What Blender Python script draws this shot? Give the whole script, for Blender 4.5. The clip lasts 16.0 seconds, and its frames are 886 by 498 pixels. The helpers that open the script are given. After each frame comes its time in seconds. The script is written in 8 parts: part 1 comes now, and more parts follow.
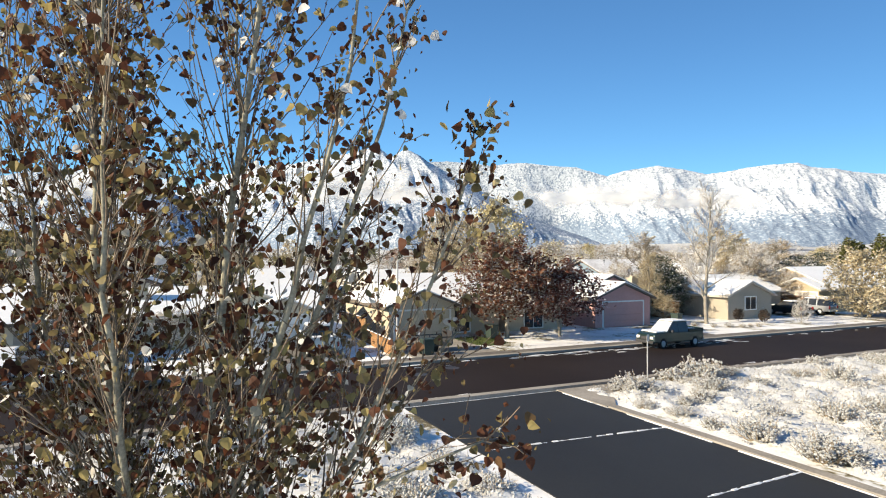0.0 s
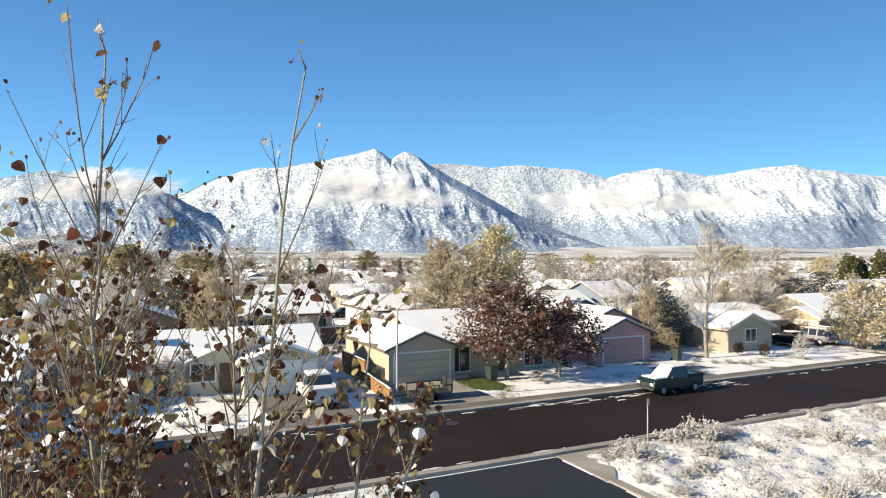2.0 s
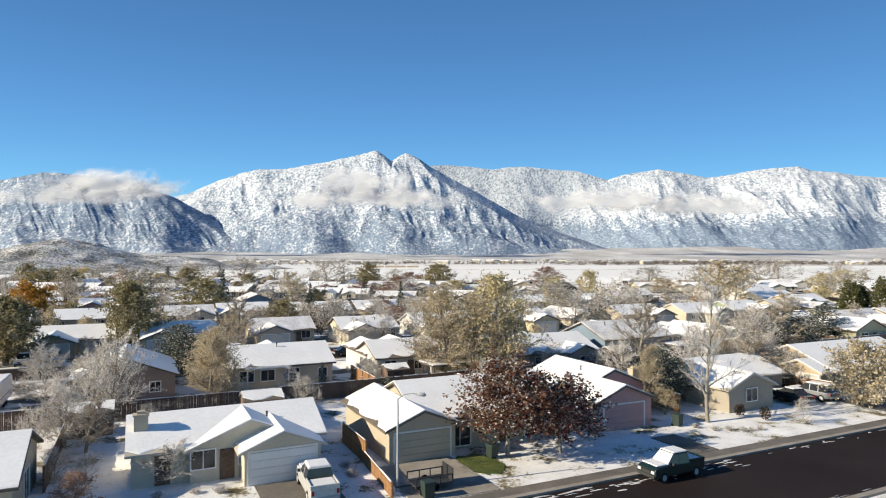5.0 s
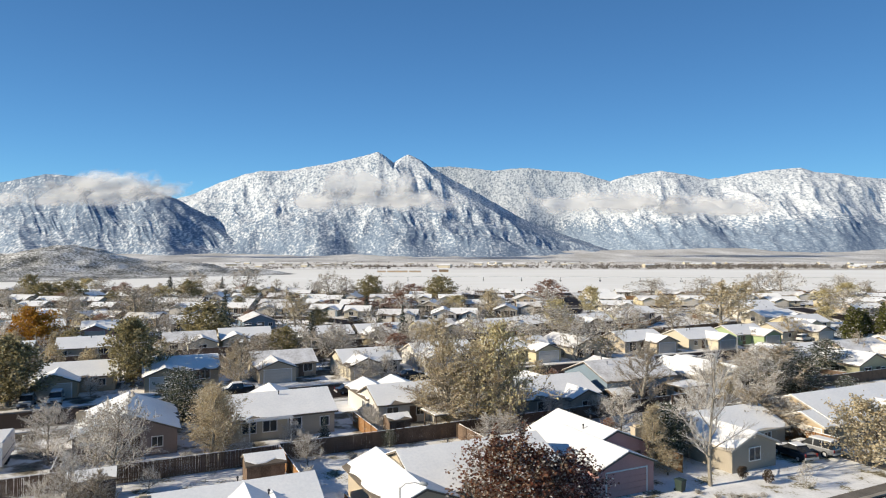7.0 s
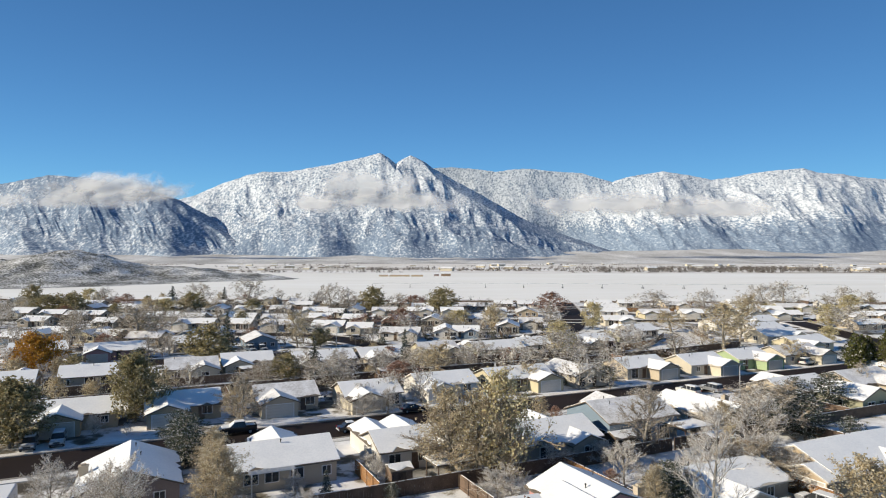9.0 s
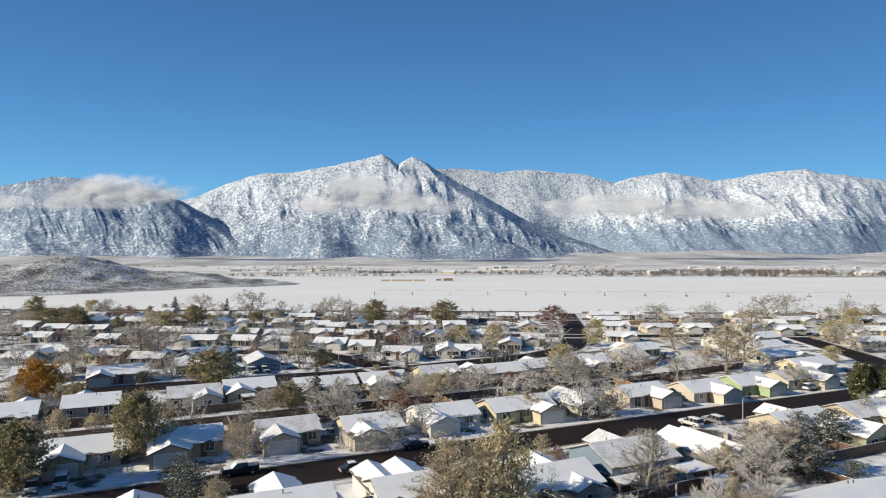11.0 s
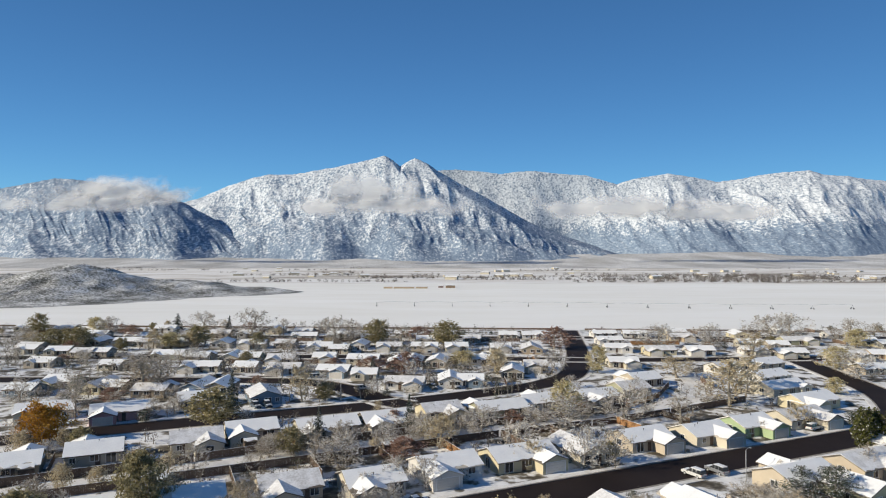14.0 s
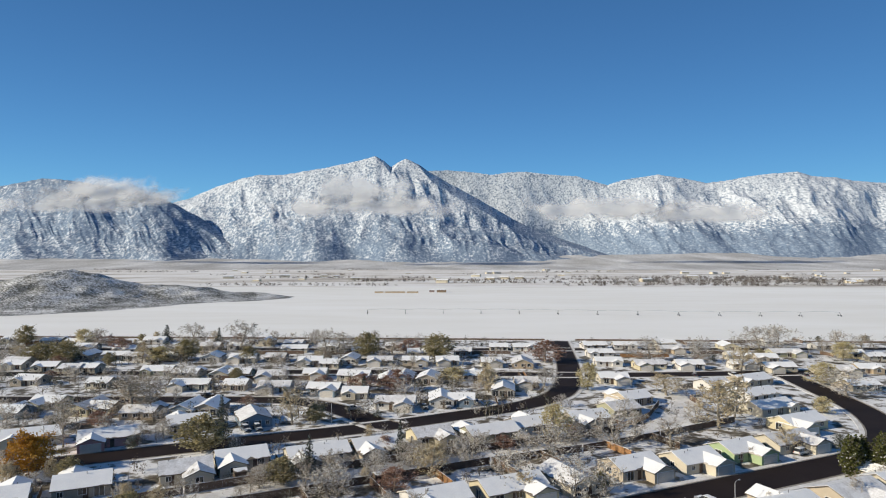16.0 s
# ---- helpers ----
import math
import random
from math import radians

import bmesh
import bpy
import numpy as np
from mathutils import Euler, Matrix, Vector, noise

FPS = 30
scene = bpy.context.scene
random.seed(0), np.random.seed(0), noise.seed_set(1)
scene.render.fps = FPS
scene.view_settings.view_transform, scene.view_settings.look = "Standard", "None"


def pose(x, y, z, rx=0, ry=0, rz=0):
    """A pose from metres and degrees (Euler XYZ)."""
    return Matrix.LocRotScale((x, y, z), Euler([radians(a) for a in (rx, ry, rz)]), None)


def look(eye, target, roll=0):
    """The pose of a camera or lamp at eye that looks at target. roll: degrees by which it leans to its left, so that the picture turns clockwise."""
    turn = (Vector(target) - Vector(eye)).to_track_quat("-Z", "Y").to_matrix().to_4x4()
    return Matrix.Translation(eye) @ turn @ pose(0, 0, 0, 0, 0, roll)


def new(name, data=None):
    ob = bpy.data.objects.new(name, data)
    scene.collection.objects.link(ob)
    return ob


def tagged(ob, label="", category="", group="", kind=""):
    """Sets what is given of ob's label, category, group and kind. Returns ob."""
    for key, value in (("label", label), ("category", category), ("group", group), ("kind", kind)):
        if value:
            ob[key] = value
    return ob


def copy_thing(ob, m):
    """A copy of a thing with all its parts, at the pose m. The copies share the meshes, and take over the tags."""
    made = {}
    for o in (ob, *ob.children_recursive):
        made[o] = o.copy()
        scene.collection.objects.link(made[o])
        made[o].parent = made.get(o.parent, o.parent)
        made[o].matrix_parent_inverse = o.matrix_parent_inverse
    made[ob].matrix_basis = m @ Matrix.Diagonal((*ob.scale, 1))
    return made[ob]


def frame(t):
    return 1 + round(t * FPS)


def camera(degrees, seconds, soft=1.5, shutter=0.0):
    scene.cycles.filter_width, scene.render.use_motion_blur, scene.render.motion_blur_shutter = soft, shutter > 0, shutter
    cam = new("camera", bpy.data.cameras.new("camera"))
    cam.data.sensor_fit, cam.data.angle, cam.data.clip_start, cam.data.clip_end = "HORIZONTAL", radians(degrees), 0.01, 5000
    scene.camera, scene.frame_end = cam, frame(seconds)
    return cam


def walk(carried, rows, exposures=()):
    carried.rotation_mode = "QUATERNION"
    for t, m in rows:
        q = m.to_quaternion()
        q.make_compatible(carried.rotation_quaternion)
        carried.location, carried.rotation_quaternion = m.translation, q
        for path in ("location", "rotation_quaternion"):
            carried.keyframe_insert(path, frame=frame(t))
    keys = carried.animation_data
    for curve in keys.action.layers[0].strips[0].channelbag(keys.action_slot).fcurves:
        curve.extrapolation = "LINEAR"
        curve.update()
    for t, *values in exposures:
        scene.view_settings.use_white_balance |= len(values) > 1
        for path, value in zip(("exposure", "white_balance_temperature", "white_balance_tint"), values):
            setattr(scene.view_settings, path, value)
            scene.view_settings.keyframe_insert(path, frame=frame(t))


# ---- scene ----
cam = camera(70, 16.0, soft=1.1)
PATH = [
    (0, 6.45, 0.43, 0.01),
    (0.5, 7.17, 0.51, -0.00),
    (1, 7.90, 0.54, -0.00),
    (1.5, 8.71, 0.57, -0.02),
    (2, 9.46, 0.59, -0.00),
    (2.5, 10.23, 0.63, -0.01),
    (3, 11.09, 0.62, -0.02),
    (3.5, 12.00, 0.60, -0.02),
    (4, 12.94, 0.62, -0.01),
    (6.5, 19.53, 0.70, 0.19),
    (7, 21.01, 0.72, 0.24),
    (7.5, 22.45, 0.73, 0.31),
    (8, 23.92, 0.72, 0.37),
    (8.5, 25.41, 0.71, 0.40),
    (9, 26.86, 0.72, 0.43),
    (11.5, 34.59, 0.75, 0.66),
    (12, 36.19, 0.76, 0.68),
    (12.5, 37.93, 0.75, 0.73),
    (13, 39.60, 0.74, 0.75),
    (13.5, 41.18, 0.76, 0.79),
    (14, 42.81, 0.75, 0.84),
    (14.5, 44.45, 0.73, 0.73),
    (15, 46.04, 0.72, 0.49),
    (15.5, 47.70, 0.71, 0.24),
    (16, 49.31, 0.73, 0.02),
]
EXPOSURES = [(0.0, 0.90, 7150, 10), (1.5, 0.88, 7100, 10), (3.5, 0.67, 6900, 10), (6.5, 0.41, 6800, 10), (9.0, 0.26, 6620, 10), (12.5, 0.18, 6520, 10), (16.0, 0.09, 6480, 10)]
walk(cam, [(t, pose(0, 0, z, 90 + tilt, 0, turn)) for t, z, tilt, turn in PATH], EXPOSURES)

# ---- sky and sun ----
SUN_AZ, SUN_EL = math.radians(199), math.radians(25)   # mathematical azimuth: from the left, slightly behind
SUN_DIR = Vector((math.cos(SUN_AZ) * math.cos(SUN_EL), math.sin(SUN_AZ) * math.cos(SUN_EL), math.sin(SUN_EL)))
world = bpy.data.worlds.new("sky")
scene.world = world
world.use_nodes = True
wn = world.node_tree
sky = wn.nodes.new("ShaderNodeTexSky")
sky.sky_type = "NISHITA"
sky.sun_disc = False
sky.sun_elevation = SUN_EL
sky.sun_rotation = math.pi / 2 - SUN_AZ
sky.altitude = 1400
sky.air_density = 1.0
sky.dust_density = 0.0
sky.ozone_density = 3.5
wn.nodes["Background"].inputs["Strength"].default_value = 0.092
# the clear blue of high dry air: nearly the same all round the horizon, paler towards the sun
even = wn.nodes.new("ShaderNodeTexSky")
even.sky_type = "NISHITA"
even.sun_disc = False
even.sun_elevation, even.sun_rotation = SUN_EL, math.pi / 2 - SUN_AZ
even.altitude, even.air_density, even.dust_density, even.ozone_density = 1400, 1.0, 0.0, 3.5
height = wn.nodes.new("ShaderNodeSeparateXYZ")
flat = wn.nodes.new("ShaderNodeVectorMath")
flat.operation = "LENGTH"
level = wn.nodes.new("ShaderNodeCombineXYZ")
side = wn.nodes.new("ShaderNodeCombineXYZ")
whole = wn.nodes.new("ShaderNodeTexCoord")
wn.links.new(whole.outputs["Generated"], height.inputs[0])
wn.links.new(height.outputs["X"], side.inputs["X"])
wn.links.new(height.outputs["Y"], side.inputs["Y"])
wn.links.new(side.outputs[0], flat.inputs[0])
wn.links.new(flat.outputs["Value"], level.inputs["Y"])
wn.links.new(height.outputs["Z"], level.inputs["Z"])
wn.links.new(level.outputs[0], even.inputs["Vector"])
both = wn.nodes.new("ShaderNodeMix")
both.data_type = "RGBA"
both.inputs["Factor"].default_value = 0.95
wn.links.new(sky.outputs[0], both.inputs["A"])
wn.links.new(even.outputs[0], both.inputs["B"])
tint = wn.nodes.new("ShaderNodeMix")
tint.data_type, tint.blend_type = "RGBA", "MULTIPLY"
tint.inputs["Factor"].default_value = 1.0
tint.inputs["B"].default_value = (0.575, 0.985, 1.225, 1)
wn.links.new(both.outputs["Result"], tint.inputs["A"])
wn.links.new(tint.outputs["Result"], wn.nodes["Background"].inputs["Color"])
sun = new("sun", bpy.data.lights.new("sun", "SUN"))
sun.data.energy = 5.0
sun.data.angle = math.radians(0.55)
sun.data.color = (1.0, 0.90, 0.72)
sun.matrix_world = look(SUN_DIR * 300, (0, 0, 0))

# ---- materials ----
def tree_of(name, rough=0.8, spec=0.3):
    m = bpy.data.materials.new(name)
    m.use_nodes = True
    nt = m.node_tree
    b = nt.nodes["Principled BSDF"]
    b.inputs["Roughness"].default_value = rough
    b.inputs["Specular IOR Level"].default_value = spec
    return m, nt, b


def node(nt, kind, **values):
    n = nt.nodes.new(kind)
    for k, v in values.items():
        n.inputs[k.replace("_", " ")].default_value = v
    return n


def noise_at(nt, scale, detail=4.0, coord="Object", stretch=None, rough=0.55):
    tc = nt.nodes.new("ShaderNodeTexCoord") if coord != "Position" else nt.nodes.new("ShaderNodeNewGeometry")
    out = tc.outputs[coord]
    if stretch:
        mp = nt.nodes.new("ShaderNodeMapping")
        mp.inputs["Scale"].default_value = stretch
        nt.links.new(out, mp.inputs["Vector"])
        out = mp.outputs["Vector"]
    n = node(nt, "ShaderNodeTexNoise", Scale=scale, Detail=detail, Roughness=rough)
    nt.links.new(out, n.inputs["Vector"])
    return n.outputs["Fac"]


def ramp(nt, fac, stops):
    r = nt.nodes.new("ShaderNodeValToRGB")
    els = r.color_ramp.elements
    while len(els) < len(stops):
        els.new(0.5)
    for e, (p, c) in zip(els, stops):
        e.position = p
        e.color = (*c, 1) if len(c) == 3 else c
    nt.links.new(fac, r.inputs["Fac"])
    return r.outputs["Color"]


def mix(nt, fac, a, b):
    m = nt.nodes.new("ShaderNodeMix")
    m.data_type = "RGBA"
    for sock, val in ((m.inputs["Factor"], fac), (m.inputs["A"], a), (m.inputs["B"], b)):
        if isinstance(val, (int, float)):
            sock.default_value = val
        elif isinstance(val, tuple):
            sock.default_value = (*val, 1)
        else:
            nt.links.new(val, sock)
    return m.outputs["Result"]


def sums(nt, op, a, b):
    m = nt.nodes.new("ShaderNodeMath")
    m.operation = op
    for sock, val in ((m.inputs[0], a), (m.inputs[1], b)):
        if isinstance(val, (int, float)):
            sock.default_value = val
        else:
            nt.links.new(val, sock)
    return m.outputs[0]


def bump(nt, b, height, strength=0.4, distance=0.05):
    n = node(nt, "ShaderNodeBump", Strength=strength, Distance=distance)
    nt.links.new(height, n.inputs["Height"])
    nt.links.new(n.outputs["Normal"], b.inputs["Normal"])


def speckled(name, dark, light, scale=3.0, rough=0.8, spec=0.3, relief=0.3, big=0.4, dist=0.02, per_object=0.0, coord="Object"):
    """Two tones mixed at two scales, with fine relief."""
    m, nt, b = tree_of(name, rough, spec)
    fine, broad = noise_at(nt, scale * 8, 5, coord), noise_at(nt, big, 3, coord)
    f = sums(nt, "ADD", sums(nt, "MULTIPLY", fine, 0.5), sums(nt, "MULTIPLY", broad, 0.5))
    col = ramp(nt, f, [(0.36, dark), (0.64, light)])
    if per_object:
        oi = nt.nodes.new("ShaderNodeObjectInfo")
        hsv = node(nt, "ShaderNodeHueSaturation")
        nt.links.new(sums(nt, "ADD", 1 - per_object, sums(nt, "MULTIPLY", oi.outputs["Random"], 2 * per_object)), hsv.inputs["Value"])
        nt.links.new(col, hsv.inputs["Color"])
        col = hsv.outputs["Color"]
    nt.links.new(col, b.inputs["Base Color"])
    if relief:
        bump(nt, b, fine, relief, dist)
    return m


def leafy(name, stops, per_object=0.0):
    """Leaves: a colour of its own for each one, some light through them."""
    m, nt, b = tree_of(name, 0.65, 0.25)
    geo = nt.nodes.new("ShaderNodeNewGeometry")
    col = ramp(nt, geo.outputs["Random Per Island"], stops)
    if per_object:
        oi = nt.nodes.new("ShaderNodeObjectInfo")
        col2 = ramp(nt, oi.outputs["Random"], stops)
        col = mix(nt, per_object, col, col2)
    nt.links.new(col, b.inputs["Base Color"])
    tr = nt.nodes.new("ShaderNodeBsdfTranslucent")
    nt.links.new(col, tr.inputs["Color"])
    ms = nt.nodes.new("ShaderNodeMixShader")
    ms.inputs[0].default_value = 0.4
    nt.links.new(b.outputs[0], ms.inputs[1])
    nt.links.new(tr.outputs[0], ms.inputs[2])
    nt.links.new(ms.outputs[0], nt.nodes["Material Output"].inputs["Surface"])
    return m


SNOW = speckled("snow", (0.68, 0.70, 0.73), (0.79, 0.79, 0.79), 1.2, 0.55, 0.3, 0.5, 0.15, 0.05)
ROOF_SNOW = speckled("roof_snow", (0.76, 0.77, 0.78), (0.90, 0.90, 0.89), 0.5, 0.5, 0.3, 0.25, 0.25, 0.04)

THIN_SNOW = speckled("thin_roof_snow", (0.52, 0.51, 0.50), (0.84, 0.84, 0.85), 0.35, 0.6, 0.3, 0.3, 0.5, 0.03)


def ground_material():
    """Thin snow over lawns near by, snowed farmland with hedges and bare strips further out."""
    m, nt, b = tree_of("snowed_ground", 0.7, 0.2)
    near = noise_at(nt, 0.35, 6, "Position")
    fine = noise_at(nt, 4.0, 5, "Position")
    f = sums(nt, "ADD", sums(nt, "MULTIPLY", near, 0.7), sums(nt, "MULTIPLY", fine, 0.3))
    lots = ramp(nt, f, [(0.38, (0.12, 0.10, 0.06)), (0.42, (0.34, 0.31, 0.22)), (0.46, (0.70, 0.70, 0.70)), (0.64, (0.88, 0.88, 0.88))])
    # gardens behind the first row: bare beds, paths and trodden ground between the snow
    beds = sums(nt, "ADD", sums(nt, "MULTIPLY", noise_at(nt, 0.11, 4, "Position"), 0.6), sums(nt, "MULTIPLY", near, 0.4))
    garden = ramp(nt, beds, [(0.41, (0.07, 0.06, 0.045)), (0.465, (0.20, 0.18, 0.145)), (0.505, (0.70, 0.70, 0.70)), (0.64, (0.88, 0.88, 0.88))])
    bands = noise_at(nt, 0.012, 6, "Position", (0.16, 0.5, 1))
    strips = noise_at(nt, 0.05, 5, "Position", (0.2, 0.6, 1))
    ff = sums(nt, "ADD", sums(nt, "MULTIPLY", bands, 0.6), sums(nt, "MULTIPLY", strips, 0.4))
    farm = ramp(nt, ff, [(0.40, (0.36, 0.32, 0.27)), (0.455, (0.62, 0.58, 0.52)), (0.51, (0.78, 0.76, 0.73)), (0.6, (0.84, 0.83, 0.81))])
    smooth = ramp(nt, ff, [(0.3, (0.80, 0.785, 0.73)), (0.6, (0.90, 0.895, 0.865))])
    geo = nt.nodes.new("ShaderNodeNewGeometry")
    sep = nt.nodes.new("ShaderNodeSeparateXYZ")
    nt.links.new(geo.outputs["Position"], sep.inputs[0])
    step = nt.nodes.new("ShaderNodeMapRange")
    step.inputs["From Min"].default_value, step.inputs["From Max"].default_value = 1000, 1080
    nt.links.new(sep.outputs["Y"], step.inputs["Value"])
    back = nt.nodes.new("ShaderNodeMapRange")
    back.inputs["From Min"].default_value, back.inputs["From Max"].default_value = 70, 84
    nt.links.new(sums(nt, "ADD", sep.outputs["Y"], sums(nt, "MULTIPLY", sep.outputs["X"], -0.47)), back.inputs["Value"])
    lots = mix(nt, back.outputs[0], lots, garden)
    out = mix(nt, step.outputs[0], smooth, farm)
    step2 = nt.nodes.new("ShaderNodeMapRange")
    step2.inputs["From Min"].default_value, step2.inputs["From Max"].default_value = 372, 382
    nt.links.new(sums(nt, "ADD", sep.outputs["Y"], sums(nt, "MULTIPLY", sep.outputs["X"], 0.05)), step2.inputs["Value"])
    sage = ramp(nt, strips, [(0.38, (0.52, 0.515, 0.51)), (0.62, (0.74, 0.735, 0.73))])
    step3 = nt.nodes.new("ShaderNodeMapRange")
    step3.inputs["From Min"].default_value, step3.inputs["From Max"].default_value = 2450, 2900
    nt.links.new(sep.outputs["Y"], step3.inputs["Value"])
    out = mix(nt, step3.outputs[0], out, sage)
    col = mix(nt, step2.outputs[0], lots, out)
    nt.links.new(col, b.inputs["Base Color"])
    bump(nt, b, f, 0.5, 0.12)
    return m


GROUND = ground_material()
GREENBELT = speckled("thin_snow_path", (0.55, 0.53, 0.50), (0.84, 0.83, 0.81), 0.7, 0.7, 0.2, 0.4, 0.2, 0.05)
ASPHALT = speckled("wet_asphalt", (0.015, 0.0105, 0.010), (0.029, 0.021, 0.019), 2.5, 0.75, 0.12, 0.25, 0.12, 0.01)
SEALED = speckled("sealed_asphalt", (0.020, 0.021, 0.024), (0.030, 0.031, 0.033), 2.5, 0.65, 0.2, 0.2, 0.2, 0.008)
CONCRETE = speckled("concrete", (0.20, 0.18, 0.155), (0.36, 0.33, 0.29), 1.5, 0.8, 0.3, 0.3, 0.5, 0.01)
DARK_CONCRETE = speckled("wet_concrete", (0.10, 0.09, 0.08), (0.20, 0.18, 0.155), 1.5, 0.7, 0.3, 0.3, 0.5, 0.01)
LAWN = speckled("lawn", (0.07, 0.10, 0.03), (0.16, 0.18, 0.06), 2.0, 0.9, 0.2, 0.8, 0.6, 0.05)


def stucco(name, c):
    return speckled(name, tuple(v * 0.86 for v in c), c, 1.0, 0.85, 0.2, 0.2, 0.5, 0.01)


WALLS = {n: stucco(n + "_stucco", tuple(0.88 * q for q in c)) for n, c in dict(
    cream=(0.64, 0.58, 0.46), tan=(0.50, 0.40, 0.28), grey=(0.42, 0.375, 0.31), white=(0.72, 0.69, 0.64), yellow=(0.62, 0.55, 0.38),
    pink=(0.64, 0.36, 0.33), mauve=(0.32, 0.25, 0.225), olive=(0.40, 0.39, 0.27), blue=(0.22, 0.29, 0.36), green=(0.42, 0.52, 0.30),
    beige=(0.56, 0.48, 0.37), brown=(0.30, 0.22, 0.15)).items()}
ROOF = speckled("roof_shingle", (0.10, 0.085, 0.07), (0.20, 0.17, 0.14), 1.5, 0.85, 0.2, 0.4, 0.5, 0.02)
TRIM = speckled("painted_trim", (0.42, 0.38, 0.32), (0.55, 0.50, 0.43), 1.0, 0.7, 0.3, 0.1)
WHITE_PAINT = speckled("white_paint", (0.68, 0.67, 0.65), (0.78, 0.77, 0.75), 1.0, 0.5, 0.4, 0.05)
DOOR_PAINT = speckled("garage_door_paint", (0.52, 0.49, 0.44), (0.62, 0.58, 0.52), 1.0, 0.55, 0.4, 0.05, per_object=0.12)
CEDAR = speckled("cedar_board", (0.20, 0.10, 0.045), (0.40, 0.23, 0.11), 1.0, 0.8, 0.2, 0.4, 0.8, 0.01, per_object=0.2)
OLD_BOARD = speckled("weathered_board", (0.085, 0.06, 0.045), (0.19, 0.135, 0.10), 1.0, 0.85, 0.2, 0.4, 0.8, 0.01, per_object=0.2)
STEEL = speckled("galvanised_steel", (0.32, 0.33, 0.34), (0.46, 0.47, 0.48), 2.0, 0.45, 0.5, 0.05)
BARK = speckled("grey_bark", (0.16, 0.14, 0.115), (0.36, 0.33, 0.28), 3.0, 0.85, 0.2, 0.6, 2.0, 0.02)
PALE_BARK = speckled("pale_bark", (0.13, 0.12, 0.09), (0.36, 0.34, 0.265), 6.0, 0.75, 0.2, 0.4, 3.0, 0.006)
FROST_BARK = speckled("snow_dusted_twigs", (0.38, 0.33, 0.28), (0.82, 0.80, 0.77), 1.5, 0.85, 0.2, 0.3, 1.5, 0.02)
TAN_BARK = speckled("tan_twigs", (0.24, 0.19, 0.135), (0.48, 0.40, 0.30), 1.5, 0.85, 0.2, 0.3, 1.5, 0.02)
RUST_BARK = speckled("russet_twigs", (0.17, 0.085, 0.06), (0.40, 0.23, 0.17), 1.5, 0.85, 0.2, 0.3, 1.5, 0.02)
DARK_METAL = speckled("dark_metal", (0.02, 0.02, 0.022), (0.05, 0.05, 0.055), 2.0, 0.5, 0.5, 0.0)
RUBBER = speckled("tyre_rubber", (0.015, 0.015, 0.015), (0.03, 0.03, 0.03), 3.0, 0.9, 0.2, 0.1)


def glass():
    m, nt, b = tree_of("window_glass", 0.08, 0.6)
    f = noise_at(nt, 0.6, 2)
    nt.links.new(ramp(nt, f, [(0.3, (0.015, 0.017, 0.02)), (0.7, (0.05, 0.052, 0.055))]), b.inputs["Base Color"])
    return m


GLASS = glass()


def car_paint(name, c, metal=0.2):
    m, nt, b = tree_of(name, 0.3, 0.5)
    f = noise_at(nt, 3.0, 5)
    nt.links.new(ramp(nt, f, [(0.3, tuple(v * 0.8 for v in c)), (0.7, c)]), b.inputs["Base Color"])
    b.inputs["Metallic"].default_value = metal
    b.inputs["Coat Weight"].default_value = 0.5
    return m


def hazed_mountain_material(name, low_line, high_line, low_wood, high_wood):
    """Snowed rock, with conifers thinning out towards the crest; both coloured bluer for distance haze."""
    m, nt, b = tree_of(name, 0.85, 0.1)
    geo = nt.nodes.new("ShaderNodeNewGeometry")
    sep = nt.nodes.new("ShaderNodeSeparateXYZ")
    nt.links.new(geo.outputs["Position"], sep.inputs[0])
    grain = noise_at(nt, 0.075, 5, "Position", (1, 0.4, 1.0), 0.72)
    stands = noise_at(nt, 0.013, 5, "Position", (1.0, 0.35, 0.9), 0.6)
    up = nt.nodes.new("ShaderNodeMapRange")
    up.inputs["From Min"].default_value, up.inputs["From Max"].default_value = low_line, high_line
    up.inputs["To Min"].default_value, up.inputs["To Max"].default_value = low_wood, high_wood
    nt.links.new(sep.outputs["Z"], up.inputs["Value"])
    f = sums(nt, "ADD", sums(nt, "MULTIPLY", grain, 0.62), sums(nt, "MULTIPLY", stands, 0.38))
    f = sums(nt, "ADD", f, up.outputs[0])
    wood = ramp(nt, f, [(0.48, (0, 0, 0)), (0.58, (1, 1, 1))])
    # aerial haze is painted into both ramps as paler, bluer snow and trees
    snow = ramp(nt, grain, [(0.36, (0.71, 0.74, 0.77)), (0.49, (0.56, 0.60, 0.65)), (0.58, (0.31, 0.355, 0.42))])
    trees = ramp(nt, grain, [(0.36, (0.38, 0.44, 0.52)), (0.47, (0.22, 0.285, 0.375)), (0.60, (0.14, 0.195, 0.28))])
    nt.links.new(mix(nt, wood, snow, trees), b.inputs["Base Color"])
    bump(nt, b, grain, 0.25, 3.0)
    return m


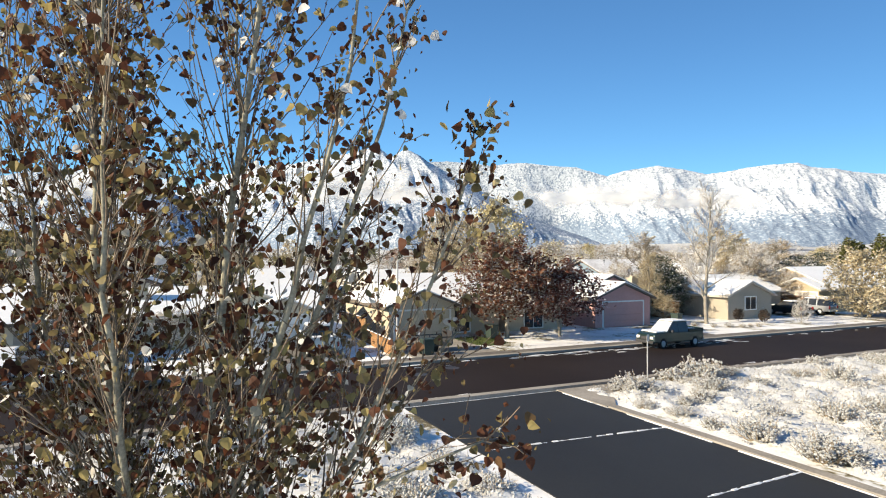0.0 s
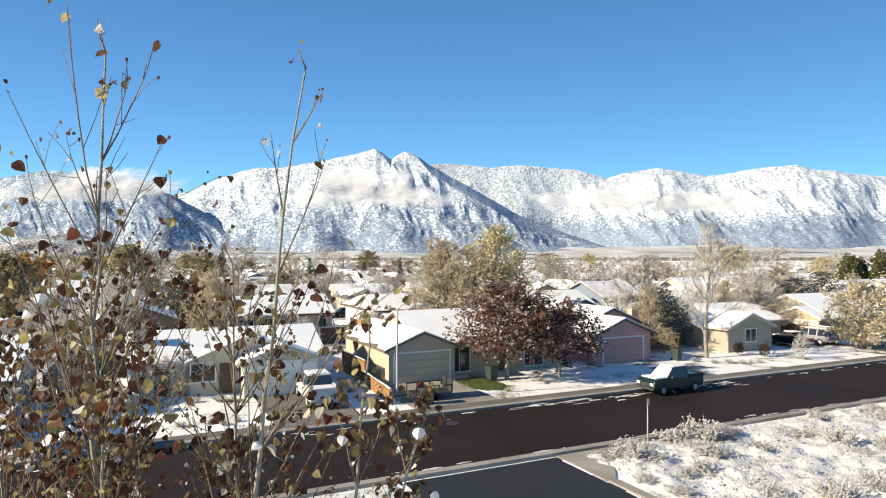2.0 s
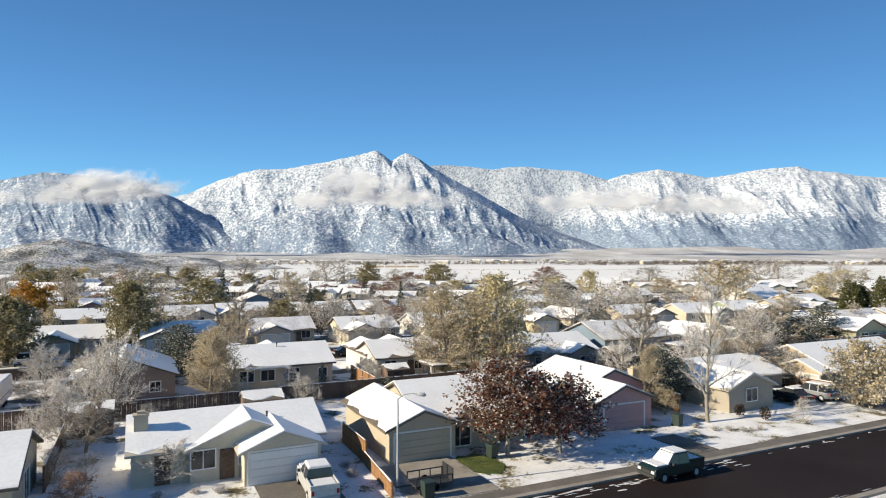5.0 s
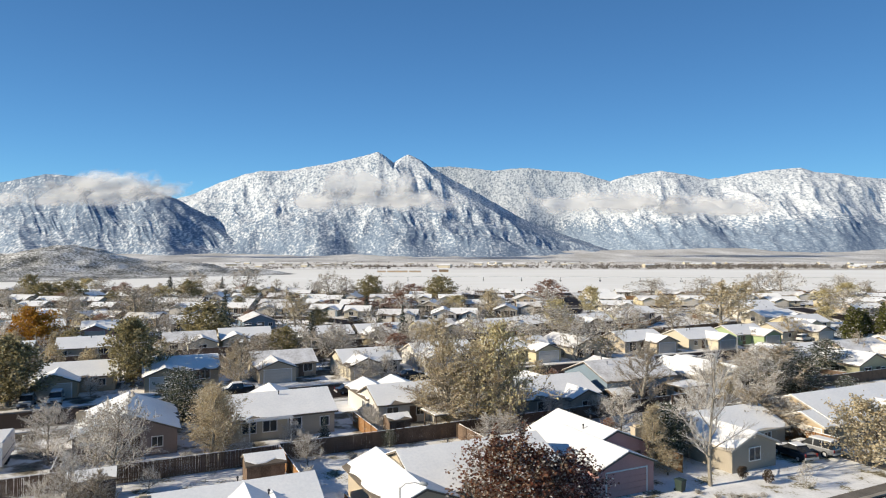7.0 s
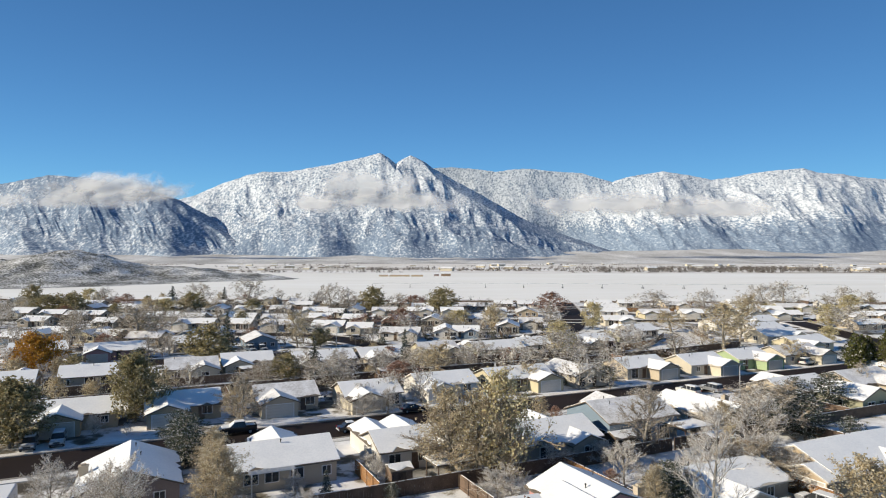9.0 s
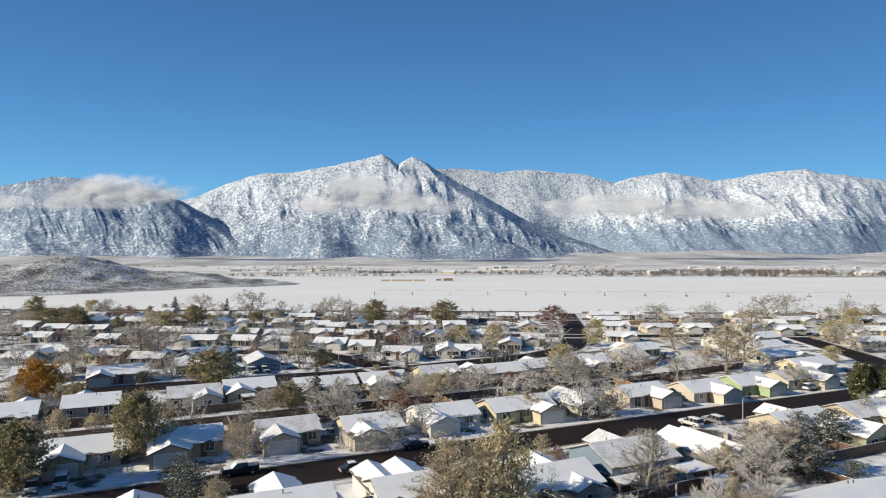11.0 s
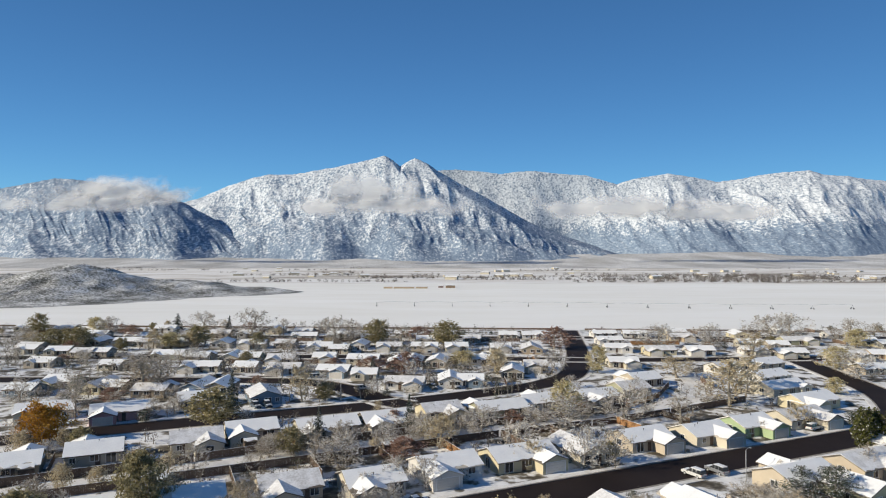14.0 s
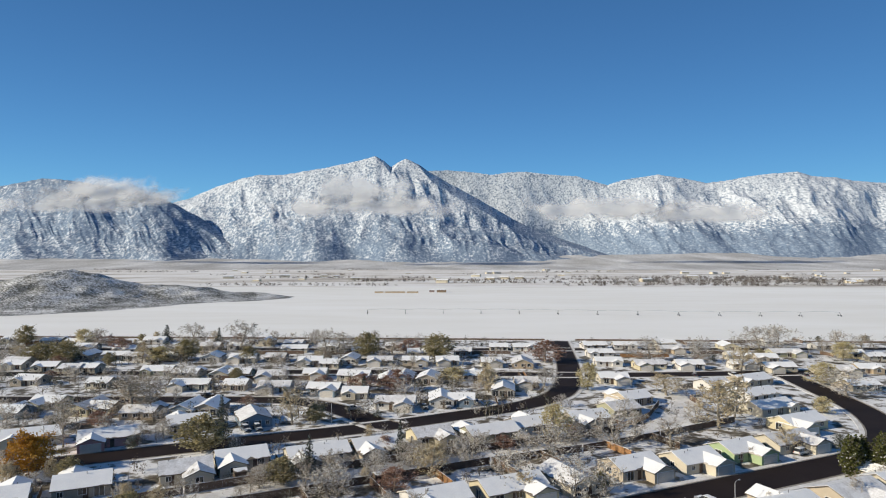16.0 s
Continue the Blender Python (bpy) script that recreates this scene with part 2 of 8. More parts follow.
def cloud_material():
    m, nt, b = tree_of("cloud_vapour", 1.0, 0.0)
    b.inputs["Base Color"].default_value = (0.90, 0.90, 0.90, 1)
    tc = nt.nodes.new("ShaderNodeTexCoord")
    sep = nt.nodes.new("ShaderNodeSeparateXYZ")
    nt.links.new(tc.outputs["UV"], sep.inputs[0])
    lumps = noise_at(nt, 0.0105, 3, "Position", (0.8, 0.25, 1.0), 0.5)
    wisp = noise_at(nt, 0.026, 5, "Position", (0.7, 0.4, 1.0), 0.6)
    # thickness: full in the middle of the bank, thinning to its edges, billowing at the top
    edge = sums(nt, "MULTIPLY", sums(nt, "MULTIPLY", sep.outputs["X"], sums(nt, "SUBTRACT", 1.0, sep.outputs["X"])), 4.0)
    low = sums(nt, "MULTIPLY", sums(nt, "MULTIPLY", sep.outputs["Y"], sums(nt, "SUBTRACT", 1.0, sep.outputs["Y"])), 4.0)
    body = sums(nt, "MULTIPLY", sums(nt, "POWER", edge, 0.6), low)
    f = sums(nt, "ADD", sums(nt, "MULTIPLY", lumps, 3.0), sums(nt, "MULTIPLY", wisp, 1.0))
    a = sums(nt, "MULTIPLY", sums(nt, "SUBTRACT", sums(nt, "ADD", sums(nt, "MULTIPLY", body, 1.1), f), 2.42), 0.8)
    a = sums(nt, "MULTIPLY", a, sums(nt, "POWER", body, 0.5))
    alpha = node(nt, "ShaderNodeClamp", Max=0.42)
    nt.links.new(a, alpha.inputs["Value"])
    tl = nt.nodes.new("ShaderNodeBsdfTranslucent")
    tl.inputs["Color"].default_value = (0.90, 0.90, 0.90, 1)
    half = nt.nodes.new("ShaderNodeMixShader")
    half.inputs[0].default_value = 0.45
    nt.links.new(b.outputs[0], half.inputs[1])
    nt.links.new(tl.outputs[0], half.inputs[2])
    clear = nt.nodes.new("ShaderNodeBsdfTransparent")
    ms = nt.nodes.new("ShaderNodeMixShader")
    nt.links.new(alpha.outputs[0], ms.inputs[0])
    nt.links.new(clear.outputs[0], ms.inputs[1])
    nt.links.new(half.outputs[0], ms.inputs[2])
    nt.links.new(ms.outputs[0], nt.nodes["Material Output"].inputs["Surface"])
    return m


# ---- building helpers ----
class Solid:
    """Vertices and faces of one part, gathered piece by piece."""

    def __init__(self):
        self.v, self.f = [], []

    def add(self, verts, faces):
        n = len(self.v)
        self.v += [tuple(p) for p in verts]
        self.f += [tuple(i + n for i in q) for q in faces]
        return self

    def box(self, x0, y0, z0, x1, y1, z1, cut=0.0):
        """A box; with cut, its upper edges are chamfered."""
        c = cut
        if not c:
            vs = [(x, y, z) for z in (z0, z1) for y in (y0, y1) for x in (x0, x1)]
            return self.add(vs, [(0, 2, 3, 1), (4, 5, 7, 6), (0, 1, 5, 4), (2, 6, 7, 3), (0, 4, 6, 2), (1, 3, 7, 5)])
        vs = [(x, y, z0) for y in (y0, y1) for x in (x0, x1)] + [(x, y, z1 - c) for y in (y0, y1) for x in (x0, x1)]
        vs += [(x, y, z1) for y in (y0 + c, y1 - c) for x in (x0 + c, x1 - c)]
        fs = [(0, 2, 3, 1), (8, 9, 11, 10)]
        for a in (0, 4):
            fs += [(a, a + 1, a + 5, a + 4), (a + 1, a + 3, a + 7, a + 5), (a + 3, a + 2, a + 6, a + 7), (a + 2, a, a + 4, a + 6)]
        return self.add(vs, fs)

    def extrude(self, profile, axis, a, b):
        """A closed profile of (across, z) pairs, drawn out along x or y from a to b."""
        n = len(profile)
        mk = (lambda p, d: (d, p[0], p[1])) if axis == "x" else (lambda p, d: (p[0], d, p[1]))
        vs = [mk(p, a) for p in profile] + [mk(p, b) for p in profile]
        fs = [tuple(range(n)), tuple(range(2 * n - 1, n - 1, -1))]
        fs += [(i, i + n, (i + 1) % n + n, (i + 1) % n) for i in range(n)]
        return self.add(vs, fs)

    def tube(self, pts, radii, sides=5):
        rings = []
        base = len(self.v)
        side = Vector((1, 0.13, 0.07))
        for i, p in enumerate(pts):
            d = (pts[min(i + 1, len(pts) - 1)] - pts[max(i - 1, 0)]).normalized()
            a = d.cross(side).normalized()
            b = d.cross(a)
            for k in range(sides):
                t = 2 * math.pi * k / sides
                self.v.append(tuple(p + (a * math.cos(t) + b * math.sin(t)) * radii[i]))
        for i in range(len(pts) - 1):
            for k in range(sides):
                q = base + i * sides
                self.f.append((q + k, q + (k + 1) % sides, q + sides + (k + 1) % sides, q + sides + k))
        self.f.append(tuple(range(base + (len(pts) - 1) * sides, base + len(pts) * sides)))
        return self

    def mesh(self, name, material, smooth=False):
        me = bpy.data.meshes.new(name)
        me.from_pydata(self.v, [], self.f)
        bm = bmesh.new()
        bm.from_mesh(me)
        bmesh.ops.recalc_face_normals(bm, faces=bm.faces)
        bm.to_mesh(me)
        bm.free()
        if smooth:
            me.polygons.foreach_set("use_smooth", [True] * len(me.polygons))
        if material:
            me.materials.append(material)
        return me


def part(name, solid, material, parent=None, label="", smooth=False, m=None):
    ob = new(name, solid.mesh(name, material, smooth) if isinstance(solid, Solid) else solid)
    ob.parent = parent
    if m is not None:
        ob.matrix_local = m
    if label:
        ob["label"] = label
    return ob


def thing(name, m, label, category, group="", kind=""):
    ob = new(name)
    ob.empty_display_size = 0.3
    ob.matrix_world = m
    return tagged(ob, label, category, group, kind)


ST = math.radians(25.5)          # the streets near by run at this angle
SU, SV = Vector((math.cos(ST), math.sin(ST), 0)), Vector((-math.sin(ST), math.cos(ST), 0))


def plan(u, v, z=0.0):
    """A place by its distance along and across the near streets."""
    p = SU * u + SV * v
    return Vector((p.x, p.y, z))


def street_pose(u, v, turn=0.0, z=0.0):
    p = plan(u, v, z)
    return pose(p.x, p.y, z, 0, 0, 25.5 + turn)


def sheet(name, grid_x, grid_y, height, material, label, category, uv=False, smooth=True):
    """A relief over a grid: height(x, y) for arrays."""
    gx, gy = np.meshgrid(grid_x, grid_y)
    x, y, z = height(gx, gy)
    rows, cols = gx.shape
    idx = np.arange(rows * cols).reshape(rows, cols)
    faces = np.stack([idx[:-1, :-1], idx[:-1, 1:], idx[1:, 1:], idx[1:, :-1]], -1).reshape(-1, 4)
    me = bpy.data.meshes.new(name)
    me.from_pydata(np.stack([x, y, z], -1).reshape(-1, 3).tolist(), [], faces.tolist())
    if uv:
        lay = me.uv_layers.new(name="UVMap")
        u, v = (gx - gx.min()) / np.ptp(gx), (gy - gy.min()) / np.ptp(gy)
        w = np.stack([u, v], -1).reshape(-1, 2)[faces.reshape(-1)]
        lay.data.foreach_set("uv", w.reshape(-1))
    if smooth:
        me.polygons.foreach_set("use_smooth", [True] * len(me.polygons))
    me.materials.append(material)
    return tagged(new(name, me), label, category, kind="structure")


def lattice(seed):
    return np.random.RandomState(seed).rand(256, 256)


def value_noise(x, y, table):
    xi, yi = np.floor(x).astype(int), np.floor(y).astype(int)
    fx, fy = x - xi, y - yi
    fx, fy = fx * fx * (3 - 2 * fx), fy * fy * (3 - 2 * fy)
    g = lambda a, b: table[a % 256, b % 256]
    return (g(xi, yi) * (1 - fx) + g(xi + 1, yi) * fx) * (1 - fy) + (g(xi, yi + 1) * (1 - fx) + g(xi + 1, yi + 1) * fx) * fy


def ridged(x, y, table, octaves=5, gain=0.5):
    total, amp, norm = 0, 1.0, 0
    for o in range(octaves):
        total = total + amp * (1 - np.abs(2 * value_noise(x * 2 ** o + 17 * o, y * 2 ** o + 9 * o, table) - 1))
        norm += amp
        amp *= gain
    return total / norm

# ---- ground, hill, mountains, clouds ----
def flat_ground(x, y):
    return x, y, np.where(y > 2600, (np.clip(y - 2600, 0, None) / 1000) ** 1.5 * 22, 0.0)


sheet("ground", np.array([-9000, -4000, -1500, -400, 0, 400, 1500, 4000, 9000.0]),
      np.array([-600, -100, 0, 100, 400, 1000, 2600, 2800, 3000, 3200, 3500, 3900, 4900.0]), flat_ground, GROUND,
      "snow-covered flat valley floor with patchy grass", "ground", smooth=False)

HILL = lattice(5)


def hill_relief(x, y):
    main = 34.0 * np.exp(-(((x + 432) / 80) ** 2 + ((y - 725) / 100) ** 2) ** 0.85)
    left = 24 * np.exp(-(((x + 545) / 130) ** 2 + ((y - 700) / 120) ** 2))
    tail = 15.0 * np.exp(-(((x + 325) / 78) ** 2 + ((y - 760) / 58) ** 2))
    tip = 7.5 * np.exp(-(((x + 240) / 42) ** 2 + ((y - 772) / 28) ** 2))
    z = np.maximum(np.maximum(main, left), np.maximum(tail, tip)) * 0.75 + 0.25 * (main + left + tail + tip) * 0.8
    z = z + (ridged(x / 30, y / 30, HILL, 4) - 0.5) * 6.0 * np.clip(z / 10, 0, 1)
    return x, y, z - 1.1


def hill_material():
    m, nt, b = tree_of("sage_hill", 0.9, 0.1)
    brush, patches = noise_at(nt, 0.5, 6, "Position", None, 0.7), noise_at(nt, 0.035, 4, "Position")
    f = sums(nt, "ADD", sums(nt, "MULTIPLY", brush, 0.7), sums(nt, "MULTIPLY", patches, 0.3))
    nt.links.new(ramp(nt, f, [(0.41, (0.07, 0.07, 0.06)), (0.475, (0.19, 0.19, 0.175)), (0.51, (0.40, 0.40, 0.39)), (0.58, (0.80, 0.80, 0.80))]), b.inputs["Base Color"])
    bump(nt, b, brush, 0.8, 1.0)
    return m


HILL_MAT = hill_material()
sheet("hill", np.linspace(-800, -185, 200), np.linspace(455, 950, 150), hill_relief, HILL_MAT,
      "low sagebrush hill with a thin dusting of snow", "hill")


def range_of(name, crest, depth, foot, seed, spurs, label, material, lean=0.0, rib=230.0, recede=((0, 0),), cols=760, rows=190):
    """A mountain side: its crest line in metres (across, height) at one depth; spurs (from, to, fall, left and right steepness) run down to the foot with gullies between."""
    cx, cz = np.array(crest, float).T
    table = lattice(seed)

    def relief(x, s):
        back = np.interp(x, *np.array(recede, float).T)
        near = foot + 260 * (value_noise(x / 300.0, x * 0 + 3, table) - 0.5) + back
        far = np.minimum(depth + back * 0.5, 4930)
        run = far - near
        y = near + run * s
        down = run * (1 - s)
        top = 49 + (np.interp(x, cx, cz) - 49) * far / depth
        wob = 70 * (value_noise(x / 260, down / 200, table) - 0.5) + 34 * (value_noise(x / 90 + 4, down / 80, table) - 0.5)
        z = top * (0.10 * s + 0.90 * s ** 1.6)
        for a, b, fall, left, right in spurs:
            peak = np.interp(a, cx, cz)
            off = x + wob * 1.5 - (a + (b - a) * (1 - s) ** 0.85)
            side = np.where(off < 0, -off * left, off * right * 0.75)
            h = peak * s ** (fall + 0.3) - side * (0.22 + 0.28 * np.clip((1 - s) * 3, 0, 1)) * np.clip(s * 2.2, 0.3, 1)
            k = 34.0
            d = np.clip(0.5 + 0.5 * (h - z) / k, 0, 1)
            z = z * (1 - d) + h * d + k * d * (1 - d)
        q = x + wob * 0.8 - lean * (1 - s)
        ribs = ridged(q / rib, down / 420 + q / 1500, table, 3, 0.42)
        fine = ridged(q / 60 + 5, down / 140, table, 2, 0.5)
        lumps = value_noise(q / 240 + 7, down / 260, table) - 0.5
        env = np.clip((1 - s) * 6, 0, 1) * np.clip(s * 4, 0, 1)
        z = z + env * (top * 0.13 * (ribs - 0.62) * np.clip(s * 2.0 - 0.25, 0.12, 1) + 15 * (fine - 0.6) * np.clip(s * 2, 0.3, 1) + 60 * lumps)
        z = np.minimum(z, top * s ** 0.75)
        crest_cut = 9 * (ridged(x / 60, s * 0 + 2.5, table, 4) - 0.65) * s ** 6
        return x * y / depth, y, np.maximum(z + crest_cut, -3.0)

    return sheet(name, np.linspace(cx[0], cx[-1], cols), np.linspace(0, 1, rows), relief, material, label, "mountain")


M_LEFT = hazed_mountain_material("left_mountain_snow", 60, 420, 0.06, 0.10)
M_PEAK = hazed_mountain_material("peak_snow", 60, 480, 0.10, -0.015)
M_BACK = hazed_mountain_material("far_range_snow", 130, 330, 0.20, -0.035)
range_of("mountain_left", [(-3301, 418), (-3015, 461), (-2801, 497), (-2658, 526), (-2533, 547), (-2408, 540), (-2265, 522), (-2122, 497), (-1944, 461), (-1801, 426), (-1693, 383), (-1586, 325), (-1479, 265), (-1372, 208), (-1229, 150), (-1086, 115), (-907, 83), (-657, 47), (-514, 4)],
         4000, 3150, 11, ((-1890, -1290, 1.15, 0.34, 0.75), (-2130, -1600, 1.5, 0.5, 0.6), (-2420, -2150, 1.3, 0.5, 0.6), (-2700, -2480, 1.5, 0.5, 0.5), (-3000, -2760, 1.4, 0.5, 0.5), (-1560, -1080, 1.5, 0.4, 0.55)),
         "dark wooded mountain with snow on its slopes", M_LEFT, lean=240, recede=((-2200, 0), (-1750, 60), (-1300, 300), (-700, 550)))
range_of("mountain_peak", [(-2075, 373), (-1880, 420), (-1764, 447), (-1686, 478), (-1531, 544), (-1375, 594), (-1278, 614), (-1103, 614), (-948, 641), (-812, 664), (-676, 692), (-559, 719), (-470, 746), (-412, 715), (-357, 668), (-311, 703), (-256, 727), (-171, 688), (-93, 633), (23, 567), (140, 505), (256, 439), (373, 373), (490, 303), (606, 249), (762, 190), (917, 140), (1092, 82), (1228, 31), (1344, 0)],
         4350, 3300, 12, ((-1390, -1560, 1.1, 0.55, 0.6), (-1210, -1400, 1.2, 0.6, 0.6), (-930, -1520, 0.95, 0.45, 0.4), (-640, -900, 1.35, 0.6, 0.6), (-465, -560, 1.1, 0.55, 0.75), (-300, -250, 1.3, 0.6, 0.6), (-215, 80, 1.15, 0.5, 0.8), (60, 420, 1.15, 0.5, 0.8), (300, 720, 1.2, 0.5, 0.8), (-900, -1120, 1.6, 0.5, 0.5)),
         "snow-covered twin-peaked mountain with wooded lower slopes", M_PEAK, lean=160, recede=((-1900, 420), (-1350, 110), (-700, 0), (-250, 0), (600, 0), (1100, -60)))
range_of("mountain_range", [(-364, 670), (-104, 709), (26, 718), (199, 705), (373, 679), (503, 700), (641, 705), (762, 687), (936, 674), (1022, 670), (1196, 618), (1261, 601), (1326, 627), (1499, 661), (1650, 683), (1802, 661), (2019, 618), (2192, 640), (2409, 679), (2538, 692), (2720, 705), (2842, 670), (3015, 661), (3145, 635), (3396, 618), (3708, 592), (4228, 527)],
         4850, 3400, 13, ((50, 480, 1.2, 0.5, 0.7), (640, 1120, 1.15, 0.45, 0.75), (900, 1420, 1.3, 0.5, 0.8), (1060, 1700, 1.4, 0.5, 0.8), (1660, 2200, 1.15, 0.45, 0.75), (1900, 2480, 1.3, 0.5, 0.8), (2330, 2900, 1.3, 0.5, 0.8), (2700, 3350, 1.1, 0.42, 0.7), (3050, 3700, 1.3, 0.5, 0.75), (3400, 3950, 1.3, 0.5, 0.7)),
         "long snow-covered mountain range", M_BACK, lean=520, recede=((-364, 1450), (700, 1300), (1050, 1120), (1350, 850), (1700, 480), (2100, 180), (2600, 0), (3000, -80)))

FAN = lattice(61)


def fan_relief(x, y):
    """The sage slope that climbs from the valley floor to the foot of the mountains."""
    t = np.clip((y - 2350) / 1000, 0, 1.6)
    high = np.interp(x, [-3200, -1600, -700, -100, 300, 800, 1400, 3400], [46, 44, 26, 18, 20, 32, 36, 38])
    lobes = 0.75 + 0.5 * value_noise(x / 420 + 3, y / 700, FAN)
    return x, y, high * lobes * t ** 1.6 + 7 * (ridged(x / 110, y / 160, FAN, 3) - 0.6) * np.clip(t * 2, 0, 1) - 1.5 + 1.2 * np.clip(t * 4, 0, 1)


def fan_material():
    m, nt, b = tree_of("sage_slope", 0.9, 0.1)
    brush, patches = noise_at(nt, 0.16, 6, "Position", (1, 0.5, 1), 0.7), noise_at(nt, 0.006, 5, "Position", (1.0, 0.35, 1))
    f = sums(nt, "ADD", sums(nt, "MULTIPLY", brush, 0.5), sums(nt, "MULTIPLY", patches, 0.5))
    nt.links.new(ramp(nt, f, [(0.36, (0.32, 0.315, 0.30)), (0.47, (0.44, 0.435, 0.43)), (0.55, (0.58, 0.58, 0.58)), (0.64, (0.76, 0.76, 0.76))]), b.inputs["Base Color"])
    bump(nt, b, brush, 0.5, 1.5)
    return m


sheet("foot_slope", np.linspace(-3600, 3800, 240), np.linspace(2350, 3900, 90), fan_relief, fan_material(),
      "grey sagebrush slope rising to the mountains under thin snow", "slope")

CLOUD = cloud_material()


def cloud_bank(x0, x1, z0, z1, y, seed, label):
    """A low bank of cloud: several thin curved veils one behind the other."""
    root = thing("cloud_bank", pose((x0 + x1) / 2, y, (z0 + z1) / 2), label, "cloud", "low clouds")
    table = lattice(seed)
    for i in range(4):
        def relief(x, z):
            return x, z * 0.8 + 26.0 * i + 60 * (value_noise(x / 120 + i * 7, z / 60 + 3 * i, table) - 0.5), z * (0.75 + 0.1 * i) + 6 * i
        veil = sheet("veil", np.linspace(-(x1 - x0) / 2, (x1 - x0) / 2, 60) + 18 * (i - 1.5), np.linspace(-(z1 - z0) / 2, (z1 - z0) / 2, 16), relief, CLOUD,
                     "white vapour", "", uv=True)
        for k in ("label", "kind", "category"):
            if k in veil:
                del veil[k]
        veil.parent = root
    return root


cloud_bank(-2250, -1180, 225, 385, 2900, 3, "white bank of low cloud against the mountain")
cloud_bank(-1930, -1300, 260, 440, 2930, 9, "white bank of low cloud against the mountain")
cloud_bank(-880, 90, 205, 365, 2920, 5, "white bank of low cloud against the mountain")
cloud_bank(-620, -120, 250, 450, 2960, 8, "white bank of low cloud against the mountain")
cloud_bank(310, 1130, 190, 350, 2940, 6, "white bank of low cloud against the mountain")
cloud_bank(800, 1580, 185, 325, 2960, 7, "white bank of low cloud against the mountain")


# ---- streets ----
def smooth_line(points, step=2.0):
    """A curve through the given places."""
    p = [Vector((*q, 0)) for q in points]
    p = [2 * p[0] - p[1]] + p + [2 * p[-1] - p[-2]]
    out = []
    for i in range(1, len(p) - 2):
        a, b, c, d = p[i - 1:i + 3]
        n = max(2, int((c - b).length / step))
        for k in range(n):
            t = k / n
            out.append(0.5 * (2 * b + (c - a) * t + (2 * a - 5 * b + 4 * c - d) * t * t + (3 * b - a - 3 * c + d) * t ** 3))
    return out + [p[-2]]


def ribbon(line, left, right, z0, z1):
    """A band along a line between two offsets from it, with thickness."""
    s = Solid()
    n = len(line)
    vs = []
    for i, q in enumerate(line):
        d = (line[min(i + 1, n - 1)] - line[max(i - 1, 0)]).normalized()
        side = Vector((-d.y, d.x, 0))
        a, b = q + side * left, q + side * right
        vs += [(a.x, a.y, z0), (b.x, b.y, z0), (b.x, b.y, z1), (a.x, a.y, z1)]
    fs = [(0, 1, 2, 3), tuple(4 * (n - 1) + k for k in (3, 2, 1, 0))]
    for i in range(n - 1):
        for k in range(4):
            fs.append((4 * i + k, 4 * i + (k + 1) % 4, 4 * i + 4 + (k + 1) % 4, 4 * i + 4 + k))
    return s.add(vs, fs)


def street(points, width, z=0.02, kerbs=True, walks=True, label="wet dark asphalt residential street"):
    line = smooth_line(points)
    h = width / 2
    road = part("road", ribbon(line, -h, h, z - 0.3, z), ASPHALT)
    tagged(road, label, "road", kind="structure")
    if kerbs:
        for a, b in ((h, h + 0.45), (-h - 0.45, -h)):
            part("kerb", ribbon(line, a, b, -0.1, 0.16), CONCRETE, road, "grey concrete kerb")
            o = 0.5 if a > 0 else -0.5
            if walks:
                part("pavement", ribbon(line, min(a, b) + o + (0.0 if a > 0 else -0.9), max(a, b) + o + (0.9 if a > 0 else 0.0), -0.1, 0.12), GREENBELT, road, "snow-dusted pavement")
    return road


def uvp(u, v):
    p = plan(u, v)
    return (p.x, p.y)


street([uvp(-160, 29.55), uvp(-60, 29.55), uvp(0, 29.55), uvp(60, 29.6), uvp(140, 29.8), uvp(240, 31)], 8.8, walks=False)
# slush along the gutters and tyre tracks
slush = Solid()
rsl = random.Random(77)
for i in range(170):
    u, side = (rsl.uniform(-20, 75) if i % 2 else rsl.uniform(22, 40)), rsl.random()
    v = 33.75 - abs(rsl.gauss(0, 0.5)) if side < 0.7 else 25.4 + abs(rsl.gauss(0, 0.25))
    ln, wd = rsl.uniform(0.08, 0.9), rsl.uniform(0.02, 0.10)
    k = rsl.randint(5, 8)
    ring = [plan(u + math.cos(6.283 * j / k) * ln * rsl.uniform(0.6, 1.1), v + math.sin(6.283 * j / k) * wd * rsl.uniform(0.5, 1.2), 0.024) for j in range(k)]
    top = [Vector((0, 0, 0.012 + 0.02 * rsl.random())) + (q - plan(u, v, 0.024)) * 0.6 + plan(u, v, 0.024) for q in ring]
    slush.add(ring + top, [(j, (j + 1) % k, k + (j + 1) % k, k + j) for j in range(k)] + [tuple(range(k, 2 * k))])
tagged(part("slush", slush, GREENBELT), "thin patches of slush along the gutter", "snow", kind="stuff")
tagged(part("pavement", ribbon(smooth_line([uvp(-60, 35.2), uvp(0, 35.2), uvp(60, 35.3), uvp(120, 35.6)]), -0.75, 0.35, -0.1, 0.13), DARK_CONCRETE), "wet concrete pavement along the street", "pavement", kind="structure")
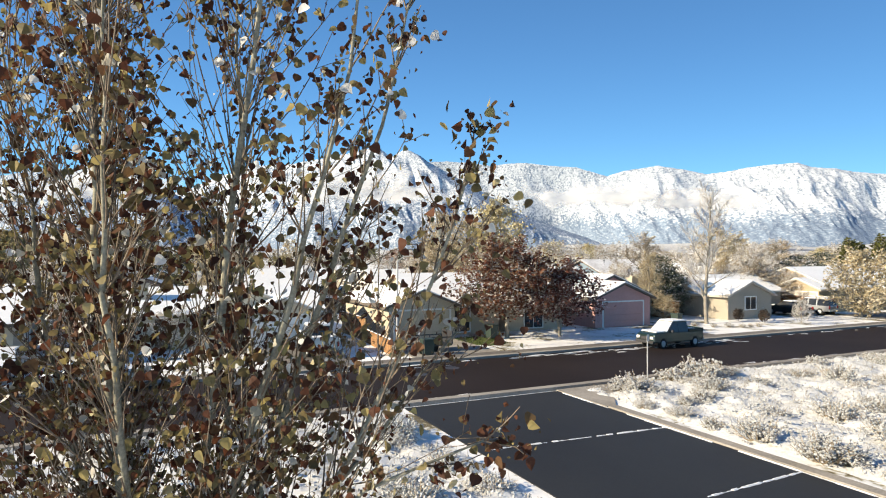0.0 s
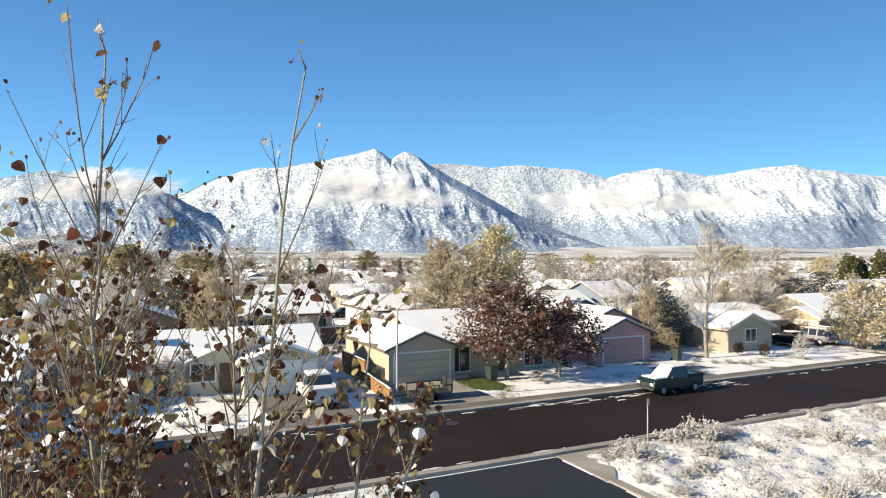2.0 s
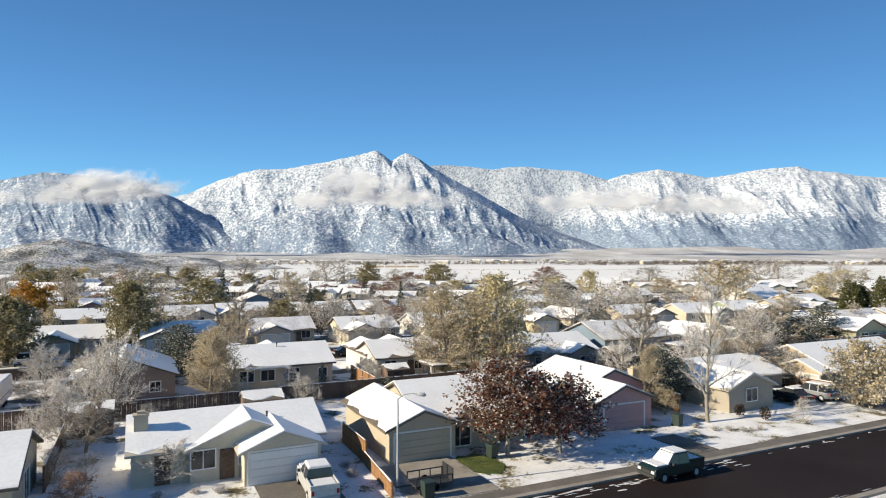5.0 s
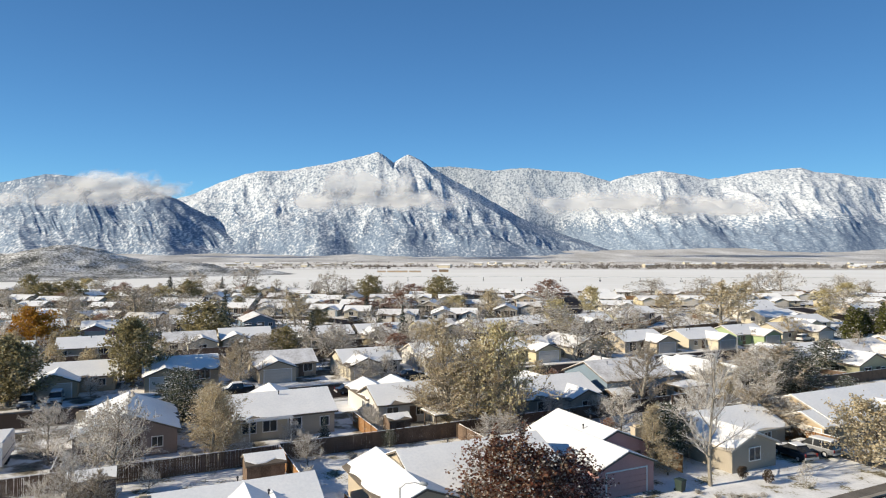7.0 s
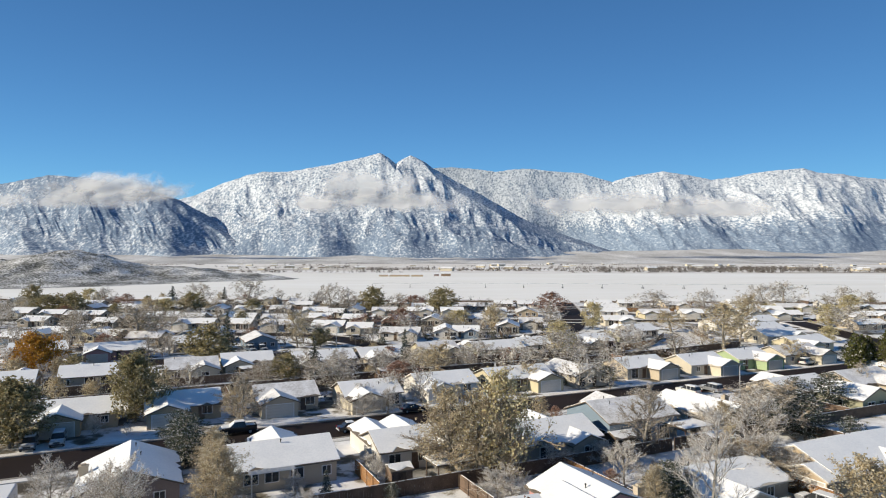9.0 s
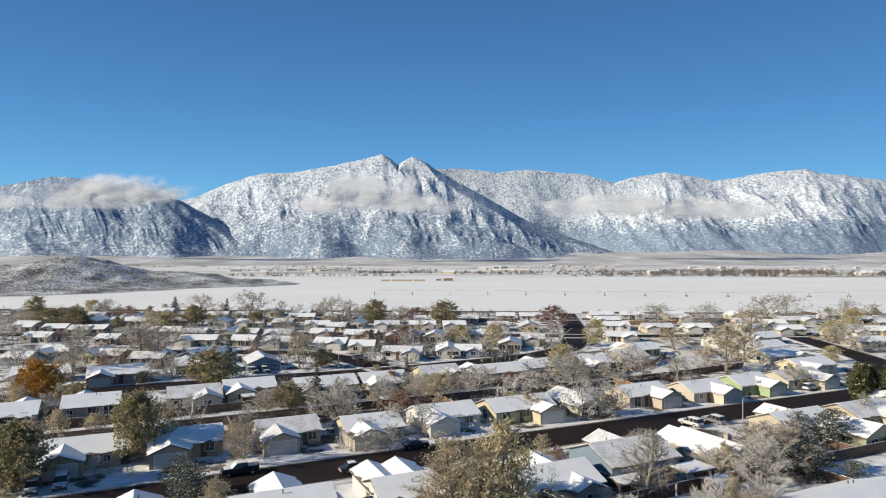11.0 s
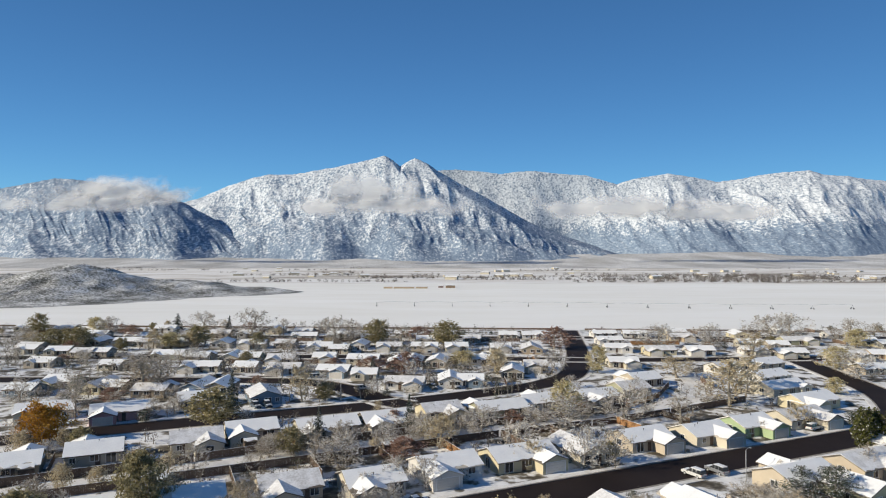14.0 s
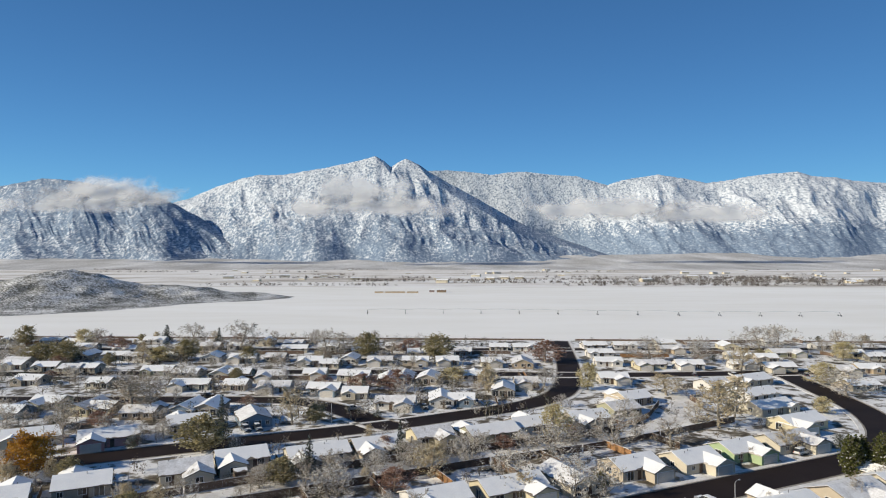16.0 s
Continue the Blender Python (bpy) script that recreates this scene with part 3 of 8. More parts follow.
# the parallel street, which bends round at its far end
street([uvp(-160, 95.5), uvp(-60, 96), uvp(-14, 96.6), uvp(32, 96.8), uvp(70, 96.7), uvp(115, 96.4), uvp(140, 96.0), (105, 157), (119, 170), (128, 185), (135, 205), (139, 232), (143, 262), (144, 268)], 9.8, 0.024)
street([uvp(-200, 177), uvp(-100, 177), uvp(-6, 177), uvp(50, 174.5), uvp(70, 174.5), (3, 196), (21.5, 207), (34, 218), (45, 236), (56, 284), (68, 372)], 9.6, 0.028)
street([(-300, 218), (-140, 219), (-73, 219), (-52, 217), (-39, 210), (-29, 200), (-19, 188), (-14, 184)], 9, 0.032)
street([(-320, 262), (-150, 268), (-40, 272), (60, 265), (145, 270), (260, 280)], 9.5, 0.036)
street([(-320, 338), (-100, 338), (66, 338), (240, 340)], 8.5, 0.040)

manhole = Solid()
ringp = [Vector((math.cos(a) * 0.45, math.sin(a) * 0.45, 0)) for a in np.linspace(0, 2 * math.pi, 25)[:-1]]
manhole.add([(p.x, p.y, 0.0) for p in ringp] + [(p.x * 0.95, p.y * 0.95, 0.012) for p in ringp] + [(p.x * 0.7, p.y * 0.7, 0.012) for p in ringp],
            [(i, (i + 1) % 24, 24 + (i + 1) % 24, 24 + i) for i in range(24)] + [(24 + i, 24 + (i + 1) % 24, 48 + (i + 1) % 24, 48 + i) for i in range(24)] + [tuple(range(48, 72))])
mh = thing("manhole_cover", street_pose(15.8, 32.0, 0, 0.021), "round dark iron manhole cover in the street", "manhole")
part("cover", manhole, DARK_METAL, mh)
copy_thing(mh, street_pose(13.4, 31.0, 0, 0.021))

# the sealed driveway in front, in slabs with snow left in its joints
drive = tagged(part("driveway", Solid().box(9.9, -30, -0.3, 17.6, 24.5, 0.03), SEALED, m=street_pose(0, 0)), "black sealed asphalt driveway with snow in its joints", "driveway", kind="structure")


def joint_line(a, b, seed):
    rnd = random.Random(seed)
    s = Solid()
    n = 34
    for i in range(n):
        t0, t1 = i / n, (i + 1) / n
        if rnd.random() < 0.16:
            continue
        p, q = Vector(a).lerp(Vector(b), t0), Vector(a).lerp(Vector(b), t1)
        w = rnd.uniform(0.015, 0.06)
        d = (q - p).normalized()
        nn = Vector((-d.y, d.x)) * w
        s.add([(*(p - nn), 0.028), (*(q - nn), 0.028), (*(q + nn), 0.028), (*(p + nn), 0.028), (*(p - nn * .3), 0.028 + w * .6), (*(q - nn * .3), 0.028 + w * .6), (*(q + nn * .3), 0.028 + w * .6), (*(p + nn * .3), 0.028 + w * .6)],
              [(0, 1, 5, 4), (1, 2, 6, 5), (2, 3, 7, 6), (3, 0, 4, 7), (4, 5, 6, 7)])
    return s


for a, b, sd in (((10.0, 18.1), (17.6, 17.6), 1), ((11.0, 12.0), (17.6, 12.3), 2), ((17.55, 24.0), (17.6, -12), 3), ((10.0, 6.5), (17.6, 6.3), 4)):
    part("snow_line", joint_line(a, b, sd), SNOW, drive, "thin line of snow in the joint")
part("edging", Solid().box(17.68, -30, -0.2, 18.15, 21.0, 0.07, 0.02), CONCRETE, drive, "tan concrete edging")
part("apron", Solid().add([(17.66, 21.05, 0.05), (18.15, 21.05, 0.05), (21.0, 24.66, 0.05), (17.66, 24.66, 0.05), (17.66, 21.05, -.2), (18.15, 21.05, -.2), (21.0, 24.66, -.2), (17.66, 24.66, -.2)],
     [(0, 1, 2, 3), (0, 4, 5, 1), (1, 5, 6, 2), (2, 6, 7, 3), (3, 7, 4, 0)]), CONCRETE, drive, "tan concrete apron")

# ---- houses ----
PITCH = 0.39


def gable(walls, roof, snow, x0, x1, y0, y1, h, axis, over=0.45, seed=0, cap=True):
    """One block with a gable roof, its ridge along axis: walls, roof slab and the snow lying on it."""
    a0, a1, b0, b1 = (y0, y1, x0, x1) if axis == "x" else (x0, x1, y0, y1)
    mid, half = (a0 + a1) / 2, (a1 - a0) / 2
    rise = half * PITCH
    walls.extrude([(a0, -0.2), (a1, -0.2), (a1, h), (mid, h + rise), (a0, h)], axis, b0, b1)
    o, t = over, 0.16
    lo = h - o * PITCH
    roof.extrude([(a0 - o, lo), (mid, h + rise), (a1 + o, lo), (a1 + o, lo + t), (mid, h + rise + t), (a0 - o, lo + t)], axis, b0 - o * 0.8, b1 + o * 0.8)
    # the snow sheet ends in a soft uneven edge
    rnd = random.Random(seed)
    n = max(4, int((b1 - b0) / 0.8))
    th = 0.09
    prev = None
    vs, fs = [], []
    for i in range(n + 1):
        b = b0 - o * 0.8 + 0.03 + (b1 - b0 + o * 1.6 - 0.06) * i / n
        e = 0.04 + rnd.random() ** 3 * (0.55 if seed % 3 else 1.1)
        zl = lo + t + 0.006
        e2 = 0.04 + rnd.random() ** 3 * (0.7 if seed % 2 else 0.35)
        zr = h + rise + t + 0.006
        ring = [(a0 - o + e, zl + e * PITCH), (a0 - o + e + 0.08, zl + e * PITCH + th * 0.8), (mid, zr + th), (a1 + o - e2 - 0.08, zl + e2 * PITCH + th * 0.8), (a1 + o - e2, zl + e2 * PITCH), (mid, zr)]
        vs += [(b, p[0], p[1]) if axis == "x" else (p[0], b, p[1]) for p in ring]
        if i:
            q = 6 * (i - 1)
            fs += [(q + k, q + (k + 1) % 6, q + 6 + (k + 1) % 6, q + 6 + k) for k in range(6)]
    fs += [(0, 1, 2, 5), (2, 3, 4, 5), tuple(6 * n + k for k in (5, 2, 1, 0)), tuple(6 * n + k for k in (5, 4, 3, 2))]
    snow.add(vs, fs)


def frame_solid(w, h, t=0.09, depth=0.08):
    s = Solid()
    s.box(-w / 2 - t, -depth, -t, w / 2 + t, 0.0, 0.0).box(-w / 2 - t, -depth, h, w / 2 + t, 0.0, h + t)
    s.box(-w / 2 - t, -depth, 0.0, -w / 2, 0.0, h).box(w / 2, -depth, 0.0, w / 2 + t, 0.0, h)
    s.box(-0.03, -depth * 0.7, 0.0, 0.03, 0.0, h)
    return s


WINDOW_FRAMES = {k: frame_solid(*k).mesh("window_frame", WHITE_PAINT) for k in ((1.5, 1.2), (1.8, 1.9), (1.0, 1.0))}
WINDOW_PANES = {k: Solid().box(-k[0] / 2, -0.035, 0, k[0] / 2, 0.02, k[1]).mesh("window_pane", GLASS) for k in WINDOW_FRAMES}


def garage_panels(w, h, lights):
    s = Solid()
    for i in range(4):
        s.box(-w / 2, -0.06, 0.05 + i * h / 4, w / 2, 0.02, 0.05 + (i + 1) * h / 4 - 0.025)
    return s


GARAGE_DOOR = garage_panels(4.4, 2.1, False).mesh("garage_door", DOOR_PAINT)
GARAGE_FRAME = Solid().box(-2.36, -0.05, 0, -2.22, 0.01, 2.3).box(2.22, -0.05, 0, 2.36, 0.01, 2.3).box(-2.22, -0.05, 2.18, 2.22, 0.01, 2.3).mesh("door_frame", WHITE_PAINT)
FRONT_DOOR = Solid().box(-0.48, -0.06, 0.05, 0.48, 0.02, 2.08, 0.02).mesh("front_door", OLD_BOARD)
VENT = Solid().tube([Vector((0, 0, -0.3)), Vector((0, 0, 0.45))], [0.06, 0.06], 6).tube([Vector((0, 0, 0.42)), Vector((0, 0, 0.55))], [0.10, 0.08], 6).mesh("roof_vent", DARK_METAL)
CHIMNEY = Solid().box(-0.45, -0.35, -1.2, 0.45, 0.35, 1.1).box(-0.52, -0.42, 1.1, 0.52, 0.42, 1.22).box(-0.25, -0.2, 1.22, 0.25, 0.2, 1.4).mesh("chimney", WALLS["beige"])
SIDE = {"f": 0, "r": 90, "b": 180, "l": -90}


def house(m, w, d, colour, wings=(), h=2.6, axis="x", windows="ffbblr", garage=True, chimney=False, door_side="f", label="", vents=2, door_mat=None, seed=0):
    """A house on its lot: a main block and gabled wings (side, offset along that side, width, length)."""
    tone = dict(mauve="dark mauve-grey", pink="dusty pink", beige="beige", blue="slate blue").get(colour, colour)
    root = thing("house", m, label or f"single-storey {tone} stucco house with a snow-covered gable roof", "house", "houses of the neighbourhood")
    taken = {}
    rnd = random.Random(seed)
    tiles = ROOF if rnd.random() < 0.6 else TRIM
    blocks = [("", -w / 2, w / 2, -d / 2, d / 2, h, axis)]
    for i, (side, off, ww, wl) in enumerate(wings):
        hh = h - 0.06 - 0.03 * i
        if side == "f":
            blocks.append(("wing_", off - ww / 2, off + ww / 2, -d / 2 - wl, 0 if axis == "x" else -d / 2 + 5.5, hh, "y"))
        elif side == "b":
            blocks.append(("wing_", off - ww / 2, off + ww / 2, 0 if axis == "x" else d / 2 - 1, d / 2 + wl, hh, "y"))
        elif side == "l":
            blocks.append(("wing_", -w / 2 - wl, 0 if axis == "y" else -w / 2 + 1, off - ww / 2, off + ww / 2, hh, "x"))
        else:
            blocks.append(("wing_", 0 if axis == "y" else w / 2 - 1, w / 2 + wl, off - ww / 2, off + ww / 2, hh, "x"))
        taken.setdefault(side, []).append((off, ww, wl))
    for i, (pre, x0, x1, y0, y1, hh, ax) in enumerate(blocks):
        walls, roof, snow = Solid(), Solid(), Solid()
        gable(walls, roof, snow, x0, x1, y0, y1, hh, ax, seed=seed + i)
        part(pre + "wall", walls, WALLS[colour], root)
        r = part(pre + "roof", roof, tiles, root, "shingled roof with plain fascia boards")
        part("snow_cover", snow, THIN_SNOW if seed > 10 and seed % 4 == 1 else ROOF_SNOW, r, "white snow on the roof")

    def fix(name, mesh, side, along, out, z, label=""):
        half = {"f": d / 2, "b": d / 2, "l": w / 2, "r": w / 2}[side] + out
        base = pose(0, 0, 0, 0, 0, SIDE[side])
        sgn = -1 if side in "bl" else 1
        sgn = {"f": 1, "b": -1, "l": -1, "r": 1}[side]
        return part(name, mesh, None, root, label, m=base @ pose(sgn * along, -half, z))

    did = False
    for side, spots in taken.items():
        for off, ww, wl in spots:
            if garage and not did and ww >= 5:
                g = fix("garage_door", GARAGE_DOOR, side, off, wl, 0, "panelled double garage door")
                if door_mat:
                    g.data = garage_panels(4.4, 2.1, False).mesh("garage_door", door_mat)
                part("door_frame", GARAGE_FRAME, None, g)
                did = True
            else:
                k = (1.5, 1.2)
                g = fix("window", WINDOW_FRAMES[k], side, off, wl + 0.01, 0.95)
                part("pane", WINDOW_PANES[k], None, g)
    count = {}
    for side in windows:
        length = w if side in "fb" else d
        count[side] = count.get(side, 0) + 1
        total = windows.count(side)
        along = length * ((count[side] - 0.5) / total - 0.5) + rnd.uniform(-0.4, 0.4)
        if any(abs(along - off) < ww / 2 + 1.0 for off, ww, wl in taken.get(side, [])):
            continue
        k = rnd.choice(list(WINDOW_FRAMES))
        g = fix("window", WINDOW_FRAMES[k], side, along, 0.01, 0.25 if k[1] > 1.5 else 0.95)
        part("pane", WINDOW_PANES[k], None, g)
    spot = next((a for a in (0.8, -1.2, 2.6, -3.0, 4.2, -4.4) if not any(abs(a - off) < ww / 2 + 0.7 for off, ww, wl in taken.get(door_side, []))), None)
    if spot is not None:
        fix("front_door", FRONT_DOOR, door_side, spot, 0.0, 0)
    for i in range(vents):
        a, q = rnd.uniform(-w * 0.35, w * 0.35), rnd.uniform(0.4, d * 0.28) * rnd.choice((1, -1))
        if axis == "x":
            z = h + (d / 2 - abs(q)) * PITCH
            p = (a, q)
        else:
            a, q = rnd.uniform(0.4, w * 0.28) * rnd.choice((1, -1)), rnd.uniform(-d * 0.35, d * 0.35)
            z = h + (w / 2 - abs(a)) * PITCH
            p = (a, q)
        part("roof_vent", VENT, None, root, "dark pipe vent", m=pose(p[0], p[1], z + 0.15))
    if chimney:
        cx, cy = chimney
        z = h + ((d / 2 - abs(cy)) if axis == "x" else (w / 2 - abs(cx))) * PITCH
        part("chimney", CHIMNEY, None, root, "boxed chimney with a snow cap", m=pose(cx, cy, max(z, h)))
    return root


# across the street
house(street_pose(-13.4, 46.4), 14, 9, "beige", h=2.6, wings=(("b", 2, 6, 2),), seed=1, label="beige stucco house with a broad snowy roof beside a lawn")
cream_house = house(street_pose(5.7, 50.0), 12.6, 7.6, "cream", h=2.35, wings=(("f", 3.05, 5.1, 2.6), ("f", 1.2, 7.8, 0.5)), windows="bbr", chimney=(-5.7, -1.6), door_mat=WHITE_PAINT, seed=2, label="cream single-storey house with a white double garage door")
for along_wall, mesh, kind in ((-1.9, WINDOW_FRAMES[(1.5, 1.2)], "window"), (-0.35, FRONT_DOOR, "front_door")):
    g = part(kind, mesh, None, cream_house, m=pose(along_wall, -4.32, 0.95 if kind == "window" else 0.0))
    if kind == "window":
        part("pane", WINDOW_PANES[(1.5, 1.2)], None, g)
house(street_pose(26.2, 50.0), 13.4, 10.0, "beige", wings=(("f", -7.1, 5.4, 1.4), ("b", -7.1, 5.4, -0.6)), door_mat=WALLS["beige"], seed=3, label="yellowish stucco house with a tan garage under a broad snowy roof")
house(street_pose(41.0, 52.6), 8.4, 9.0, "pink", axis="y", wings=(("f", -2.4, 6.2, 4.3),), chimney=(3.6, -3.4), door_mat=WALLS["pink"], windows="frrl", seed=4, label="dusty pink gabled house with snow on its roof")
house(street_pose(58.0, 51.2), 12.4, 7.6, "grey", h=2.4, wings=(("f", -3.3, 6.2, 3.7),), seed=5, garage=False, label="grey-olive house with a small gable behind a bare tree")
house(street_pose(77.5, 49.9), 17, 10.6, "tan", wings=(("l", -2.7, 5.0, 2.2), ("f", 3.0, 6, 2.2)), seed=6, label="tan stucco house with sunlit gables and a cedar fence")
# the row behind it, seen from its gardens
house(street_pose(-1.6, 79.6), 9.8, 11.4, "mauve", axis="y", windows="fffblr", wings=(("b", 0, 6, 3.0),), chimney=(-4.6, 0.5), vents=3, garage=False, seed=7, label="dark mauve-grey gabled house with a covered patio")
house(street_pose(14.9, 79.2), 11.8, 9.0, "beige", windows="ffffblr", wings=(("b", 0.5, 6, 4.0),), seed=8, label="beige house with a long snowy roof and a patio cover")
house(street_pose(32.2, 78.6), 11.6, 8.0, "white", windows="fffbllr", wings=(("b", -3.4, 4.6, 5.4), ("b", 0.6, 5.6, 4.6), ("f", 3.4, 4.6, 1.2)), seed=9, label="white stucco house with a snow-covered roof")
house(street_pose(50.1, 73.7), 12.0, 9.0, "grey", wings=(("b", 2.0, 6, 3.0), ("f", 2.5, 5, 2.0)), garage=False, seed=60)
house(street_pose(65.4, 76.0), 12.6, 10.0, "blue", h=3.4, windows="fffblllr", wings=(("b", 2.0, 6, 3.0),), garage=False, seed=61, label="tall slate blue house with white window frames")
house(street_pose(82.0, 74.3), 8.4, 12.0, "grey", axis="y", windows="ffblr", wings=(("b", 0.0, 6, 3.0),), chimney=(2.4, -1.0), garage=False, seed=62)
house(street_pose(109.7, 80.3), 13.0, 9.0, "beige", wings=(("b", 2.0, 6, 3.0),), seed=63)
house(street_pose(113.9, 71.0), 8.6, 8.0, "olive", axis="y", garage=False, seed=64)
house(street_pose(128.5, 80.0), 13.0, 9.0, "beige", wings=(("f", 2.0, 6, 3.0),), garage=False, seed=65)
house(street_pose(144.0, 80.0), 13.0, 9.0, "cream", wings=(("b", 2.0, 6, 3.0),), seed=66)
house(street_pose(-29.0, 79.5), 12.5, 9.0, "tan", wings=(("b", 2.0, 6, 3.0),), seed=67)
# the rows beyond
house(street_pose(-9.6, 117.1), 11.1, 8.6, "tan", wings=(("f", -2.4, 6.0, 3.6),), h=2.4, windows="fffl", seed=11)
house(street_pose(5.7, 116.3), 11.3, 8.6, "tan", wings=(("f", -2.6, 6.0, 3.6),), h=2.4, windows="fffl", seed=12)
house(street_pose(22.4, 115.6), 10.5, 8.6, "beige", wings=(("f", -2.1, 6.0, 3.6),), h=2.4, windows="fffl", seed=13)
house(street_pose(36.8, 111.9), 10.5, 8.6, "cream", wings=(("f", -2.1, 6.0, 3.6),), h=2.4, windows="fffl", seed=14)
house(street_pose(52.7, 113.9), 12.1, 8.6, "white", wings=(("f", -3.0, 6.0, 3.6),), h=2.4, windows="fffl", seed=15)
house(street_pose(69.1, 113.2), 14.1, 8.6, "yellow", wings=(("f", 3.9, 6.0, 3.6),), h=2.4, windows="fffl", seed=16)
house(street_pose(83.4, 112.1), 8.0, 12.5, "cream", axis="y", h=2.4, windows="fffl", seed=17)
house(street_pose(101.1, 112.7), 11.8, 8.6, "beige", wings=(("f", 2.8, 6.0, 3.6),), h=2.4, windows="fffl", seed=18)
house(street_pose(117.0, 110.1), 11.3, 8.6, "cream", wings=(("f", 2.5, 6.0, 3.6),), h=2.4, windows="fffl", seed=19)
house(street_pose(133.2, 111.0), 11.0, 8.6, "green", wings=(("f", 2.4, 6.0, 3.6),), h=2.4, windows="fffl", seed=20)
house(street_pose(150.8, 110.7), 14.5, 8.6, "cream", wings=(("f", 4.1, 6.0, 3.6),), h=2.4, windows="fffl", seed=21)
house(street_pose(171.5, 121.8), 15.0, 8.6, "yellow", wings=(("f", -4.4, 6.0, 3.6),), h=2.4, windows="fffl", seed=22)
house(street_pose(180.2, 137.8), 16.0, 8.6, "cream", wings=(("f", 5.4, 4.6, 1.2),), h=2.4, windows="fffl", seed=23)
house(street_pose(192.5, 152.4), 14.3, 8.6, "white", wings=(("b", -4.0, 6.0, 3.2),), h=2.4, windows="fffl", seed=24)
house(street_pose(193.4, 171.2), 10.5, 8.6, "white", wings=(("f", 2.6, 4.6, 1.2),), h=2.4, windows="fffl", seed=25)
house(street_pose(213.0, 170.9), 16.0, 8.6, "beige", wings=(("f", -5.4, 4.6, 1.2),), h=2.4, windows="fffl", seed=26)
house(street_pose(-25.2, 150.1), 10.5, 8.6, "tan", wings=(("b", 2.0, 6.0, 3.2),), garage=False, h=2.4, windows="fffl", seed=27)
house(street_pose(-10.8, 152.9), 10.5, 8.6, "grey", wings=(("b", -2.0, 6.0, 3.2),), garage=False, h=2.4, windows="fffl", seed=28)
house(street_pose(9.2, 153.4), 10.7, 8.6, "cream", wings=(("f", 2.3, 6.0, 3.6),), garage=False, h=2.4, windows="fffl", seed=29)
house(street_pose(21.6, 156.8), 11.4, 8.6, "cream", wings=(("f", -2.6, 6.0, 3.6),), garage=False, h=2.4, windows="fffl", seed=30)
house(street_pose(38.6, 152.0), 14.5, 8.6, "cream", wings=(("f", -4.1, 6.0, 3.6),), garage=False, h=2.4, windows="fffl", seed=31)
house(street_pose(53.5, 152.0), 12.1, 8.6, "beige", wings=(("f", -2.9, 6.0, 3.6),), garage=False, h=2.4, windows="fffl", seed=32)
house(street_pose(70.0, 154.9), 10.5, 8.6, "yellow", wings=(("f", 2.1, 6.0, 3.6),), garage=False, h=2.4, windows="fffl", seed=33)
house(street_pose(85.6, 150.3), 14.5, 8.6, "olive", wings=(("b", -4.8, 6.0, 3.2),), garage=False, h=2.4, windows="fffl", seed=34)
house(street_pose(99.4, 152.6), 10.5, 8.6, "white", wings=(("b", 2.0, 6.0, 3.2),), garage=False, h=2.4, windows="fffl", seed=35)
house(street_pose(118.4, 151.1), 12.3, 8.6, "grey", wings=(("f", -3.1, 6.0, 3.6),), garage=False, h=2.4, windows="fffl", seed=36)
house(street_pose(135.8, 156.4), 10.6, 8.6, "olive", wings=(("b", 2.1, 6.0, 3.2),), garage=False, h=2.4, windows="fffl", seed=37)
house(street_pose(149.9, 166.5), 11.1, 8.6, "beige", wings=(("b", -2.4, 6.0, 3.2),), garage=False, h=2.4, windows="fffl", seed=38)
house(street_pose(-7.4, 190.1), 14.1, 8.6, "pink", wings=(("f", -3.9, 6.0, 3.6),), h=2.4, windows="fffl", seed=39)
house(street_pose(-25.7, 198.9), 13.5, 8.6, "cream", wings=(("f", -4.2, 4.6, 1.2),), h=2.4, windows="fffl", seed=40)
house(street_pose(30.3, 194.5), 8.8, 12.5, "blue", axis="y", h=2.4, windows="fffl", seed=41)
house(street_pose(12.4, 196.6), 11.2, 8.6, "grey", wings=(("b", -2.4, 6.0, 3.2),), h=2.4, windows="fffl", seed=42)
house(pose(-129.3, 209.3, 0, 0, 0, -3.9), 10.2, 7.6, "olive", wings=(("f", -2.0, 6.0, 3.6),), h=2.2, windows="fffr", seed=43)
house(pose(-107.2, 201.1, 0, 0, 0, -7.5), 8.6, 7.6, "cream", wings=(("f", -1.7, 4.6, 1.2),), h=2.2, windows="fffr", seed=44)
house(pose(-92.8, 195.6, 0, 0, 0, -1.2), 10.3, 7.6, "tan", wings=(("b", 2.0, 6.0, 3.2),), h=2.2, windows="fffr", seed=45)
house(pose(-80.6, 201.4, 0, 0, 0, -4.8), 8.0, 12.5, "blue", axis="y", h=2.2, windows="fffr", seed=46)
house(pose(-74.2, 202.8, 0, 0, 0, 1.5), 8.0, 12.5, "grey", axis="y", h=2.2, windows="fffr", seed=47)
house(pose(-132.9, 195.6, 0, 0, 0, -2.1), 8.6, 7.6, "blue", wings=(("b", -1.1, 6.0, 3.2),), h=2.2, windows="fffr", seed=48)
house(pose(-113.0, 202.1, 0, 0, 0, -5.7), 8.0, 12.5, "yellow", axis="y", h=2.2, windows="fffr", seed=49)
house(pose(-94.2, 238.2, 0, 0, 0, 0.6), 13.9, 7.6, "cream", wings=(("f", -3.9, 6.0, 3.6),), h=2.2, windows="fffr", seed=50)
house(pose(-129.5, 240.6, 0, 0, 0, -3), 8.6, 7.6, "cream", wings=(("b", 1.1, 6.0, 3.2),), h=2.2, windows="fffr", seed=51)
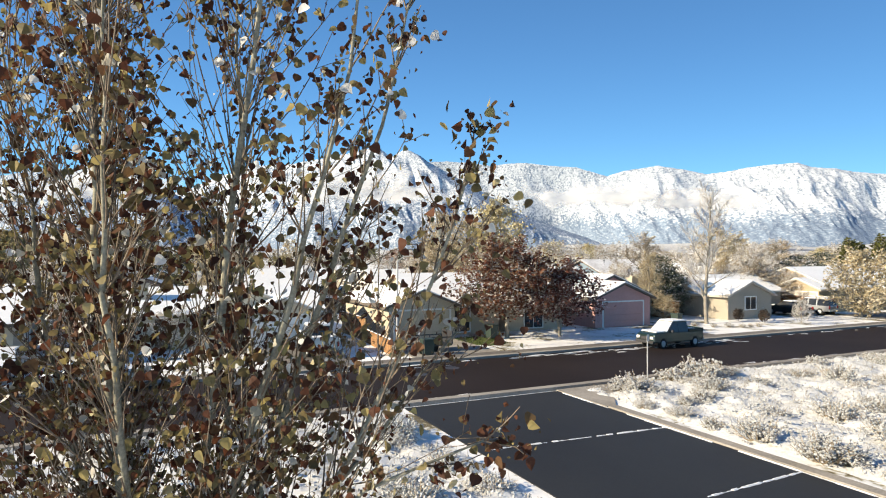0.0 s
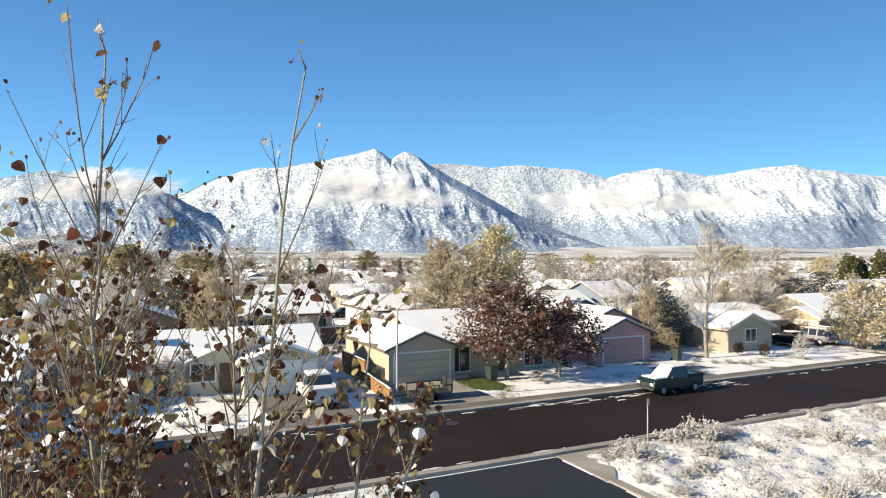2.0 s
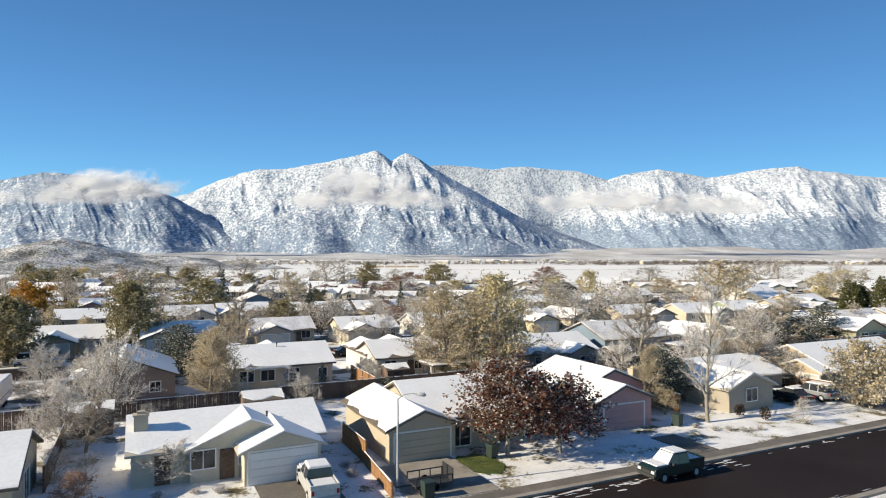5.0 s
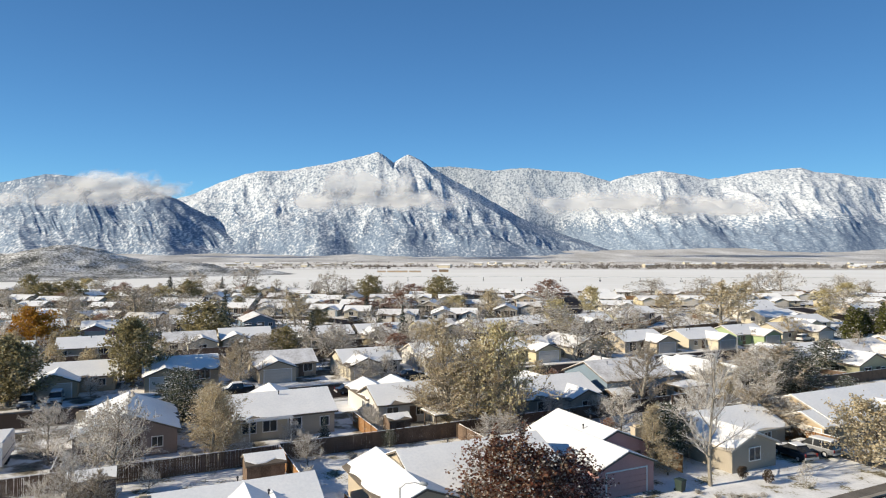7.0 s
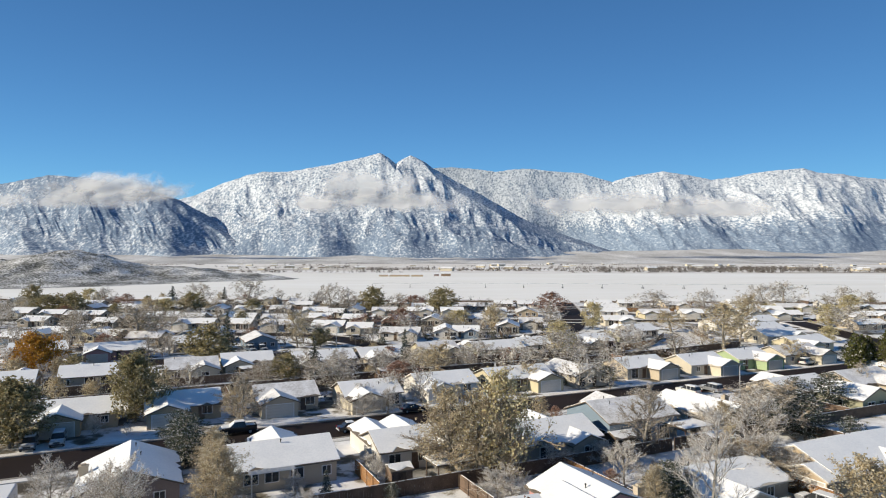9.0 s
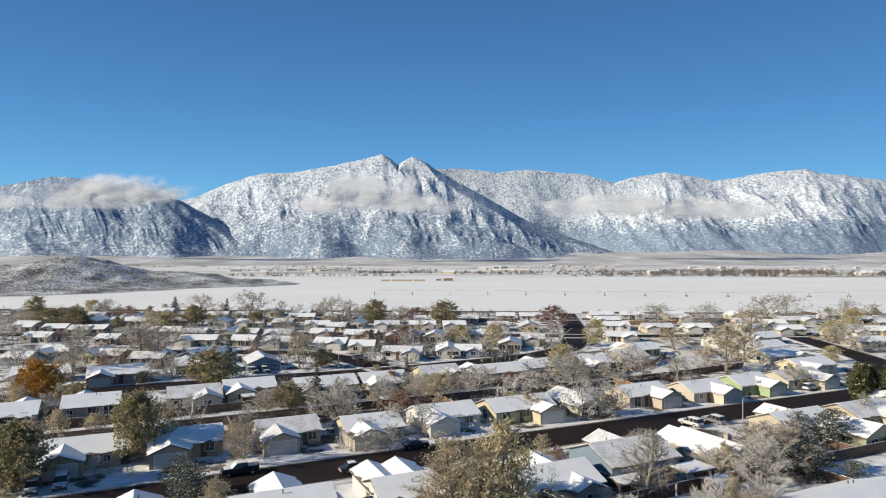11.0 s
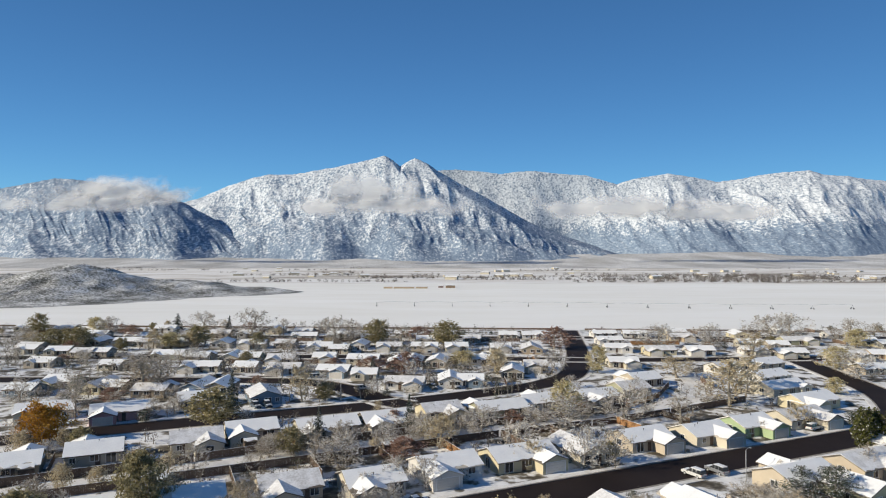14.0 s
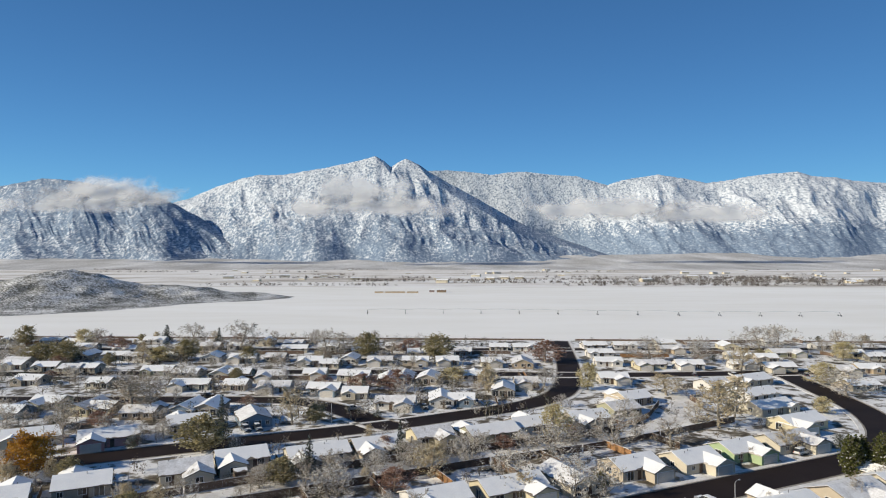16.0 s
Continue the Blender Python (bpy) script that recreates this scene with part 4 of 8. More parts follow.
house(pose(-160.2, 246.8, 0, 0, 0, -6.6), 10.7, 7.6, "grey", wings=(("f", -2.7, 4.6, 1.2),), h=2.2, windows="fffr", seed=52)
house(pose(-61.8, 234.4, 0, 0, 0, -0.3), 11.6, 7.6, "white", wings=(("f", -2.7, 6.0, 3.6),), h=2.2, windows="fffr", seed=53)
house(pose(-77.1, 237.6, 0, 0, 0, -3.9), 8.6, 7.6, "grey", wings=(("b", -1.1, 6.0, 3.2),), h=2.2, windows="fffr", seed=54)
house(pose(-42.9, 230.7, 0, 0, 0, -7.5), 11.6, 7.6, "blue", wings=(("f", 2.7, 6.0, 3.6),), h=2.2, windows="fffr", seed=55)
house(pose(-30.8, 223.7, 0, 0, 0, -1.2), 8.8, 7.6, "cream", wings=(("f", -1.8, 4.6, 1.2),), h=2.2, windows="fffr", seed=56)
house(pose(-15.5, 208.6, 0, 0, 0, -4.8), 12.9, 7.6, "white", wings=(("f", 3.4, 6.0, 3.6),), h=2.2, windows="fffr", seed=57)
house(pose(-0.7, 213.8, 0, 0, 0, 1.5), 8.0, 12.5, "white", axis="y", h=2.2, windows="fffr", seed=58)
house(pose(6.1, 213.0, 0, 0, 0, -2.1), 8.6, 7.6, "blue", wings=(("f", 1.7, 4.6, 1.2),), h=2.2, windows="fffl", seed=59)
house(pose(21.7, 229.7, 0, 0, 0, -5.7), 8.0, 12.5, "grey", axis="y", h=2.2, windows="fffl", seed=60)
house(pose(31.5, 242.2, 0, 0, 0, 0.6), 8.6, 7.6, "grey", wings=(("f", -1.2, 6.0, 3.6),), h=2.2, windows="fffl", seed=61)
house(pose(-119.3, 266.4, 0, 0, 0, 0), 12.7, 7.6, "olive", wings=(("f", -3.8, 4.6, 1.2),), h=2.2, windows="fffr", seed=62)
house(pose(-104.8, 260.3, 0, 0, 0, -3.6), 10.3, 7.6, "grey", wings=(("b", 1.9, 6.0, 3.2),), h=2.2, windows="fffr", seed=63)
house(pose(-172.3, 276.7, 0, 0, 0, 2.7), 10.1, 7.6, "cream", wings=(("f", -2.4, 4.6, 1.2),), h=2.2, windows="fffr", seed=64)
house(pose(-158.5, 271.4, 0, 0, 0, -0.9), 8.6, 7.6, "yellow", wings=(("f", 1.7, 4.6, 1.2),), h=2.2, windows="fffr", seed=65)
house(pose(-151.7, 272.7, 0, 0, 0, -4.5), 8.6, 7.6, "grey", wings=(("b", -1.1, 6.0, 3.2),), h=2.2, windows="fffr", seed=66)
house(pose(-90.7, 260.4, 0, 0, 0, 1.8), 8.0, 12.5, "cream", axis="y", h=2.2, windows="fffr", seed=67)
house(pose(-82.8, 260.3, 0, 0, 0, -1.8), 8.6, 7.6, "olive", wings=(("f", -1.7, 4.6, 1.2),), h=2.2, windows="fffr", seed=68)
house(pose(-68.9, 255.9, 0, 0, 0, 1.5), 11.0, 7.6, "grey", wings=(("f", -2.4, 6.0, 3.6),), h=2.2, windows="fffr", seed=69)
house(pose(-52.3, 260.5, 0, 0, 0, 0.9), 9.2, 7.6, "tan", wings=(("f", 1.5, 6.0, 3.6),), h=2.2, windows="fffr", seed=70)
house(pose(-35.6, 255.9, 0, 0, 0, -5.7), 12.7, 7.6, "cream", wings=(("f", 3.2, 6.0, 3.6),), h=2.2, windows="fffr", seed=71)
house(pose(-21.5, 248.2, 0, 0, 0, 0.6), 8.0, 12.5, "grey", axis="y", h=2.2, windows="fffr", seed=72)
house(pose(-15.6, 252.5, 0, 0, 0, -3), 8.0, 12.5, "blue", axis="y", h=2.2, windows="fffr", seed=73)
house(pose(-5.8, 251.4, 0, 0, 0, -6.6), 8.1, 12.5, "grey", axis="y", h=2.2, windows="fffr", seed=74)
house(pose(11.8, 255.7, 0, 0, 0, 2.7), 8.9, 7.6, "white", wings=(("b", 1.3, 6.0, 3.2),), h=2.2, windows="fffl", seed=75)
house(pose(-188.7, 280.8, 0, 0, 0, -0.9), 8.6, 7.6, "cream", wings=(("f", -1.7, 4.6, 1.2),), h=2.2, windows="fffr", seed=76)
house(pose(-193.3, 289.3, 0, 0, 0, -4.5), 11.0, 7.6, "cream", wings=(("f", 2.9, 4.6, 1.2),), h=2.2, windows="fffr", seed=77)
house(pose(-197.9, 316.7, 0, 0, 0, 1.8), 12.0, 7.6, "grey", wings=(("b", -2.8, 6.0, 3.2),), h=2.2, windows="fffr", seed=78)
house(pose(-173.5, 308.9, 0, 0, 0, -1.8), 8.0, 12.5, "grey", axis="y", h=2.2, windows="fffr", seed=79)
house(pose(-157.9, 307.3, 0, 0, 0, 4.5), 12.1, 7.6, "grey", wings=(("f", -2.9, 6.0, 3.6),), h=2.2, windows="fffr", seed=80)
house(pose(-145.1, 304.1, 0, 0, 0, 0.9), 11.0, 7.6, "white", wings=(("f", 2.4, 6.0, 3.6),), h=2.2, windows="fffr", seed=81)
house(pose(-129.1, 306.5, 0, 0, 0, -2.7), 8.6, 7.6, "cream", wings=(("f", -1.7, 4.6, 1.2),), h=2.2, windows="fffr", seed=82)
house(pose(-109.7, 302.4, 0, 0, 0, 3.6), 8.7, 12.5, "white", axis="y", h=2.2, windows="fffr", seed=83)
house(pose(-93.9, 299.4, 0, 0, 0, 0), 12.2, 7.6, "cream", wings=(("f", -3.0, 6.0, 3.6),), h=2.2, windows="fffr", seed=84)
house(pose(-79.2, 301.6, 0, 0, 0, -3.6), 9.6, 7.6, "grey", wings=(("f", 2.2, 4.6, 1.2),), h=2.2, windows="fffr", seed=85)
house(pose(-60.9, 291.9, 0, 0, 0, 2.7), 11.0, 7.6, "white", wings=(("f", -2.4, 6.0, 3.6),), h=2.2, windows="fffr", seed=86)
house(pose(-50.5, 283.6, 0, 0, 0, -0.9), 8.6, 7.6, "cream", wings=(("b", 1.1, 6.0, 3.2),), h=2.2, windows="fffr", seed=87)
house(pose(-43.8, 297.9, 0, 0, 0, -4.5), 8.0, 12.5, "white", axis="y", h=2.2, windows="fffr", seed=88)
house(pose(-28.9, 291.9, 0, 0, 0, 1.8), 11.4, 7.6, "cream", wings=(("f", -2.6, 6.0, 3.6),), h=2.2, windows="fffr", seed=89)
house(pose(-12.6, 291.9, 0, 0, 0, -1.8), 11.9, 7.6, "beige", wings=(("f", 2.8, 6.0, 3.6),), h=2.2, windows="fffr", seed=90)
house(pose(1.8, 291.9, 0, 0, 0, 4.5), 10.3, 7.6, "cream", wings=(("f", -2.1, 6.0, 3.6),), h=2.2, windows="fffl", seed=91)
house(pose(21.8, 289.0, 0, 0, 0, 0.9), 9.1, 7.6, "cream", wings=(("f", 1.5, 6.0, 3.6),), h=2.2, windows="fffl", seed=92)
house(pose(35.4, 286.1, 0, 0, 0, -2.7), 9.3, 12.5, "tan", axis="y", h=2.2, windows="fffl", seed=93)
house(pose(77.5, 315.1, 0, 0, 0, 3.6), 12.5, 7.6, "white", wings=(("f", -3.6, 4.6, 1.2),), h=2.2, windows="fffl", seed=94)
house(pose(75.0, 289.4, 0, 0, 0, 0), 11.9, 7.6, "white", wings=(("f", 3.3, 4.6, 1.2),), h=2.2, windows="fffl", seed=95)
house(pose(66.8, 250.5, 0, 0, 0, 1.4), 11.3, 7.6, "cream", wings=(("f", 2.5, 6.0, 3.6),), h=2.2, windows="fffl", seed=96)
house(pose(91.3, 282.0, 0, 0, 0, 2.7), 13.2, 7.6, "yellow", wings=(("f", -3.5, 6.0, 3.6),), h=2.2, windows="fffl", seed=97)
house(pose(108.9, 282.0, 0, 0, 0, -0.9), 11.9, 7.6, "white", wings=(("f", -2.8, 6.0, 3.6),), h=2.2, windows="fffl", seed=98)
house(pose(132.5, 282.0, 0, 0, 0, -4.5), 10.2, 7.6, "white", wings=(("f", 2.0, 6.0, 3.6),), h=2.2, windows="fffl", seed=99)
house(pose(145.1, 275.4, 0, 0, 0, 1.8), 13.3, 7.6, "cream", wings=(("f", -3.5, 6.0, 3.6),), h=2.2, windows="fffl", seed=100)
house(pose(164.9, 267.8, 0, 0, 0, -1.8), 15.1, 7.6, "cream", wings=(("f", 4.5, 6.0, 3.6),), h=2.2, windows="fffl", seed=101)
house(pose(155.2, 236.7, 0, 0, 0, 9.5), 12.2, 7.6, "beige", wings=(("b", -2.9, 6.0, 3.2),), h=2.2, windows="fffl", seed=102)
house(pose(142.3, 306.6, 0, 0, 0, 0.9), 11.2, 7.6, "cream", wings=(("f", 3.0, 4.6, 1.2),), h=2.2, windows="fffl", seed=103)
house(pose(152.2, 300.2, 0, 0, 0, -2.7), 9.6, 7.6, "grey", wings=(("f", -2.2, 4.6, 1.2),), h=2.2, windows="fffl", seed=104)
house(pose(169.8, 315.9, 0, 0, 0, 3.6), 15.3, 7.6, "olive", wings=(("f", 4.5, 6.0, 3.6),), h=2.2, windows="fffl", seed=105)
house(pose(202.3, 313.4, 0, 0, 0, 0), 8.6, 7.6, "cream", wings=(("f", -1.7, 4.6, 1.2),), h=2.2, windows="fffl", seed=106)
house(pose(97.6, 341.7, 0, 0, 0, -3.6), 12.2, 7.6, "white", wings=(("f", 3.5, 4.6, 1.2),), h=2.2, windows="fffl", seed=107)
house(pose(81.2, 341.6, 0, 0, 0, 2.7), 12.5, 7.6, "white", wings=(("b", -3.0, 6.0, 3.2),), h=2.2, windows="fffl", seed=108)
house(pose(117.3, 328.5, 0, 0, 0, -0.9), 11.4, 7.6, "tan", wings=(("f", 2.6, 6.0, 3.6),), h=2.2, windows="fffl", seed=109)
house(pose(152.2, 340.1, 0, 0, 0, -4.5), 8.2, 12.5, "yellow", axis="y", h=2.2, windows="fffl", seed=110)
house(pose(122.1, 350.1, 0, 0, 0, 1.8), 10.7, 7.6, "cream", wings=(("b", 2.1, 6.0, 3.2),), h=2.2, windows="fffl", seed=111)
house(pose(184.2, 356.7, 0, 0, 0, -1.8), 10.9, 7.6, "white", wings=(("f", -2.8, 4.6, 1.2),), h=2.2, windows="fffl", seed=112)
house(pose(203.7, 339.7, 0, 0, 0, 4.5), 12.9, 7.6, "white", wings=(("f", 3.9, 4.6, 1.2),), h=2.2, windows="fffl", seed=113)
house(pose(205.4, 303.4, 0, 0, 0, 0.9), 8.6, 7.6, "cream", wings=(("b", -1.1, 6.0, 3.2),), h=2.2, windows="fffl", seed=114)
house(pose(181.1, 271.6, 0, 0, 0, -2.7), 9.9, 7.6, "tan", wings=(("f", 2.3, 4.6, 1.2),), h=2.2, windows="fffl", seed=115)
house(pose(-248.4, 365.8, 0, 0, 0, 3.6), 8.6, 7.6, "cream", wings=(("f", -1.7, 4.6, 1.2),), h=2.2, windows="fffr", seed=116)
house(pose(-221.6, 361.1, 0, 0, 0, 0), 11.6, 7.6, "blue", wings=(("b", 2.6, 6.0, 3.2),), h=2.2, windows="fffr", seed=117)
house(pose(-204.3, 354.3, 0, 0, 0, -3.6), 11.3, 7.6, "yellow", wings=(("f", -3.1, 4.6, 1.2),), h=2.2, windows="fffr", seed=118)
house(pose(-164.7, 363.5, 0, 0, 0, 2.7), 11.6, 7.6, "white", wings=(("f", 3.2, 4.6, 1.2),), h=2.2, windows="fffr", seed=119)
house(pose(-99.5, 356.9, 0, 0, 0, -0.9), 8.6, 12.5, "cream", axis="y", h=2.2, windows="fffr", seed=120)
house(pose(-81.9, 350.0, 0, 0, 0, -4.5), 10.1, 7.6, "white", wings=(("f", 2.5, 4.6, 1.2),), h=2.2, windows="fffr", seed=121)
house(pose(-76.8, 329.7, 0, 0, 0, 1.8), 13.0, 7.6, "cream", wings=(("f", -3.9, 4.6, 1.2),), h=2.2, windows="fffr", seed=122)
house(pose(-188.7, 336.0, 0, 0, 0, -1.8), 11.4, 7.6, "grey", wings=(("f", 2.6, 6.0, 3.6),), h=2.2, windows="fffr", seed=123)
house(pose(-163.7, 327.7, 0, 0, 0, 4.5), 11.2, 7.6, "cream", wings=(("f", -3.0, 4.6, 1.2),), h=2.2, windows="fffr", seed=124)
house(pose(-124.1, 339.5, 0, 0, 0, 0.9), 10.3, 7.6, "grey", wings=(("f", 2.6, 4.6, 1.2),), h=2.2, windows="fffr", seed=125)
house(pose(29.3, 335.6, 0, 0, 0, -2.7), 9.5, 7.6, "cream", wings=(("b", -1.5, 6.0, 3.2),), h=2.2, windows="fffl", seed=126)
house(pose(42.3, 335.6, 0, 0, 0, 3.6), 11.5, 7.6, "white", wings=(("f", 3.1, 4.6, 1.2),), h=2.2, windows="fffl", seed=127)
house(pose(-12.4, 316.8, 0, 0, 0, 0), 10.6, 7.6, "cream", wings=(("f", -2.7, 4.6, 1.2),), h=2.2, windows="fffr", seed=128)
house(pose(10.0, 320.4, 0, 0, 0, -3.6), 8.8, 7.6, "blue", wings=(("b", 1.2, 6.0, 3.2),), h=2.2, windows="fffl", seed=129)
house(pose(-42.0, 324.0, 0, 0, 0, 2.7), 8.6, 7.6, "cream", wings=(("f", -1.7, 4.6, 1.2),), h=2.2, windows="fffr", seed=130)
house(pose(-60.5, 335.5, 0, 0, 0, -0.9), 10.2, 7.6, "grey", wings=(("f", 2.5, 4.6, 1.2),), h=2.2, windows="fffr", seed=131)
house(pose(-26.0, 339.6, 0, 0, 0, -4.5), 9.0, 7.6, "white", wings=(("b", -1.3, 6.0, 3.2),), h=2.2, windows="fffr", seed=132)
house(pose(-138.1, 335.5, 0, 0, 0, 1.8), 8.9, 7.6, "beige", wings=(("f", 1.9, 4.6, 1.2),), h=2.2, windows="fffr", seed=133)
house(pose(-109.1, 339.5, 0, 0, 0, -1.8), 10.3, 7.6, "white", wings=(("f", -2.6, 4.6, 1.2),), h=2.2, windows="fffr", seed=134)

# ---- trees ----
def rod(rnd, start, direction, length, r0, r1, segs=3, bend=0.25, lift=0.15):
    """Points and radii of a slightly crooked limb."""
    pts, d = [start], direction.normalized()
    for i in range(segs):
        d = (d + Vector((rnd.uniform(-1, 1), rnd.uniform(-1, 1), rnd.uniform(-1, 1))) * bend * 0.5 + Vector((0, 0, lift))).normalized()
        pts.append(pts[-1] + d * (length / segs))
    return pts, [r0 + (r1 - r0) * i / segs for i in range(segs + 1)]


def along(pts, t):
    k = min(int(t * (len(pts) - 1)), len(pts) - 2)
    return pts[k].lerp(pts[k + 1], t * (len(pts) - 1) - k), (pts[k + 1] - pts[k]).normalized()


def spread_from(rnd, d, angle):
    a = d.orthogonal().normalized()
    a.rotate(Matrix.Rotation(rnd.uniform(0, 2 * math.pi), 3, d))
    return (d * math.cos(angle) + a * math.sin(angle)).normalized()


def leaf_quad(s, rnd, p, size):
    """One small folded leaf or clump of leaves."""
    n = Vector((rnd.gauss(0, 1), rnd.gauss(0, 1), rnd.gauss(0, 0.8))).normalized()
    a = n.orthogonal().normalized()
    a.rotate(Matrix.Rotation(rnd.uniform(0, 6.28), 3, n))
    b = n.cross(a)
    w, l = size * rnd.uniform(0.35, 0.6), size * rnd.uniform(0.7, 1.2)
    s.add([p, p + b * w + a * l * 0.5 + n * w * 0.35, p + a * l, p - b * w + a * l * 0.5 + n * w * 0.35], [(0, 1, 2), (0, 2, 3)])


def broadleaf(name, seed, height=8.0, width=5.0, limbs=11, subs=6, twigs=5, leaves=0, leaf=0.3, wood=BARK, foliage=None, steep=0.75, snowy=0, clear=0.18, thick=0.02, low=0.12):
    """A leafy or bare tree: trunk with limbs, boughs and twigs, then the leaves that are left on it."""
    rnd = random.Random(seed)
    wooden, fine, crown, caps = Solid(), Solid(), Solid(), Solid()
    pts, radii = rod(rnd, Vector((0, 0, -0.1)), Vector((0.03, 0.02, 1)), height * 0.9, height * thick, height * thick * 0.25, 6, 0.16, 0.1)
    wooden.tube(pts, radii, 7)
    tips = []
    for i in range(limbs):
        t = clear + (0.97 - clear) * (i + rnd.random() * 0.6) / limbs
        p, d = along(pts, t)
        out = Vector((math.cos(i * 2.4 + seed), math.sin(i * 2.4 + seed), 0))
        up = steep * (0.35 + 0.9 * t)
        dirn = out * (1.05 - up * 0.55) + Vector((0, 0, up))
        length = width * 0.52 * (1.2 - 0.7 * t) * rnd.uniform(0.8, 1.2)
        lp, lr = rod(rnd, p, dirn, length, height * thick * 0.5 * (1.1 - t), height * thick * 0.12, 4, 0.3, 0.08)
        wooden.tube(lp, lr, 5)
        for j in range(subs):
            q, dd = along(lp, 0.25 + 0.75 * (j + rnd.random()) / subs * 0.98)
            sp, sr = rod(rnd, q, spread_from(rnd, dd, rnd.uniform(0.4, 0.95)), length * rnd.uniform(0.28, 0.5), height * thick * 0.17, height * thick * 0.09, 3, 0.3, 0.12)
            fine.tube(sp, sr, 3)
            for k in range(twigs):
                q2, d2 = along(sp, 0.2 + 0.8 * (k + rnd.random()) / twigs * 0.98)
                tp, tr = rod(rnd, q2, spread_from(rnd, d2, rnd.uniform(0.3, 0.8)), length * rnd.uniform(0.12, 0.24), height * thick * 0.10, height * thick * 0.05, 2, 0.25, 0.1)
                fine.tube(tp, tr, 3)
                tips.append((q2, tp[-1]))
            tips.append((sp[0], sp[-1]))
    if foliage and leaves:
        # clumps through the whole crown, uneven at its outline
        for i in range(190 if leaves > 3000 else 110 if leaves > 1600 and leaf > 0.3 else 60):
            a, r, z = rnd.uniform(0, 6.28), rnd.random() ** 0.5, rnd.uniform(-1, 1)
            k = math.sqrt(max(0, 1 - z * z)) * rnd.uniform(0.75, 1.08)
            c = Vector((math.cos(a) * r * k * width * 0.5, math.sin(a) * r * k * width * 0.5, height * (low + (0.98 - low) * (0.5 + 0.5 * z))))
            tips += [(c, c + Vector((rnd.gauss(0, 1), rnd.gauss(0, 1), rnd.gauss(0, 1))) * width * 0.075) for q in range(6)]
    for i in range(leaves):
        a, b = rnd.choice(tips)
        p = a.lerp(b, rnd.random() ** 0.6) + Vector((rnd.gauss(0, 1), rnd.gauss(0, 1), rnd.gauss(0, 1))) * leaf * 0.5
        if rnd.random() < snowy:
            leaf_quad(caps, rnd, p, min(leaf * 0.55, 0.085))
        else:
            leaf_quad(crown, rnd, p, leaf)
    root = thing("tree", pose(0, 0, 0), name, "tree", "trees of the neighbourhood")
    ends = np.array(wooden.v + fine.v)
    root["size"] = (float(ends[:, 2].max()), float(np.percentile(np.hypot(ends[:, 0], ends[:, 1]), 97) * 2))
    trunk = part("trunk", wooden, wood if wood in (BARK, PALE_BARK) else BARK, root, "", True)
    part("branchwork", fine, wood, trunk)["kind"] = "stuff"
    if crown.f:
        part("crown", crown, foliage, root, "thin autumn leaves")["kind"] = "stuff"
    if caps.f:
        part("snow_dusting", caps, SNOW, root, "snow caught in the branches")["kind"] = "stuff"
    return root


def conifer(name, seed, height=8.0, width=4.0, whorls=16, boughs=9, taper=1.0, foliage=None, snowy=0.25, droop=-0.25, needle=0.34):
    rnd = random.Random(seed)
    wooden, crown, caps = Solid(), Solid(), Solid()
    pts, radii = rod(rnd, Vector((0, 0, -0.1)), Vector((0, 0, 1)), height, height * 0.022, 0.03, 5, 0.05, 0.2)
    wooden.tube(pts, radii, 6)
    for i in range(whorls):
        t = 0.10 + 0.89 * i / whorls
        shape = (1 - t) ** taper if taper >= 1 else math.sin(math.pi * min(1, 0.15 + t * 0.85)) ** 0.7
        for j in range(boughs):
            p, _ = along(pts, min(0.99, t + rnd.uniform(-0.02, 0.02)))
            a = 2 * math.pi * (j + rnd.random()) / boughs
            ln = max(0.25, width / 2 * shape * rnd.uniform(0.65, 1.15))
            bp, br = rod(rnd, p, Vector((math.cos(a), math.sin(a), droop)), ln, 0.035, 0.012, 3, 0.2, 0.08)
            wooden.tube(bp, br, 3)
            for k in range(max(3, int(ln * (2.4 / needle)))):
                q, _ = along(bp, rnd.uniform(0.15, 0.99))
                q = q + Vector((rnd.gauss(0, 0.1), rnd.gauss(0, 0.1), rnd.gauss(0, 0.08)))
                leaf_quad(crown, rnd, q, needle)
                if rnd.random() < snowy:
                    leaf_quad(caps, rnd, q + Vector((0, 0, 0.07)), needle * 0.6)
    root = thing("tree", pose(0, 0, 0), name, "tree", "trees of the neighbourhood")
    root["size"] = (height, width)
    part("trunk", wooden, BARK, root)
    part("crown", crown, foliage, root, "dark needles")["kind"] = "stuff"
    if caps.f:
        part("snow_dusting", caps, SNOW, root, "snow lying on the boughs")["kind"] = "stuff"
    return root


GOLD_LEAF = leafy("gold_leaves", [(0.0, (0.36, 0.30, 0.15)), (0.5, (0.56, 0.48, 0.26)), (1.0, (0.74, 0.67, 0.48))])
OLIVE_LEAF = leafy("olive_leaves", [(0.0, (0.17, 0.145, 0.075)), (0.5, (0.29, 0.25, 0.125)), (1.0, (0.48, 0.42, 0.26))])
ORANGE_LEAF = leafy("orange_leaves", [(0.0, (0.297, 0.135, 0.02)), (0.5, (0.459, 0.23, 0.034)), (1.0, (0.567, 0.338, 0.068))])
RED_LEAF = leafy("dark_red_leaves", [(0.0, (0.05, 0.028, 0.03)), (0.45, (0.13, 0.05, 0.042)), (0.8, (0.21, 0.10, 0.075)), (0.93, (0.42, 0.36, 0.35)), (1.0, (0.74, 0.73, 0.73))])
RUST_LEAF = leafy("rust_leaves", [(0.0, (0.22, 0.12, 0.08)), (0.6, (0.36, 0.22, 0.16)), (1.0, (0.54, 0.42, 0.35))])
